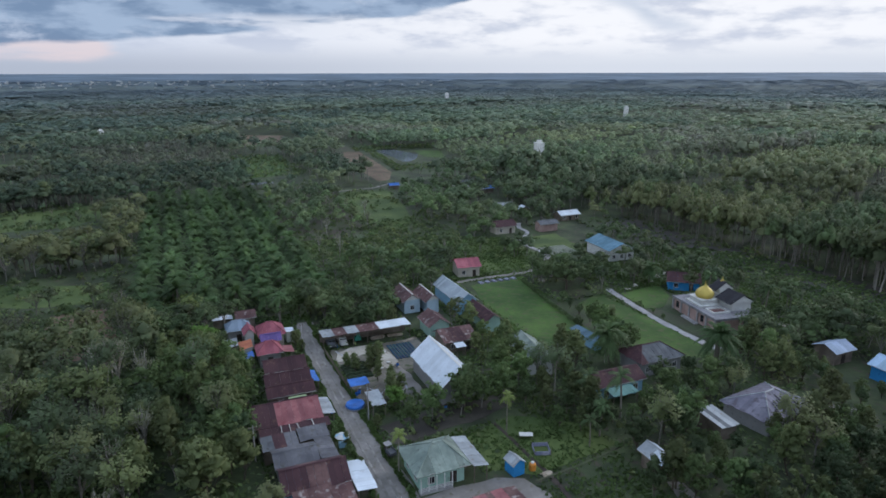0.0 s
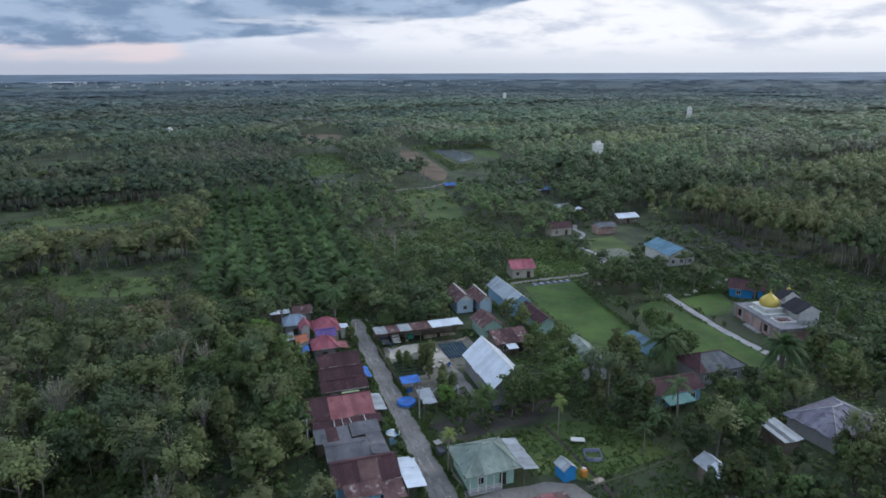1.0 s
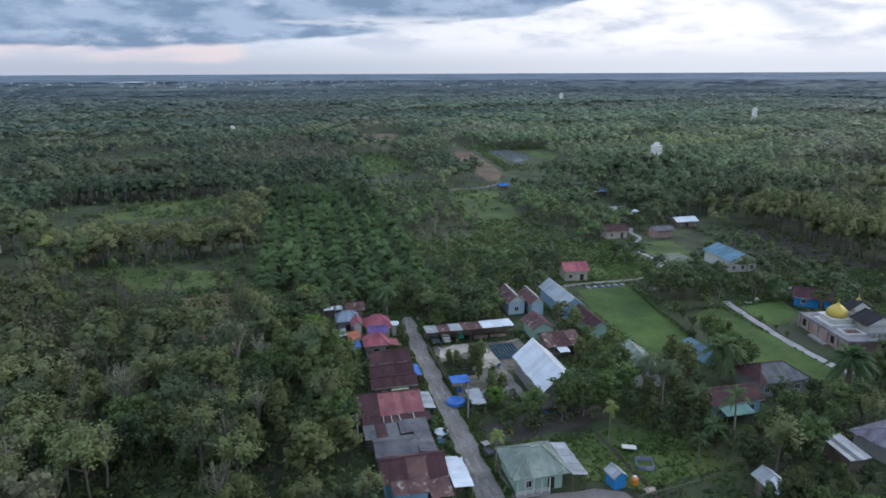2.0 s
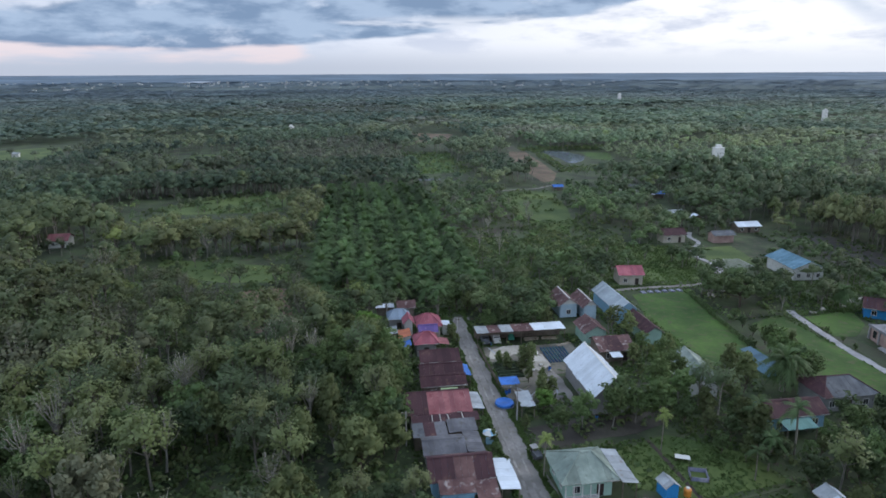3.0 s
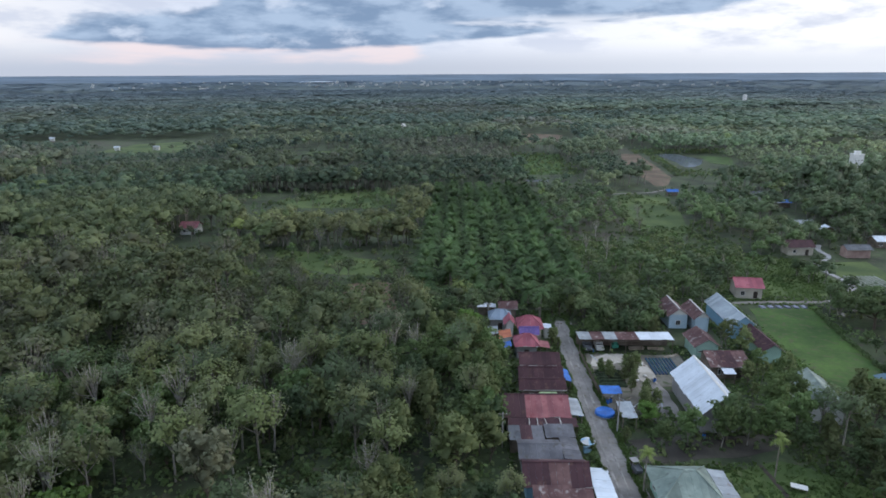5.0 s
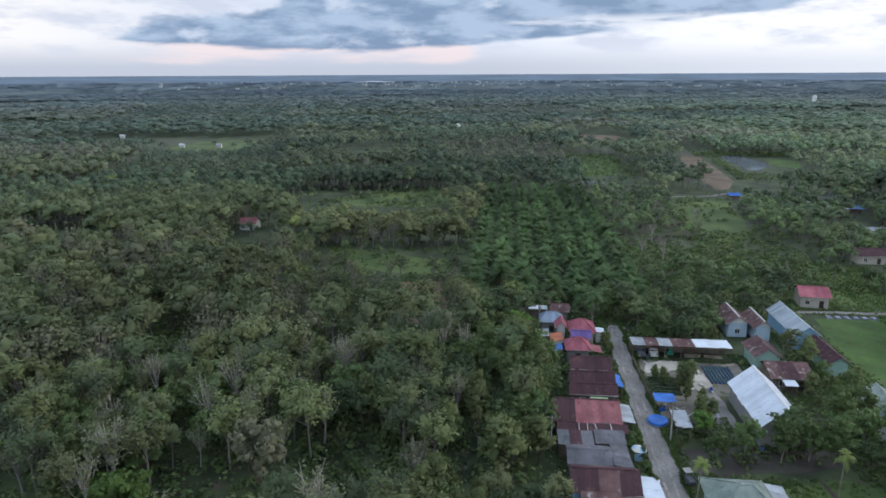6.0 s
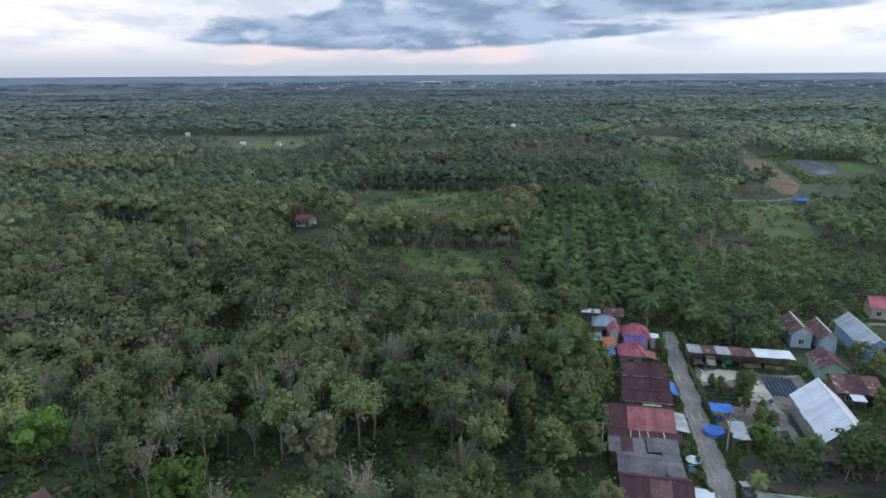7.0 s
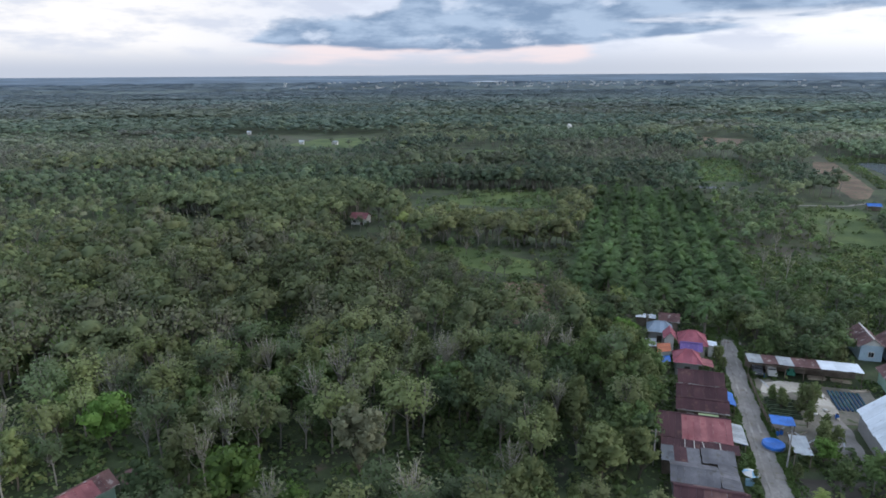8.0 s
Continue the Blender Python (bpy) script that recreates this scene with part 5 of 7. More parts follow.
for i in range(16):
    plank(CL.uniform(28.5, 40), CL.choice([CL.uniform(107, 112), CL.uniform(124, 133)]), CL.uniform(0, 180), CL.uniform(1.4, 3.4), M["w_wood"] if i % 3 else M["zinc"])
for x, y in ((28.2, 109.4), (28.9, 109.9), (30.4, 132.6), (39.6, 118.2), (22.2, 104.2), (41.9, 97.8), (19.9, 126.7)):
    drum(x, y)
for i in range(9):
    sack(CL.uniform(34, 40), CL.uniform(117, 127), CL.uniform(0, 180), M["sand"] if i % 2 else M["w_white"])

keep_free(29.5, 54, 90.5, 98.5)

# ---- trees ----
TREE = np.random.default_rng(11)


def sprays(centres, normals, size, rng, slim=0.62):
    """Leaf sprays: folded, pointed four-sided cards."""
    n = len(centres)
    nrm = normals + rng.normal(0, 0.45, (n, 3))
    nrm /= np.linalg.norm(nrm, axis=1, keepdims=True) + 1e-9
    a = np.cross(nrm, rng.normal(0, 1, (n, 3)))
    a /= np.linalg.norm(a, axis=1, keepdims=True) + 1e-9
    b = np.cross(nrm, a)
    s = (np.asarray(size) * rng.uniform(0.6, 1.35, n))[:, None]
    bend = nrm * s * rng.uniform(-0.25, 0.1, (n, 1))
    q = np.stack([centres - a * s + bend, centres - b * s * slim, centres + a * s * rng.uniform(0.7, 1.1, (n, 1)) + bend, centres + b * s * slim], 1)
    return q.reshape(-1, 3), np.arange(4 * n).reshape(n, 4)


def crown_points(rng, height, base, rx, clumps, per, shape="round"):
    """Centres and outward directions of leaf sprays, gathered in clumps over a crown; and the clumps' centres."""
    mid = (height + base) / 2
    rz = (height - base) / 2
    cents = []
    for i in range(clumps):
        d = rng.normal(0, 1, 3)
        d /= np.linalg.norm(d)
        d[2] = d[2] * 0.9 + 0.12
        k = rng.uniform(0.45, 0.95)
        z = mid + d[2] * rz * k
        f = (z - base) / (height - base)
        if shape == "cone":
            w = 1.15 - 0.85 * f
        elif shape == "flat":
            w = 1.25 - 0.5 * abs(f - 0.4)
        elif shape == "vase":
            w = 0.5 + 0.6 * f
        else:
            w = 1.0
        cents.append((d[0] * rx * k * w, d[1] * rx * k * w, z))
    cents = np.array(cents)
    rad = rng.uniform(0.20, 0.36, clumps) * min(rx, 3.2 + 0.1 * rx)
    c = np.repeat(np.arange(clumps), per)
    d = rng.normal(0, 1, (len(c), 3))
    d[:, 2] = d[:, 2] * 0.7 + 0.55
    d /= np.linalg.norm(d, axis=1, keepdims=True)
    r = rad[c][:, None] * rng.uniform(0.55, 1.05, (len(c), 1))
    pts = cents[c] + d * r * np.array([1, 1, 0.75])
    return pts, d, cents


def limbs(rng, height, base, cents, r0, count, sides=5, lean=0.5):
    """Trunk with limbs out to some of the clumps."""
    top = np.array([rng.normal(0, lean), rng.normal(0, lean), base + (height - base) * 0.45])
    fork = np.array([top[0] * 0.4, top[1] * 0.4, base * 0.85])
    out = [tube([(0, 0, -0.3), fork * (0.45, 0.45, 0.5), fork, top], [r0 * 1.25, r0, r0 * 0.8, r0 * 0.35], sides)]
    order = rng.permutation(len(cents))[:count]
    for i in order:
        c = cents[i]
        k = rng.uniform(0.7, 1.15)
        s = fork * k if k < 1 else fork + (top - fork) * (k - 1) * 2
        m = (s + c) / 2 + np.array([0, 0, -0.06 * (c[2] - s[2])]) + rng.normal(0, 0.2, 3)
        out.append(tube([s, m, c], [r0 * 0.5, r0 * 0.32, r0 * 0.1], max(3, sides - 1)))
    return joined(out)


def lumps(centres, radii, rng, sides=6):
    """Uneven rounded masses of foliage, each its own island."""
    c = np.asarray(centres, float)
    n = len(c)
    ang = np.arange(sides) * 2 * math.pi / sides
    tmpl = [(math.cos(a) * 0.95, math.sin(a) * 0.95, -0.35) for a in ang] + [(math.cos(a + 0.4) * 0.80, math.sin(a + 0.4) * 0.80, 0.45) for a in ang] + [(0, 0, 0.95)]
    t = np.array(tmpl)
    v = t[None] * (1 + rng.normal(0, 0.26, (n, len(t), 1))) * np.asarray(radii)[:, None, None] * np.array([1, 1, 0.85]) + c[:, None, :]
    q = [(k, (k + 1) % sides, sides + (k + 1) % sides, sides + k) for k in range(sides)]
    q += [(2 * sides, sides + k, sides + k + 1, sides + (k + 2) % sides) for k in range(0, sides, 2)]
    f = np.array(q)[None] + (np.arange(n) * len(t))[:, None, None]
    return v.reshape(-1, 3), f.reshape(-1, 4)


KINDS = {
    # height, crown base, radius, clumps, sprays per clump, spray size, shape, limbs, trunk radius, leaves, bark
    "rubber": (11.5, 4.8, 2.9, 13, 68, 0.27, "wispy", 13, 0.17, "l_rubber", "bark"),
    "thin": (11.0, 3.6, 2.9, 12, 20, 0.24, "wispy", 20, 0.17, "l_pale", "bark_pale"),
    "dark": (8.5, 1.6, 2.9, 42, 20, 0.28, "round", 8, 0.15, "l_dark", "bark_dark"),
    "fresh": (9.0, 2.0, 3.0, 42, 20, 0.28, "round", 8, 0.15, "l_fresh", "bark_dark"),
    "olive": (10.0, 1.8, 3.1, 44, 21, 0.28, "cone", 9, 0.16, "l_olive", "bark_dark"),
    "grove": (9.0, 2.6, 2.9, 44, 26, 0.26, "round", 8, 0.12, "l_fresh", "bark"),
    "spread": (8.6, 4.2, 7.5, 80, 50, 0.34, "flat", 26, 0.32, "l_dark", "bark_dark"),
    "brown": (9.5, 1.6, 3.0, 50, 48, 0.26, "round", 9, 0.16, "l_brown", "bark_dark"),
    "bright": (7.5, 1.8, 3.2, 40, 34, 0.28, "round", 9, 0.14, "l_bright", "bark_dark"),
    "slender": (9.5, 3.4, 1.5, 20, 30, 0.27, "round", 7, 0.09, "l_olive", "bark"),
}


def wispy(rng, h, b, rx, r0, n_limb, n_leaf, sides=5, twigs=2):
    """A loose, upright crown: leaves strewn round rising limbs and their twigs. Gives leaf places, directions and the wood."""
    fork = np.array([rng.normal(0, 0.2), rng.normal(0, 0.2), b * rng.uniform(0.65, 0.85)])
    lead = np.array([fork[0] + rng.normal(0, 0.4), fork[1] + rng.normal(0, 0.4), h * 0.93])
    wood = [tube([(0, 0, -0.3), fork * (0.6, 0.6, 0.5), fork, (fork + lead) / 2, lead], [r0 * 1.25, r0, r0 * 0.85, r0 * 0.5, r0 * 0.12], sides)]
    bits = [((fork + lead) / 2, lead)]
    for i in range(n_limb):
        a = 2.4 * i + rng.normal(0, 0.35)
        r = rx * rng.uniform(0.35, 1.0)
        tip = np.array([math.cos(a) * r, math.sin(a) * r, h - (r / rx) ** 2 * (h - b) * 0.42 - rng.uniform(0, 0.25) * (h - b)])
        s = fork + (lead - fork) * rng.uniform(0.0, 0.5)
        m = s * 0.45 + tip * 0.55 + np.array([0, 0, -0.05 * (h - b)]) + rng.normal(0, 0.15, 3)
        wood.append(tube([s, m, tip], [r0 * 0.5, r0 * 0.33, r0 * 0.1], 3))
        bits.append((m, tip))
        for k in range(twigs):
            o = m + (tip - m) * rng.uniform(0.1, 0.7)
            e = o + np.array([math.cos(a), math.sin(a), 0]) * rng.uniform(0.1, 0.8) + rng.normal(0, 0.55, 3) + np.array([0, 0, rng.uniform(0.4, 1.2)])
            wood.append(tube([o, e], [r0 * 0.24, r0 * 0.07], 3))
            bits.append((o, e))
    pick_bit = rng.integers(0, len(bits), n_leaf)
    A = np.array([p for p, q in bits])[pick_bit]
    B = np.array([q for p, q in bits])[pick_bit]
    k = rng.uniform(0.15, 1.12, (n_leaf, 1))
    pts = A + (B - A) * k + rng.normal(0, 0.40, (n_leaf, 3))
    d = pts - np.array([0, 0, b])
    d /= np.linalg.norm(d, axis=1, keepdims=True)
    return pts, d + np.array([0, 0, 0.35]), joined(wood)


TINTS = {"l_rubber": ["l_rubber", "l_rubber_warm", "l_rubber_cool", "l_rubber", "l_rubber_cool"], "l_dark": ["l_dark", "l_dark_cool", "l_dark", "l_dark_cool", "l_dark"],
         "l_pale": ["l_pale", "l_pale", "l_rubber", "l_pale", "l_rubber_cool"]}


def make_tree(kind, seed):
    h, b, rx, cl, per, size, shape, nl, r0, leaf, bark = KINDS[kind]
    rng = np.random.default_rng(seed)
    h *= rng.uniform(0.92, 1.08)
    rx *= rng.uniform(0.9, 1.12)
    if shape == "wispy":
        pts, d, wood = wispy(rng, h, b, rx, r0, nl, cl * per)
    else:
        pts, d, cents = crown_points(rng, h, b, rx, cl, per, shape)
        wood = limbs(rng, h, b, cents, r0, nl)
    v, f = sprays(pts, d, size, rng)
    nrm = np.repeat(unit(d + np.array([0, 0, 0.3])), 4, 0)
    if shape != "wispy":
        cen = [tuple(c * np.array([0.82, 0.82, 0.98]) - np.array([0, 0, 0.15])) for c in cents[:16]]
        lv, lf = lumps(cen, rng.uniform(0.20, 0.30, len(cen)) * min(rx, 4.0), rng)
        f = np.concatenate([f, lf + len(v)])
        v = np.concatenate([v, lv])
        nrm = np.concatenate([nrm, vertex_normals(lv, lf)])
    leaf = TINTS.get(leaf, [leaf] * 5)[seed % 5]
    return mesh_of("crown", v, f, [M[leaf]], None, True, nrm), mesh_of("trunk", *wood, [M[bark]], None, True)


LABEL = {
    "rubber": ("tall rubber tree with thin grey-green foliage and pale limbs", "tree"),
    "thin": ("half-bare rubber tree with pale branches showing", "tree"),
    "dark": ("rounded deep green village tree", "tree"),
    "fresh": ("rounded fresh green village tree", "tree"),
    "olive": ("dense olive-green tree with a tapering crown", "tree"),
    "grove": ("garden tree with a leafy crown on a bare pale trunk", "tree"),
    "spread": ("wide spreading rain tree with a flat crown", "tree"),
    "bright": ("bright green feathery-leaved tree", "tree"),
    "brown": ("rounded tree with dense brownish-green foliage", "tree"),
    "slender": ("slender young tree on a thin pale trunk", "tree"),
}
STOCK = {k: [make_tree(k, 100 * i + j) for j in range(5)] for i, k in enumerate(KINDS)}


def plant(kind, x, y, scale=1.0, turn=None, group="", label=""):
    crown, trunk = STOCK[kind][int(TREE.integers(len(STOCK[kind])))]
    name = "rubber_tree" if kind in ("rubber", "thin") else "broadleaf_tree"
    ob = thing(name, label or LABEL[kind][0], LABEL[kind][1], x, y, 0, TREE.uniform(0, 360) if turn is None else turn, group or "trees")
    ob.scale = (scale * TREE.uniform(0.92, 1.08), scale * TREE.uniform(0.92, 1.08), scale)
    part("trunk", trunk, None, ob)
    part("crown", crown, None, ob)
    return ob


def frond_mesh(rng, count, length, droop, rise_a, leaflets, wide, leaf):
    """A head of feathered palm fronds."""
    quads = []
    for i in range(count):
        a = 2 * math.pi * i / count * 2.4 + rng.normal(0, 0.2)
        up = rise_a * rng.uniform(-0.35, 1.0)
        L = length * rng.uniform(0.8, 1.1)
        dirh = np.array([math.cos(a), math.sin(a), 0])
        side = np.array([-math.sin(a), math.cos(a), 0])
        pts = []
        for k in range(leaflets + 1):
            s = k / leaflets
            pts.append(dirh * L * s * math.cos(up) * (1 - 0.12 * s) + np.array([0, 0, L * (s * math.sin(up) - droop * s * s)]))
        for k in range(1, leaflets + 1):
            p, q = pts[k - 1], pts[k]
            s = k / leaflets
            w = wide * math.sin(math.pi * min(0.08 + 0.92 * s, 0.97)) ** 0.6
            for sg in (-1, 1):
                tip = q + (q - p) * 0.9 + side * sg * w + np.array([0, 0, -0.35 * w])
                quads.append([p, q, tip + (q - p) * 0.25, tip])
    q = np.array(quads)
    return q.reshape(-1, 3), np.arange(4 * len(q)).reshape(-1, 4)


def make_palm(seed, trunk_h, trunk_r, count, length, droop, rise_a, leaflets, wide, leaf, bend=0.3):
    rng = np.random.default_rng(seed)
    bx, by = rng.normal(0, bend, 2)
    tops = [(bx * s * s, by * s * s, trunk_h * s) for s in np.linspace(0, 1, 7)]
    tops[0] = (0, 0, -0.3)
    v, f = tube(tops, [trunk_r * (1.25 - 0.4 * s) for s in np.linspace(0, 1, 7)], 8)
    trunk = mesh_of("trunk", v, f, [M["palm_trunk"]], None, True)
    v, f = frond_mesh(rng, count, length, droop, rise_a, leaflets, wide, leaf)
    v = v + np.array([bx, by, trunk_h])
    return mesh_of("fronds", v, f, [M[leaf]]), trunk


PALMS = {
    "oil": [make_palm(900 + i, 4.0, 0.38, 46, 5.0, 0.46, 1.2, 7, 0.72, "l_palm") for i in range(4)],
    "coconut": [make_palm(930 + i, 8.0, 0.16, 20, 3.6, 0.55, 1.0, 10, 0.55, "l_palm", 0.8) for i in range(3)],
    "areca": [make_palm(960 + i, 6.6, 0.09, 11, 1.9, 0.5, 1.15, 8, 0.5, "l_yellow", 0.25) for i in range(2)],
    "big": [make_palm(980 + i, 5.4, 0.36, 64, 4.4, 0.5, 1.25, 9, 0.62, "l_palm", 0.2) for i in range(2)],
}
PALM_LABEL = {"oil": "oil palm with a dense head of dark fronds", "coconut": "coconut palm with arching fronds", "areca": "slender areca palm with a yellow-green head",
              "big": "tall stout palm with a wide head of fronds"}


def plant_palm(kind, x, y, scale=1.0, group=""):
    fr, tr = PALMS[kind][int(TREE.integers(len(PALMS[kind])))]
    ob = thing("palm_tree", PALM_LABEL[kind], "palm tree", x, y, 0, TREE.uniform(0, 360), group or "palms")
    ob.scale = (scale, scale, scale * TREE.uniform(0.92, 1.1))
    part("trunk", tr, None, ob)
    part("fronds", fr, None, ob)


# ---- the woods ----
def free(x, y, pad=1.2):
    return not any(a - pad < x < b + pad and c - pad < y < d + pad for a, b, c, d in FOOT)


def free_many(x, y, pad):
    ok = np.ones(len(x), bool)
    for a, b, c, d in FOOT:
        ok &= ~((x > a - pad) & (x < b + pad) & (y > c - pad) & (y < d + pad))
    return ok


def inside(x, y, a, b, c, d):
    return a < x < b and c < y < d


def zone(x, y):
    """What grows where, and how thickly (0 to 1)."""
    if y < 26:
        return ("bush", 0.0)
    if inside(x, y, -13, 35.4, 159.5, 336) and x > -13 - (y - 160) * 0.05:
        return ("oil_palms", 0.0)
    if 35 < x < 39 and 157 < y < 330:
        return ("none", 0.0)
    if inside(x, y, 39, 76, 196, 246):
        return ("low", 0.4)
    if inside(x, y, 64, 98, 198, 240):
        return ("low", 0.5)
    if 235 < y < 335 and 70 + 0.1 * max(0, y - 270) < x < 90 + 0.17 * (y - 248):
        return ("low", 0.12)
    if 335 < y < 352 and 94 < x < 122:
        return ("none", 0.0)
    if 300 < y < 345 and 84 < x < 112:
        return ("low", 0.25)
    if 345 < y < 556 and 107 + 0.135 * max(0, y - 380) < x < 118 + 0.30 * min(y - 352, 40) + 0.085 * max(0, y - 392):
        return ("none", 0.0)
    if inside(x, y, 122, 152, 380, 545):
        return ("low", 0.5)
    if inside(x, y, 39, 73, 246, 340):
        return ("village", 0.8)
    if inside(x, y, 98, 140, 318, 352) or inside(x, y, 128, 182, 350, 426) or inside(x, y, -300, -205, 452, 512) or inside(x, y, -135, -92, 436, 485):
        return ("low", 0.6)
    if 640 < math.hypot(x, y) < 684 and -300 < x < -70 or 905 < math.hypot(x, y) < 960 and -240 < x < 150:
        return ("none", 0.0)
    if inside(x, y, 52, 112, 535, 570):
        return ("none", 0.0)
    if inside(x, y, 40, 74, 352, 500) or inside(x, y, -126, -78, 415, 455) or inside(x, y, -415, -290, 515, 590):
        return ("low", 0.7)
    if inside(x, y, -112, -28, 256, 290):
        return ("low", 0.5)
    if inside(x, y, -33, -17, 146, 182):
        return ("scrub", 0.18)
    if inside(x, y, -64, -15, 187, 219):
        return ("scrub", 0.22)
    if inside(x, y, -215, -150, 200, 236):
        return ("scrub", 0.25)
    if inside(x, y, -108, -32, 288, 330 + 0.2 * (x + 108) * 0.5):
        return ("scrub", 0.3)
    if inside(x, y, 150, 180, 80, 215):
        return ("shrubs", 0.12)
    if inside(x, y, -30, -13, 74, 93):
        return ("shrubs", 0.8)
    if x < -8 and y < 200:
        return ("rubber", 0.93)
    if x < -8:
        return ("wood", 0.93)
    if x < 8 and y < 158:
        return ("village_wood", 0.95)
    if x < 23 and y < 158:
        return ("village", 0.16)
    if x < 28 and y < 158:
        return ("none", 0.0)
    if 44 < x < 62 and y < 90:
        return ("none", 0.0)
    if y < 76 and x > 46:
        return ("village_wood", 0.85)
    if 30 < x < 60 and 90 < y < 99.5:
        return ("none", 0.0)
    if 28 < x < 37 and 112 < y < 122:
        return ("shrubs", 0.7)
    if x < 62 and y < 97:
        return ("village", 0.10)
    if x < 50 and y < 137:
        return ("village", 0.06)
    if x < 62 and y < 137:
        return ("village", 0.45)
    if x < 82 and y < 112:
        return ("village_wood", 0.62)
    if 93 < x < 112 and 139 < y < 163:
        return ("village_wood", 0.8)
    if x < 50 and y < 160:
        return ("village_wood", 0.9)
    if x < 75 and y < 160:
        return ("village", 0.45)
    if x < 150 and y < 100:
        return ("village_wood", 0.75)
    if x < 112 and y < 165:
        return ("village", 0.12)
    if x < 150 and y < 140:
        return ("village", 0.30)
    if x < 132 and 165 < y < 215 and x > 84:
        return ("village", 0.16)
    if x < 180 and y < 215:
        return ("village", 0.45)
    if 76 < x < 150 and y < 330:
        return ("village_wood", 0.9)
    return ("wood", 0.9)


MIX = {
    "low": (("slender", 0.35), ("dark", 0.45), ("olive", 0.2)),
    "rubber": (("rubber", 0.50), ("thin", 0.22), ("dark", 0.08), ("olive", 0.10), ("fresh", 0.10)),
    "wood": (("rubber", 0.56), ("dark", 0.24), ("olive", 0.12), ("thin", 0.08)),
    "village_wood": (("dark", 0.38), ("olive", 0.26), ("fresh", 0.22), ("slender", 0.06), ("rubber", 0.08)),
    "village": (("dark", 0.42), ("fresh", 0.26), ("olive", 0.18), ("slender", 0.14)),
    "scrub": (("slender", 0.5), ("dark", 0.3), ("thin", 0.2)),
    "shrubs": (("dark", 0.7), ("fresh", 0.3)),
}


def pick(zone_name, rng):
    k = rng.random()
    for name, share in MIX[zone_name]:
        k -= share
        if k < 0:
            return name
    return MIX[zone_name][0][0]


def stand(x, y):
    """Which planted block of the wood a place lies in: its own height, thickness and kind."""
    u = x * 0.94 + y * 0.34 + 14 * noise.noise((x * 0.01, y * 0.01, 0.0))
    v = -x * 0.34 + y * 0.94 + 14 * noise.noise((x * 0.01, y * 0.01, 5.0))
    big = 1.0 if math.hypot(x, y) < 700 else 2.2
    a, b = u / (105 * big), v / (78 * big)
    h = noise.cell((math.floor(a) + 0.5, math.floor(b) + 0.5, 3.3))
    q = noise.cell((math.floor(a) + 0.5, math.floor(b) + 0.5, 8.7))
    edge = min(b - math.floor(b), math.ceil(b) - b) * 78 * big
    return 0.98 + 0.3 * h, q, edge


def in_view(x, y):
    a = math.degrees(math.atan2(x, y))
    return -57.5 < a < 64.5


def near_sites():
    """Single trees close to the camera's way, jittered on a grid."""
    rng = np.random.default_rng(23)
    out = []
    g = 4.0
    for i in range(-44, 54):
        for j in range(6, 64):
            x, y = (i + rng.uniform(-0.42, 0.42)) * g, (j + rng.uniform(-0.42, 0.42)) * g
            k, u, s = rng.random(), rng.random(), rng.uniform(0.72, 1.18)
            name, thick = zone(x, y)
            r = math.hypot(x, y)
            if r < 52 or not in_view(x, y) or name in ("none", "oil_palms", "bush"):
                continue
            if k > thick or not free(x, y, 1.7 if name.startswith("village") else 2.2):
                continue
            if noise.noise((x * 0.045, y * 0.045, 4.0)) < -0.42 and name == "rubber":
                continue
            out.append((r, x, y, name, s))
    out.sort()
    return out


for x, y, r in ((-0.6, 85.6, 5.0), (-35.8, 79, 4.6), (-37, 73.5, 4.6), (-35.5, 68, 3.5), (-78.7, 75.2, 4.4), (-49.8, 67.2, 4.2), (-15.9, 89.2, 2), (2.8, 139, 2), (81.5, 102.5, 3), (101.2, 91.6, 4), (48.7, 86.8, 1.5), (27.5, 82.7, 1.5), (100.5, 146.5, 5), (106, 152.5, 4)):
    keep_free(x - r, x + r, y - r, y + r)
SITES = near_sites()
NEAR_WOOD = 150.0
count = {True: 0, False: 0}
later = []
for r, x, y, name, s in SITES:
    village = name.startswith("village")
    if r < (190 if village else NEAR_WOOD) and count[village] < (180 if village else 300):
        count[village] += 1
        kind = pick(name, TREE)
        small = {"scrub": 0.42, "shrubs": 0.33, "low": 0.3}.get(name, 1.0)
        if village:
            small = 0.72 if name == "village" else 0.88
        plant(kind, x, y, s * small, group="village trees" if village else "rubber wood")
    else:
        later.append((x, y, name, s))

# landmark trees
big_tree = plant("olive", -0.6, 85.6, 1.25, label="large dense olive-green tree with a rounded tapering crown")
big_tree.scale = (1.65, 1.65, 1.22)
plant("spread", 100.5, 146.5, 1.0, label="wide spreading rain tree with a flat crown on the lawn's edge")
plant("spread", 106.0, 152.5, 0.8)
plant("brown", -35.8, 79.0, 1.42)
for x, y, k in ((-78.7, 75.2, 1.45), (-49.8, 67.2, 1.35), (-40.5, 66.5, 0.9), (-112, 100, 1.3), (2.8, 139, 1.0), (-96, 84, 1.1), (-60, 96, 1.0)):
    plant("bright", x, y, k)
plant("rubber", -15.9, 89.2, 1.02)
for x, y in ((91.3, 118.5), (91.8, 123), (92.0, 128), (92.6, 133), (93.4, 137.5), (86.5, 120.5)):
    plant("dark", x, y, 0.42, group="garden shrubs", label="rounded dark green garden shrub")
for x, y, k in ((87.6, 112.4, 0.95), (86.2, 107.2, 0.85), (88.5, 104.0, 0.8)):
    plant("fresh", x, y, k, group="village trees")
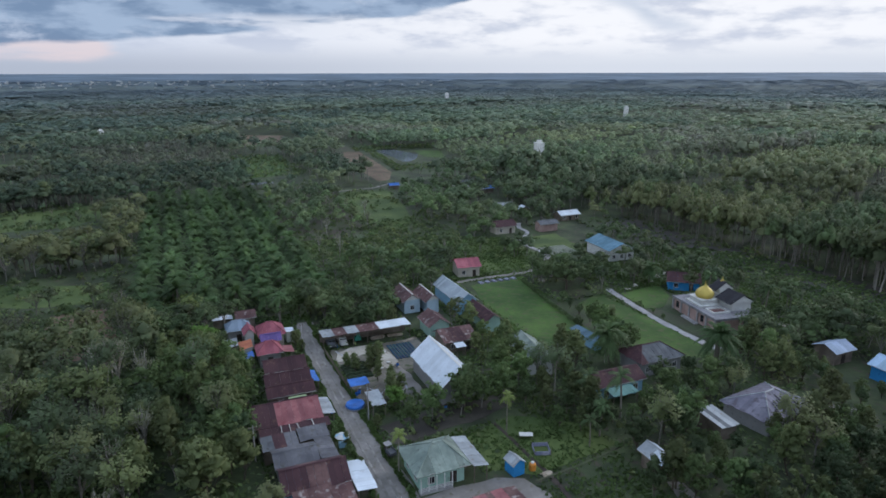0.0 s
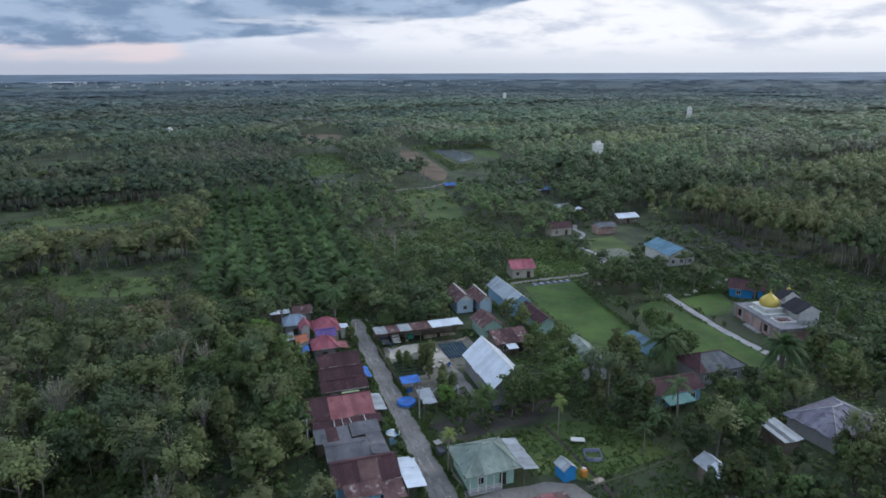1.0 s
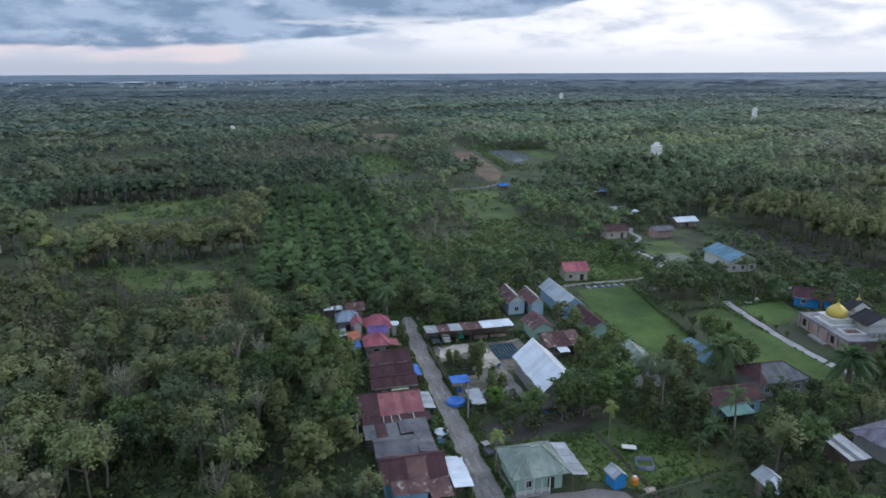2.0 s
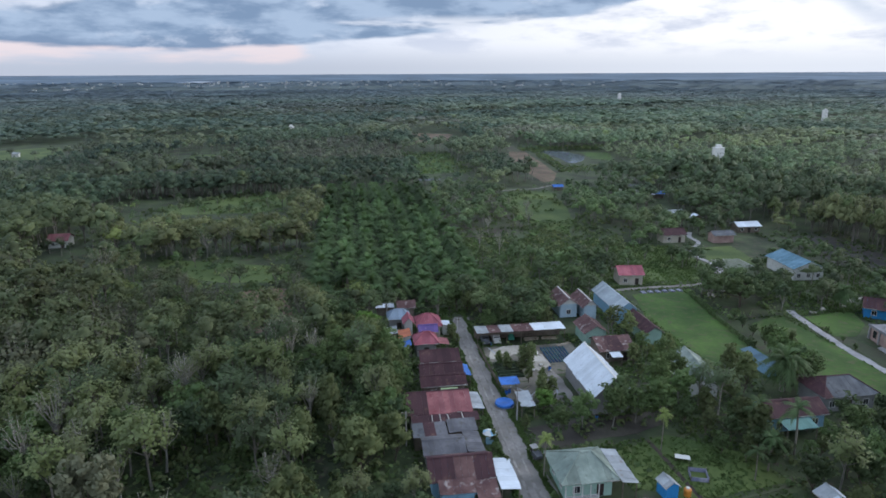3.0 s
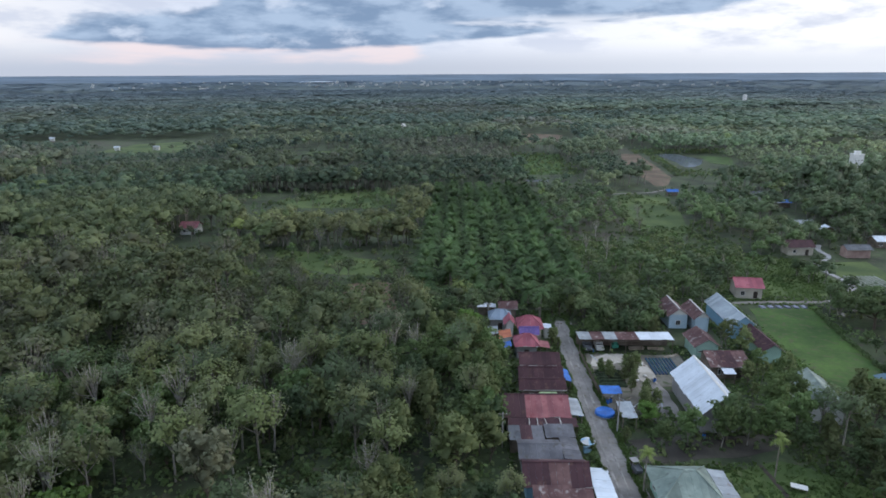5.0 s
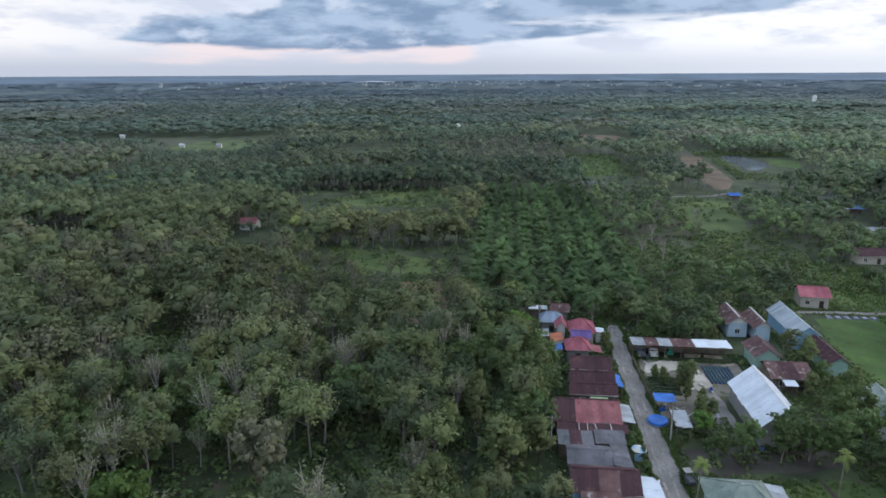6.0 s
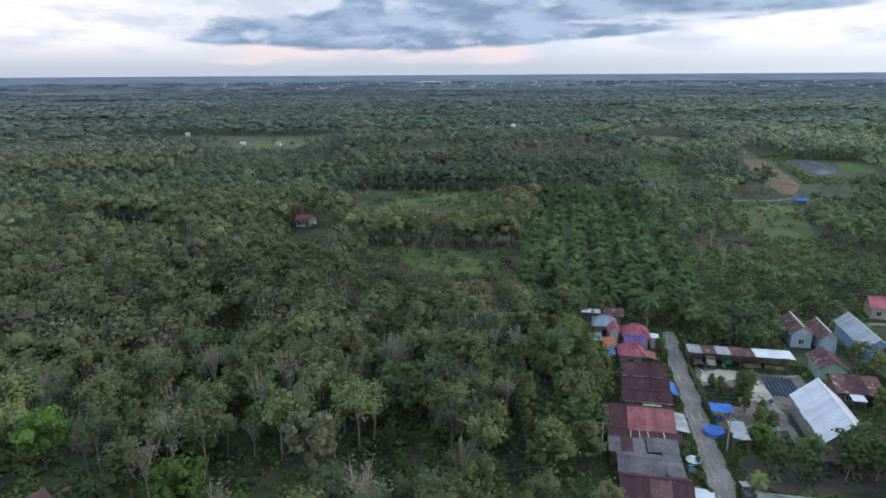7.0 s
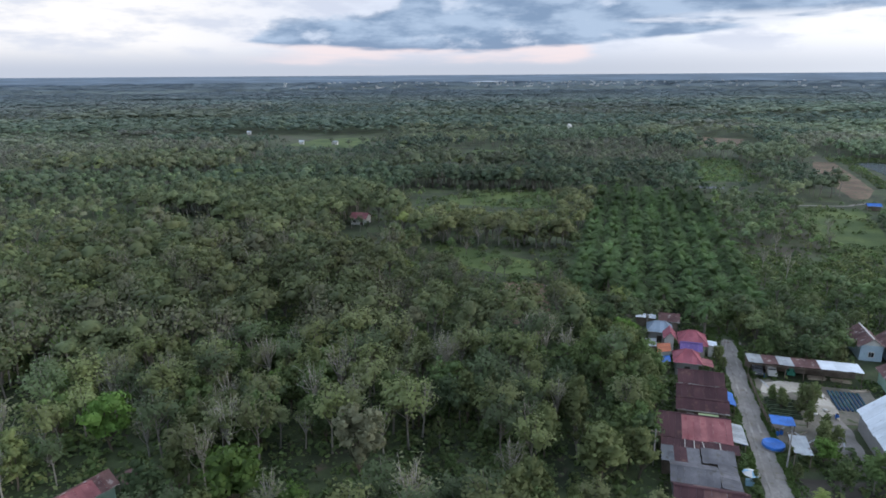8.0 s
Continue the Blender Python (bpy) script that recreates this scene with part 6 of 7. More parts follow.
for x, y, k in ((33.6, 93.6, 0.72), (38.4, 95.4, 0.85), (43.6, 94.8, 0.8), (48.2, 95.6, 0.82), (53.0, 95.8, 0.85), (58.0, 98.6, 1.05), (56.6, 103.5, 0.95), (60.6, 107, 1.0)):
    plant("grove", x, y, k, group="garden trees in a row")
for x, y, k in ((21.5, 90.2, 0.24), (21.3, 108.4, 0.26), (21.8, 111.5, 0.2), (21.6, 121.5, 0.22), (21.9, 127.0, 0.26), (20.8, 97.6, 0.3), (20.6, 95.4, 0.26), (12.9, 88.9, 0.34), (29.5, 121, 0.3), (33.8, 113.5, 0.42), (35.8, 111, 0.45), (34.8, 116.5, 0.42), (36.2, 106.2, 0.5), (33.5, 103, 0.46), (109.6, 117, 0.2), (110.2, 121.5, 0.2), (110.6, 127, 0.2), (91.5, 98.8, 0.42)):
    plant("fresh" if k < 0.4 else "olive", x, y, k, group="garden shrubs", label="rounded green garden shrub")
plant("dark", 45.4, 97.0, 1.08)
plant("bright", 33.4, 101.5, 0.62)
for kind, x, y, k in (("fresh", 88.6, 116.5, 0.95), ("olive", 90.6, 113.8, 0.8)):
    plant(kind, x, y, k, group="village trees")
plant_palm("coconut", 64.1, 85.6, 0.8)
for x, y, k in ((-99.5, 229, 0.62), (-95.5, 227, 0.5), (-105, 233, 0.5)):
    plant("rubber", x, y, k, group="rubber wood")
for x, y, k in ((34.4, 117.6, 0.66), (36.4, 121.0, 0.55), (34.6, 121.6, 0.5), (21.2, 135.8, 0.5), (34.2, 105.4, 0.6), (30.6, 118.6, 0.5), (33.0, 117.2, 0.42), (29.4, 121.4, 0.4), (34.6, 107.5, 0.5), (22.0, 84.5, 0.34), (21.9, 93.0, 0.3), (22.2, 116.4, 0.3), (22.4, 133.5, 0.34), (22.6, 139.0, 0.36), (27.9, 138.0, 0.3), (28.2, 96.0, 0.34), (28.6, 101.5, 0.3)):
    plant("olive", x, y, k, group="garden shrubs", label="loose olive-green garden shrub")
for x, y in ((44, 214), (52, 236), (60, 262), (47, 283), (66, 301), (57, 318), (71, 246), (49, 205), (63, 285), (72, 322), (70, 276), (75, 264)):
    plant("thin", x, y, 0.72, group="rubber wood")
for kind, x, y, k in (("dark", 60.2, 62.6, 0.78), ("olive", 63.4, 62.4, 0.95), ("dark", 67.2, 63.0, 0.62), ("fresh", 70.4, 61.0, 0.55), ("olive", 74.0, 64.0, 0.50), ("dark", 71.5, 66.6, 0.50), ("fresh", 76.4, 67.4, 0.46),
                      ("dark", 78.6, 65.4, 0.50), ("olive", 88.0, 66.0, 0.62), ("fresh", 86.4, 64.2, 0.55), ("dark", 104.5, 66.0, 0.5), ("olive", 109.5, 69.5, 0.55), ("dark", 113.0, 68.2, 0.5), ("fresh", 116.0, 70.5, 0.45), ("olive", 112.4, 74.4, 0.5),
                      ("dark", 115.5, 78.0, 0.5), ("olive", 118.4, 80.0, 0.45), ("fresh", 107.6, 64.5, 0.45), ("dark", 120.0, 68.8, 0.45), ("olive", 97.0, 64.6, 0.55), ("dark", 92.0, 65.2, 0.55)):
    plant(kind, x, y, k, group="village trees")
for kind, x, y, k in (("fresh", 5.6, 98.5, 1.0), ("olive", 5.2, 105.0, 1.05), ("fresh", 7.6, 110.5, 0.9), ("olive", 6.8, 116.5, 1.0), ("fresh", 8.4, 122.0, 0.9), ("fresh", 6.2, 127.5, 0.95), ("dark", 4.6, 133.0, 0.95), ("olive", 5.2, 90.5, 0.95)):
    plant(kind, x, y, k, group="village trees")
for kind, x, y, k in (("fresh", 57.5, 84.0, 0.5), ("olive", 60.5, 81.5, 0.55), ("fresh", 63.5, 83.5, 0.6), ("dark", 61.5, 87.5, 0.6), ("fresh", 66.0, 86.5, 0.5), ("olive", 58.5, 90.0, 0.6), ("fresh", 64.5, 91.0, 0.65),
                      ("dark", 67.5, 82.0, 0.45), ("fresh", 70.5, 80.5, 0.4), ("olive", 73.5, 81.5, 0.42), ("fresh", 76.5, 84.0, 0.5), ("dark", 56.5, 94.0, 0.6), ("olive", 61.0, 95.0, 0.7)):
    plant(kind, x, y, k, group="village trees")
for x, y, k in ((62.5, 79.0, 0.75), (67.0, 89.5, 0.8), (59.0, 77.0, 0.6)):
    plant_palm("coconut", x, y, k)
plant("fresh", 2.6, 97, 1.0)
for kind, x, y, k in (("fresh", 24.2, 154.5, 0.62), ("olive", 28.6, 153.8, 0.66), ("fresh", 26.4, 157.5, 0.8), ("dark", 31.5, 155.0, 0.75), ("fresh", 35.0, 152.5, 0.7)):
    plant(kind, x, y, k, group="village trees")
for kind, x, y, k in (("rubber", -32.9, 95.4, 0.8), ("fresh", -28.5, 96.7, 0.7), ("rubber", -24.8, 97.5, 0.72), ("slender", -21.1, 96.2, 0.85), ("fresh", -19.0, 93.0, 0.6), ("olive", -11.7, 93.9, 0.7), ("slender", -26.5, 90.0, 0.7), ("rubber", -12.6, 99.0, 0.8)):
    plant(kind, x, y, k, group="rubber wood")
plant("fresh", 3.5, 110.5, 1.05)
plant_palm("areca", 27.5, 82.7, 0.98)
plant_palm("areca", 48.7, 86.8, 1.02)
for x, y, k in ((81.5, 102.5, 1.25), (101.2, 91.6, 1.3), (130.5, 118.0, 1.0), (126.5, 142, 0.9)):
    plant_palm("big", x, y, k)
for x, y, k in ((20.5, 150.5, 1.0), (134, 108, 1.0), (69.5, 82.5, 1.0), (131, 124, 0.9)):
    plant_palm("coconut", x, y, k)
# the oil palm block, in rows
for i in range(7):
    for j in range(24):
        x = -9.8 + 7.3 * i + TREE.normal(0, 0.5)
        y = 164 + 7.2 * j + (3.6 if i % 2 else 0) + TREE.normal(0, 0.5)
        if x > -13 - (y - 160) * 0.05 and TREE.random() < 0.95:
            plant_palm("oil", x, y, TREE.uniform(0.92, 1.15), "oil palms in rows")


# ---- woods beyond, as stuff ----
LEAF = {"rubber": (0.140, 0.172, 0.078), "warm": (0.158, 0.178, 0.076), "cool": (0.100, 0.140, 0.064), "deep": (0.070, 0.108, 0.054), "fresh": (0.108, 0.168, 0.060),
        "pale": (0.162, 0.162, 0.108), "olive": (0.116, 0.146, 0.060), "lime": (0.180, 0.225, 0.060)}
HAZY = np.array([0.164, 0.224, 0.272])           # haze tint mixed into the leaves of the far woods
BLUE_HAZE = np.array([0.105, 0.158, 0.215])           # bluer haze tint for the last of them under the horizon


def crowd_leaves():
    """Foliage whose green, haze tint included, is set tree by tree, with a fleck of its own on every spray."""
    m = leaves("woodland_leaves", (0.1, 0.1, 0.1), (0.1, 0.1, 0.1), fleck=0.24, glow=0.36)
    nt = m.node_tree
    hue = [n for n in nt.nodes if n.type == "HUE_SAT" and n.outputs[0].links and any(q.to_node.type == "BSDF_PRINCIPLED" for q in n.outputs[0].links)][0]
    at = nt.nodes.new("ShaderNodeAttribute")
    at.attribute_name = "leaf_haze_colour"
    nt.links.new(at.outputs["Color"], hue.inputs["Color"])
    return m


M["l_crowd"] = crowd_leaves()
SHAPES = {"round": (11.0, 3.2, 3.5), "tall": (12.2, 3.2, 3.0), "flat": (10.4, 4.2, 4.1), "thin": (11.5, 3.8, 3.4), "bushy": (8.8, 1.0, 3.3)}


def model(shape, lobes, per, size, boughs, rng, masses):
    """One tree of the crowd: lobed crown of leaf sprays over rounded masses, on a trunk with a few boughs. Points, quads, normals, and which quads are wood."""
    h, b, rx = SHAPES[shape]
    h, rx = h * rng.uniform(0.92, 1.08), rx * rng.uniform(0.9, 1.1)
    a0 = rng.uniform(0, 6.28)
    cen = []
    for i in range(lobes):
        f = 0.92 if i == 0 else rng.uniform(0.25, 0.8)
        r = 0.0 if i == 0 else rx * 0.62 * math.sqrt(max(0.15, 1.1 - f * f)) * rng.uniform(0.75, 1.15)
        a = a0 + 2.4 * i
        cen.append((r * math.cos(a) + 0.3 * rng.normal(), r * math.sin(a) + 0.3 * rng.normal(), b + (h - b) * (0.18 + 0.6 * f)))
    cen = np.array(cen)
    rad = rx * rng.uniform(0.8, 1.15, lobes) * (0.36 + 0.5 / math.sqrt(lobes))
    c = np.repeat(np.arange(lobes), per)
    d = rng.normal(0, 1, (len(c), 3))
    d[:, 2] = np.abs(d[:, 2]) * 0.9 - 0.15
    d = unit(d)
    keep = rng.random(len(c)) < (0.5 if shape == "thin" else 1.0)
    c, d = c[keep], d[keep]
    pts = cen[c] + d * rad[c][:, None] * rng.uniform(0.75, 1.15, (len(c), 1)) * np.array([1, 1, 0.85])
    v, f = sprays(pts, d, size, rng, 0.66)
    out = unit(pts - np.array([0, 0, b + 0.15 * (h - b)]))
    nrm = np.repeat(unit(0.55 * d + 0.45 * out + np.array([0, 0, 0.2]) + rng.normal(0, 0.2, d.shape)), 4, 0)
    if masses and shape != "thin":
        lv, lf = lumps(cen[:masses] * np.array([0.94, 0.94, 0.97]), rad[:masses] * (0.6 if per > 20 else 0.72), rng, 6)
        f = np.concatenate([f, lf + len(v)])
        v = np.concatenate([v, lv])
        nrm = np.concatenate([nrm, vertex_normals(lv, lf)])
    wood = np.zeros(len(f), bool)
    if boughs is not None:
        fork = np.array([rng.normal(0, 0.25), rng.normal(0, 0.25), b * 0.9])
        bits = [tube([(0, 0, -0.3), fork, cen[0]], [0.19, 0.15, 0.06], 3)]
        for i in range(min(boughs, lobes - 1)):
            bits.append(tube([fork, cen[1 + i] + np.array([0, 0, 0.5 * rad[1 + i]])], [0.10, 0.03], 3))
            if shape == "thin":
                for k in range(2):
                    bits.append(tube([(fork + cen[1 + i]) / 2, cen[1 + i] + rng.normal(0, 0.9, 3) + np.array([0, 0, 1.1])], [0.07, 0.02], 3))
        tv, tf = joined(bits)
        f = np.concatenate([f, tf + len(v)])
        v = np.concatenate([v, tv])
        nrm = np.concatenate([nrm, vertex_normals(tv, tf)])
        wood = np.concatenate([wood, np.ones(len(tf), bool)])
    return v, f, nrm, wood


def crowd(name, label, sites, stock, seed):
    """Many trees in one mesh. sites: rows of x, y, z, shape, width, height, leaf colour."""
    rng = np.random.default_rng(seed)
    heaps = {}
    for q in sites:
        heaps.setdefault((q[3], int(rng.integers(len(stock[q[3]])))), []).append(q)
    V, F, G, W, C, n = [], [], [], [], [], 0
    for (shape, j), rows in heaps.items():
        v, f, nrm, wood = stock[shape][j]
        m = len(rows)
        p = np.array([q[:3] for q in rows])
        sw, sh = np.array([q[4] for q in rows]), np.array([q[5] for q in rows])
        a = rng.uniform(0, 2 * math.pi, m)
        ca, sa = np.cos(a)[:, None], np.sin(a)[:, None]
        w = np.stack([(v[None, :, 0] * ca - v[None, :, 1] * sa) * sw[:, None] + p[:, :1], (v[None, :, 0] * sa + v[None, :, 1] * ca) * sw[:, None] + p[:, 1:2], v[None, :, 2] * sh[:, None] + p[:, 2:]], -1)
        g = np.stack([nrm[None, :, 0] * ca - nrm[None, :, 1] * sa, nrm[None, :, 0] * sa + nrm[None, :, 1] * ca, np.repeat(nrm[None, :, 2], m, 0)], -1)
        V.append(w.reshape(-1, 3))
        G.append(g.reshape(-1, 3))
        F.append((f[None] + (np.arange(m) * len(v))[:, None, None]).reshape(-1, 4) + n)
        W.append(np.tile(wood, m))
        C.append(np.repeat(np.array([q[6] for q in rows]), len(v), 0))
        n += m * len(v)
    V, C = np.concatenate(V), np.concatenate(C)
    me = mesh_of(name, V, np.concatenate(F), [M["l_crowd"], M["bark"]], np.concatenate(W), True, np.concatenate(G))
    at = me.color_attributes.new("leaf_haze_colour", "FLOAT_COLOR", "POINT")
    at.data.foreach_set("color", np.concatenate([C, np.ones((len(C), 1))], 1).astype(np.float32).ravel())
    return tagged(new(name, me), label, "wood", kind="stuff")


STANDS = (("rubber", "rubber", "rubber", "pale", "cool"), ("rubber", "cool", "cool", "olive", "rubber"), ("deep", "cool", "deep", "deep", "olive"), ("warm", "rubber", "warm", "fresh", "warm"),
          ("pale", "rubber", "pale", "rubber", "rubber"), ("cool", "cool", "fresh", "cool", "rubber"))
SHAPE_OF = {"rubber": ("round", "flat", "round", "tall"), "warm": ("round", "flat", "tall"), "cool": ("round", "tall", "flat"), "deep": ("round", "bushy", "tall"), "fresh": ("round", "bushy"),
            "pale": ("thin", "round", "thin"), "olive": ("tall", "bushy", "round"), "lime": ("round", "bushy")}


def woodland(x, y, name, rng):
    """Shape, width, height and leaf colour of the tree that grows here; far off the colour takes in haze."""
    r = math.hypot(x, y)
    tall, q, edge = stand(x, y)
    look_of = STANDS[int((q * 0.5 + 0.5) * 5.99) % 6]
    if name.startswith("village"):
        look_of = ("cool", "fresh", "olive", "fresh", "deep")
    elif name == "rubber":
        look_of = ("rubber", "pale", "rubber", "cool", "pale") if q > 0 else ("rubber", "warm", "pale", "cool", "olive")
    elif name in ("low", "scrub", "shrubs"):
        look_of = ("fresh", "deep", "olive", "pale", "cool")
    elif -62 < x < 20 and 340 < y < 440:
        look_of = ("deep", "cool", "deep", "olive", "rubber")
    elif 40 < x < 125 and 690 < y < 800:
        look_of = ("pale", "warm", "pale", "pale", "rubber")
    k = look_of[int(rng.integers(5))]
    if rng.random() < 0.02:
        k = "lime"
    shape = SHAPE_OF[k][int(rng.integers(len(SHAPE_OF[k])))]
    band = noise.noise((x * 0.0022, y * 0.006, 9.0))
    block = noise.cell((q * 37.0, tall * 91.0, 2.5))
    light = math.exp(rng.normal(0, 0.17 if r < 700 else 0.08)) * (1.0 + 0.30 * band + 0.16 * block + 0.12 * noise.noise((x * 0.012, y * 0.012, 5.0)))
    col = (0.62 * np.array(LEAF[k]) + 0.38 * np.array(LEAF[look_of[0]])) * light
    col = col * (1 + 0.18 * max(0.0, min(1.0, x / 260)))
    # air haze put into the leaf colour, growing with distance
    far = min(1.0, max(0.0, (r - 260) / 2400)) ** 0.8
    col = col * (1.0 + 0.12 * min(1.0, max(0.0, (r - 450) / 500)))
    # lightened to the right, for the haze on the sun's side
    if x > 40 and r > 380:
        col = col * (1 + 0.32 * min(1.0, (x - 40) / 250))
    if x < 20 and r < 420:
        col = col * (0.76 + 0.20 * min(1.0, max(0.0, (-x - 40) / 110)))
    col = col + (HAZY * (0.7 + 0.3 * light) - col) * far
    col = col + (BLUE_HAZE - col) * min(1.0, max(0.0, (r - 2000) / 1500))
    small = SHRINK.get(name, 1.0)
    s = rng.uniform(0.84, 1.12) * small * (tall if name in ("wood", "rubber") else 1.0)
    if x > 172 and y < 330 and name == "wood":
        return shape, s * rng.uniform(1.1, 1.35), s * 1.45, col * 0.92
    return shape, s * rng.uniform(0.98, 1.3), s, col


SHRINK = {"scrub": 0.45, "shrubs": 0.25, "low": 0.32, "village": 0.72, "village_wood": 0.85}


def crowd_sites(r0, r1, gap, seed, grow=lambda r: (1.0, 1.0), lanes=0.0):
    """Jittered polar grid of trees over the woods; grow: how far a tree of the far woods stands for its neighbours too."""
    rng = np.random.default_rng(seed)
    out, r = [], r0
    while r < r1:
        g = gap(r)
        n = int(radians(121) * r / g)
        a = radians(-57) + radians(121) * (np.arange(n) + rng.uniform(-0.35, 0.35, n) + 0.5 * (len(out) % 2)) / n
        q = r + g * rng.uniform(-0.35, 0.35, n)
        X, Y = q * np.sin(a), q * np.cos(a)
        ok = free_many(X, Y, 1.5)
        kx, ky = grow(r)
        for x, y, rr in zip(X[ok], Y[ok], q[ok]):
            name, thick = zone(x, y)
            if name in ("none", "oil_palms", "bush") or rng.random() > thick + 0.04:
                continue
            tall, qq, edge = stand(x, y)
            if name in ("wood", "rubber") and edge < lanes * (1 + 0.0009 * rr) and qq < 0.45 and rr < 1900:
                continue
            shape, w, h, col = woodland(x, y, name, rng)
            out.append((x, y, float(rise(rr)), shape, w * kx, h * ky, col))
        r += g * 0.88
    return out


def stock_of(lobes, per, size, boughs, seed, masses, n=6):
    rng = np.random.default_rng(seed)
    return {k: [model(k, lobes, per, size, (boughs or 0) + 2 if k == "thin" and boughs is not None else boughs, rng, masses) for i in range(n)] for k in SHAPES}


WD = np.random.default_rng(404)
edge_wood = []
for x, y, name, s in later:
    if math.hypot(x, y) < 215 and (name.startswith("village") or WD.random() < 0.52):
        shape, w, h, col = woodland(x, y, name, WD)
        edge_wood.append((x, y, 0.0, shape, w, h, col))
edge_wood += crowd_sites(215, 330, lambda r: 6.3 + 0.005 * (r - 215), 40, lanes=3.5)
for x0, y0, x1, y1, depth in ((187, 100, 179, 172, 4), (179, 172, 180, 224, 4), (-66, 221, -18, 221, 3), (-214, 238, -150, 238, 3), (-112, 332, -34, 341, 4), (-130, 231, -66, 224, 2)):
    n = int(math.hypot(x1 - x0, y1 - y0) / 3.2)
    for i in range(n):
        for j in range(depth):
            px, py = x0 + (x1 - x0) * i / n, y0 + (y1 - y0) * i / n
            ox, oy = ((3.6 * j, 0.0) if x0 > 0 else (0.0, 3.6 * j))
            px, py = px + ox + WD.normal(0, 1.6), py + oy + WD.normal(0, 1.6)
            if WD.random() < 0.25 or not free(px, py, 2.0):
                continue
            shape, w, h, col = woodland(px, py, "wood", WD)
            edge_wood.append((px, py, 0.0, ("tall", "thin", "round", "flat")[int(WD.integers(4))], 1.05 * min(1.2, w / h), WD.uniform(0.8, 1.2) if x0 < 0 else WD.uniform(1.25, 1.6), col))
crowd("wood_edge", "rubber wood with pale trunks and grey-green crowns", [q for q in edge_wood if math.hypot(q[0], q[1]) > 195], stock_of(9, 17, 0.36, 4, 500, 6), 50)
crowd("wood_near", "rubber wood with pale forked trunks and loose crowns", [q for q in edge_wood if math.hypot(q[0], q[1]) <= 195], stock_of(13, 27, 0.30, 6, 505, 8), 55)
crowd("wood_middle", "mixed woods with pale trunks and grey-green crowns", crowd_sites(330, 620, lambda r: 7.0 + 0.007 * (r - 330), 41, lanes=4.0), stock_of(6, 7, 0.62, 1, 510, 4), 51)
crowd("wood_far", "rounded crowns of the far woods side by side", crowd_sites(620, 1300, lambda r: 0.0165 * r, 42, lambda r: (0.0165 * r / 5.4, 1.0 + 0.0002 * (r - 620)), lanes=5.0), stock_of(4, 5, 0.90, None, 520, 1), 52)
# farthest woods: haze in the greens, crowns flattened to suit the camera's view
crowd("wood_horizon", "flattened, haze-blue tree tops far off under the horizon", [q for q in crowd_sites(2450, 3500, lambda r: 0.011 * r, 44, lambda r: (0.011 * r / 4.0, 0.15)) if WD.random() < 0.4], stock_of(2, 3, 1.2, None, 540, 1), 54)
crowd("wood_distance", "unbroken woods, haze mixed into their greens towards the horizon", crowd_sites(1300, 2450, lambda r: 0.0115 * r, 43, lambda r: (0.0115 * r / 3.5, 0.75 - 0.00062 * max(0.0, r - 1450)), lanes=7.0), stock_of(3, 3, 1.1, None, 530, 1), 53)


def undergrowth():
    """Low leaves and shoots on the floor of the nearer wood."""
    rng = np.random.default_rng(77)
    n = 42000
    a, r = np.radians(rng.uniform(-57, 64, n)), np.sqrt(rng.uniform(50 ** 2, 190 ** 2, n))
    x, y = r * np.sin(a), r * np.cos(a)
    keep = []
    for i in range(n):
        name, thick = zone(x[i], y[i])
        if name in ("none", "bush") or not free(x[i], y[i], 0.3):
            continue
        if name in ("village",) and rng.random() < 0.55:
            continue
        keep.append(i)
    x, y = x[keep], y[keep]
    z = rng.uniform(0.1, 1.3, len(x))
    c = np.stack([x, y, z], 1)
    d = np.tile((0.0, 0.0, 1.0), (len(x), 1))
    v, f = sprays(c, d, 0.45, rng)
    idx = rng.choice(3, len(f), p=[0.5, 0.25, 0.25])
    ob = new("undergrowth", mesh_of("undergrowth", v, f, [M["l_dark"], M["l_fresh"], M["l_olive"]], idx))
    tagged(ob, "low dark green undergrowth on the ground", "undergrowth", kind="stuff")


undergrowth()


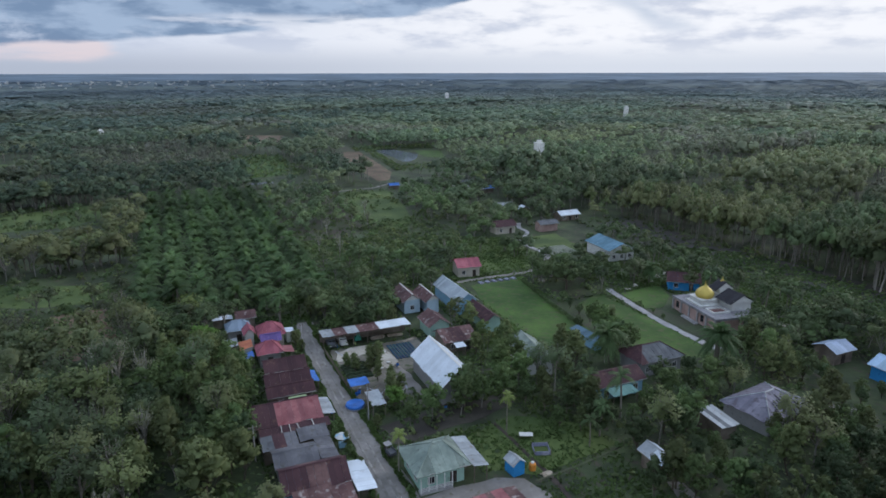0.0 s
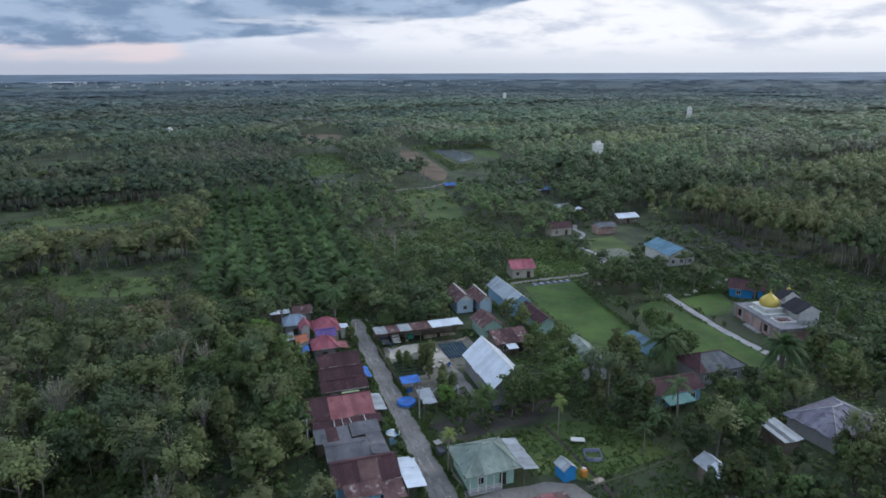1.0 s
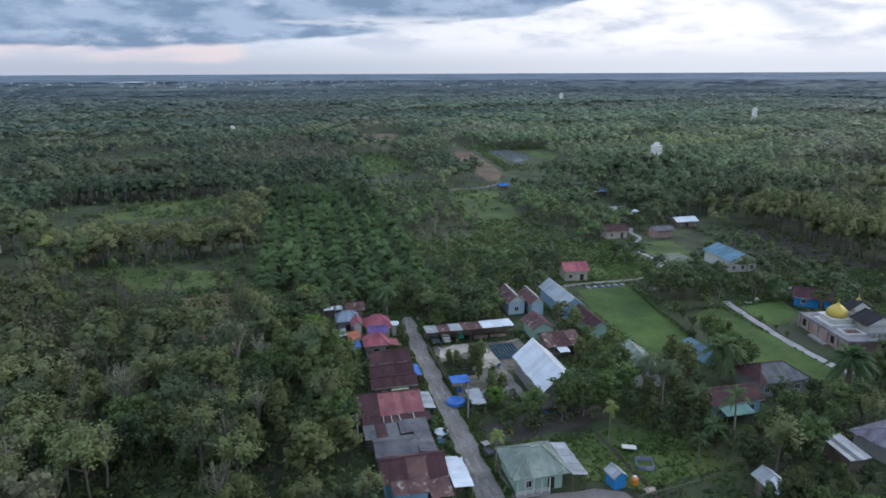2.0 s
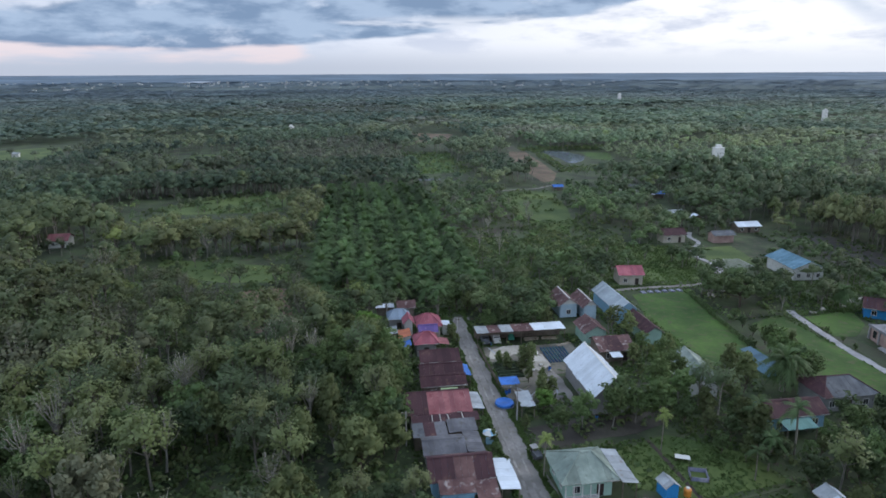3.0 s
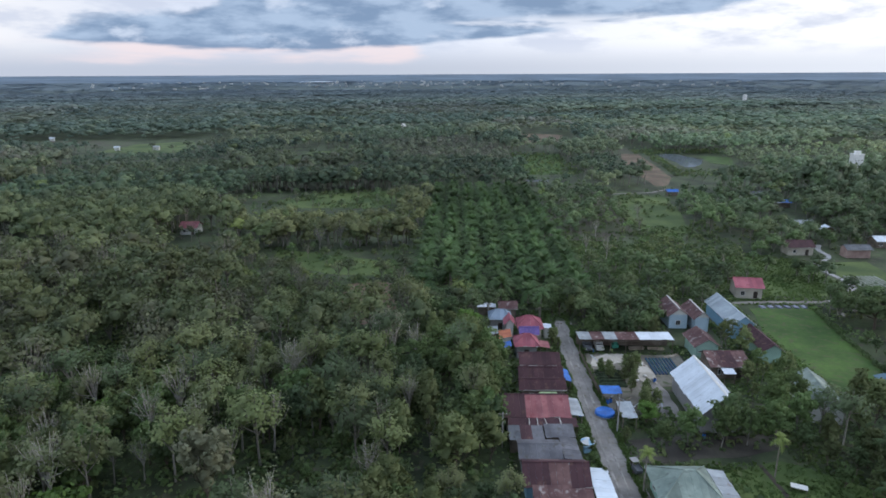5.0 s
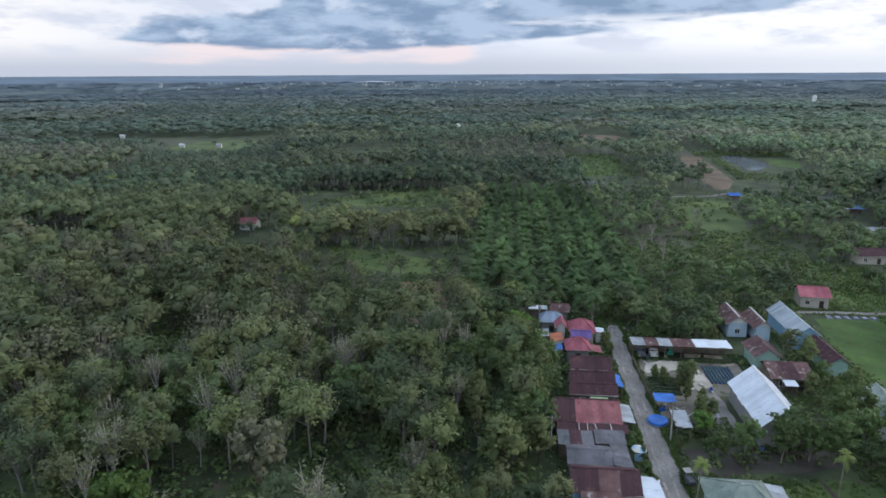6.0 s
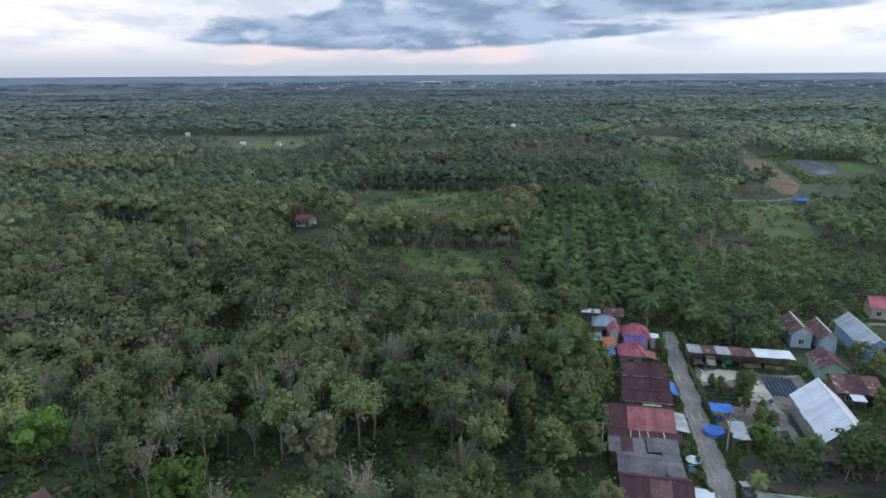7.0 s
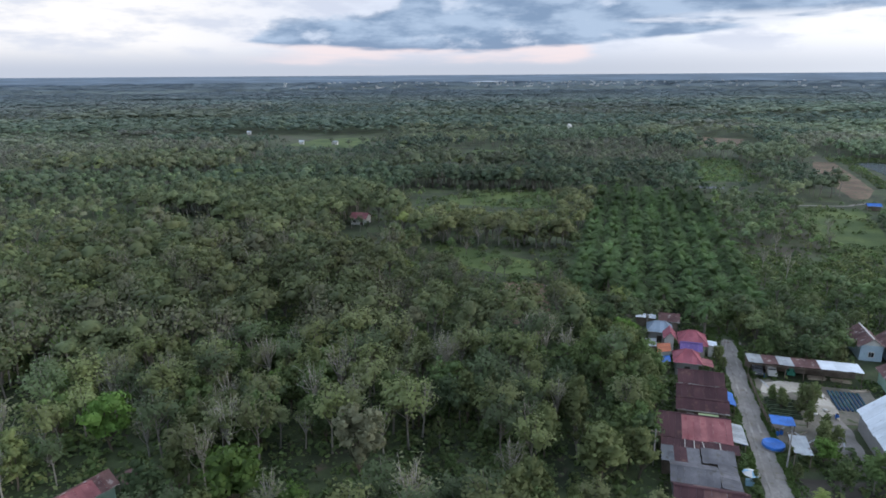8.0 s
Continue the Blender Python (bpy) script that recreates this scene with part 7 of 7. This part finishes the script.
def bushes():
    """Waist-high to head-high bushes over scrub, garden edges and meadow."""
    rng = np.random.default_rng(91)
    V, n = [], 0
    want = {"scrub": 0.9, "low": 0.95, "shrubs": 0.3, "village": 0.16, "village_wood": 0.5, "wood": 0.3, "rubber": 0.85, "oil_palms": 0.15, "none": 0.06}
    sites = []
    for i in range(17000):
        a, r = radians(rng.uniform(-57, 64)), math.sqrt(rng.uniform(55 ** 2, 285 ** 2))
        x, y = r * math.sin(a), r * math.cos(a)
        name, thick = zone(x, y)
        k = want.get(name, 0) * (1.0 if r < 200 else 0.55)
        if noise.noise((x * 0.07, y * 0.07, 1.0)) < -0.1:
            k *= 0.35
        if rng.random() < k and free(x, y, 0.35):
            sites.append((x, y, rng.uniform(0.5, 1.5) * {"shrubs": 0.8, "rubber": 1.5, "wood": 1.5}.get(name, 1.0)))
    for i in range(420):
        row, k = int(rng.integers(7)), rng.uniform(0, 1)
        x, y = 152.5 + 4.4 * row + rng.normal(0, 0.8) + 4 * math.sin(3 * k), 84 + 132 * k
        if free(x, y, 0.4) and x < 184:
            sites.append((x, y, rng.uniform(0.4, 1.2)))
    for cx, cy, cr in ((-0.6, 85.6, 5.0), (-35.8, 79, 4.6), (-37, 73, 3.4), (-78.7, 75.2, 4.4), (-49.8, 67.2, 4.2), (-15.9, 89.2, 2.0), (-70, 53, 8.0), (-28, 70, 9.0), (-58, 62, 9.0)):
        for i in range(int(5 * cr)):
            a, k = rng.uniform(0, 6.28), cr * math.sqrt(rng.uniform(0, 1))
            sites.append((cx + k * math.cos(a), cy + k * math.sin(a), rng.uniform(0.6, 1.7)))
    for i in range(140):
        sites.append((rng.uniform(140, 186), rng.uniform(384, 414), rng.uniform(0.8, 1.8)))
    for i in range(260):
        x, y = rng.uniform(39, 76), rng.uniform(197, 331)
        if free(x, y, 0.4):
            sites.append((x, y, rng.uniform(0.6, 2.2)))
    for i in range(150):
        x, y = rng.uniform(30, 62), rng.uniform(92, 106)
        if abs(x - 45) > 4.5 or y < 98:
            sites.append((x, y + 0.12 * (x - 30), rng.uniform(0.4, 1.2)))
    for i in range(520):
        x, y = rng.uniform(-92, -18), rng.uniform(290, 342)
        if noise.noise((x * 0.06, y * 0.06, 3.0)) > -0.1:
            sites.append((x, y, rng.uniform(0.5, 2.2)))
    for i in range(300):
        x, y = rng.uniform(40, 78), rng.uniform(392, 500)
        sites.append((x, y, rng.uniform(0.8, 2.4)))
    for i in range(300):
        x, y = rng.uniform(64, 98), rng.uniform(200, 244)
        sites.append((x, y, rng.uniform(0.5, 1.9)))
    for i in range(200):
        x, y = rng.uniform(70, 106), rng.uniform(244, 326)
        if noise.noise((x * 0.05, y * 0.05, 7.0)) > -0.15:
            sites.append((x, y, rng.uniform(0.6, 2.1)))
    for i in range(190):
        k = rng.uniform(0, 1)
        sites.append((130 + 14 * k + rng.uniform(0, 8), 384 + 118 * k, rng.uniform(0.7, 1.9)))
    for i in range(240):
        sites.append((rng.uniform(138, 218), 498 + rng.uniform(0, 26), rng.uniform(1.2, 3.0)))
    for i in range(420):
        x, y = rng.uniform(-34, -8), rng.uniform(72, 118)
        if free(x, y, 0.3):
            sites.append((x, y, rng.uniform(0.6, 1.8)))
    C, D, S, I = [], [], [], []
    for x, y, s in sites:
        m = 11
        d = rng.normal(0, 1, (m, 3))
        d[:, 2] = np.abs(d[:, 2]) * 0.8 + 0.15
        d /= np.linalg.norm(d, axis=1, keepdims=True)
        C.append(np.array([x, y, 0.1]) + d * s * rng.uniform(0.5, 1.0, (m, 1)))
        D.append(d + np.array([0, 0, 0.4]))
        S.append(np.full(m, 0.24 + 0.19 * s))
        I.append(np.full(m, int(rng.choice(4, p=[0.15, 0.6, 0.15, 0.1] if x < -5 and y < 120 else [0.45, 0.2, 0.25, 0.1]))))
    v, f = sprays(np.concatenate(C), np.concatenate(D), np.concatenate(S), rng)
    ob = new("bushes", mesh_of("bushes", v, f, [M["l_dark"], M["l_fresh"], M["l_olive"], M["l_rubber"]], np.concatenate(I)))
    tagged(ob, "low green bushes and young growth on open ground", "bushes", kind="stuff")


bushes()


# ---- the far town and river ----
def far_town():
    """Pale roofs of a town near the horizon."""
    rng = np.random.default_rng(14)
    bm = bmesh.new()
    for i in range(150):
        a = radians(rng.uniform(-30, 24)) if i % 3 else radians(rng.normal(-8, 7))
        r = rng.uniform(2600, 3450)
        x, y = r * math.sin(a), r * math.cos(a)
        w = rng.uniform(2.0, 6.5)
        z = float(rise(r)) + rng.uniform(2.5, 5.5)
        box(bm, x - w, x + w, y - w / 2, y + w / 2, z - 12, z)
    ob = new("far_town", bm_mesh("far_town", bm, M["w_white"]))
    tagged(ob, "pale roofs of a far town below the horizon", "town", kind="stuff")
    bm = bmesh.new()
    ring = []
    for i in range(11):
        a = radians(-13.4 + 3.0 * i / 10)
        r = 3290 + 25 * math.sin(i * 0.9)
        ring.append((r * math.sin(a), r * math.cos(a), 0))
    for i in range(11):
        a = radians(-10.4 - 3.0 * i / 10)
        r = 3330 + 70 * math.sin(math.pi * (i + 0.5) / 11) ** 2
        ring.append((r * math.sin(a), r * math.cos(a), 0))
    vs = [bm.verts.new((x, y, float(rise(math.hypot(x, y))) + 4)) for x, y, _ in ring]
    bm.faces.new(vs)
    ob = new("river", bm_mesh("river", bm, M["sky_pale_water"]))
    tagged(ob, "pale reach of a far river, sky reflection in its colour", "river", kind="structure")


far_town()


def hedge():
    rng = np.random.default_rng(61)
    line = [(93.0, 158.5), (91.2, 148), (90.0, 140), (88.8, 129), (88.0, 121)]
    C, D = [], []
    for (xa, ya), (xb, yb) in zip(line, line[1:]):
        n = int(math.hypot(xb - xa, yb - ya) * 26)
        for i in range(n):
            k = rng.random()
            d = rng.normal(0, 1, 3)
            d[2] = abs(d[2])
            d /= np.linalg.norm(d)
            C.append((xa + (xb - xa) * k + d[0] * 0.55, ya + (yb - ya) * k + d[1] * 0.3, 0.2 + d[2] * 0.95))
            D.append(d)
    v, f = sprays(np.array(C), np.array(D), 0.26, rng)
    ob = new("hedge", mesh_of("hedge", v, f, [M["l_dark"]]))
    tagged(ob, "clipped dark green hedge along the playing field", "hedge")


hedge()


def grass():
    """Tufts of rank grass on the open ground of the village."""
    rng = np.random.default_rng(19)
    n = 220000
    a, r = np.radians(rng.uniform(-12, 62, n)), np.sqrt(rng.uniform(62 ** 2, 236 ** 2, n))
    x, y = r * np.sin(a), r * np.cos(a)
    ok = free_many(x, y, 0.1)
    keep = []
    for i in np.nonzero(ok)[0]:
        name, thick = zone(x[i], y[i])
        if name in ("village", "none", "low", "shrubs") and noise.noise((x[i] * 0.16, y[i] * 0.16, 7.0)) + 0.5 * rng.normal() > -0.15:
            keep.append(i)
    x, y = x[keep], y[keep]
    # ragged verges along the street
    ey = rng.uniform(58, 156, 7000)
    ex = 24.9 + np.where(rng.random(7000) < 0.5, -1, 1) * (2.1 + np.abs(rng.normal(0, 0.42, 7000)) + 0.35 * np.sin(ey * 0.7) * np.sin(ey * 0.23))
    x, y = np.concatenate([x, ex]), np.concatenate([y, ey])
    m = len(x)
    h = rng.uniform(0.12, 0.5, m)
    w = rng.uniform(0.10, 0.26, m)
    t = rng.uniform(0, 6.28, m)
    lean = rng.normal(0, 0.16, (m, 2))
    z0 = np.full(m, 0.0)
    dx, dy = np.cos(t) * w, np.sin(t) * w
    q = np.stack([np.stack([x - dx, y - dy, z0], 1), np.stack([x + dx, y + dy, z0], 1), np.stack([x + dx * 1.3 + lean[:, 0], y + dy * 1.3 + lean[:, 1], h], 1), np.stack([x - dx * 1.3 + lean[:, 0], y - dy * 1.3 + lean[:, 1], h * 0.9], 1)], 1)
    ob = new("grass", mesh_of("grass", q.reshape(-1, 3), np.arange(4 * m).reshape(m, 4), [M["l_grass"]]))
    tagged(ob, "rank tufted grass on open village ground", "grass", kind="stuff")


grass()
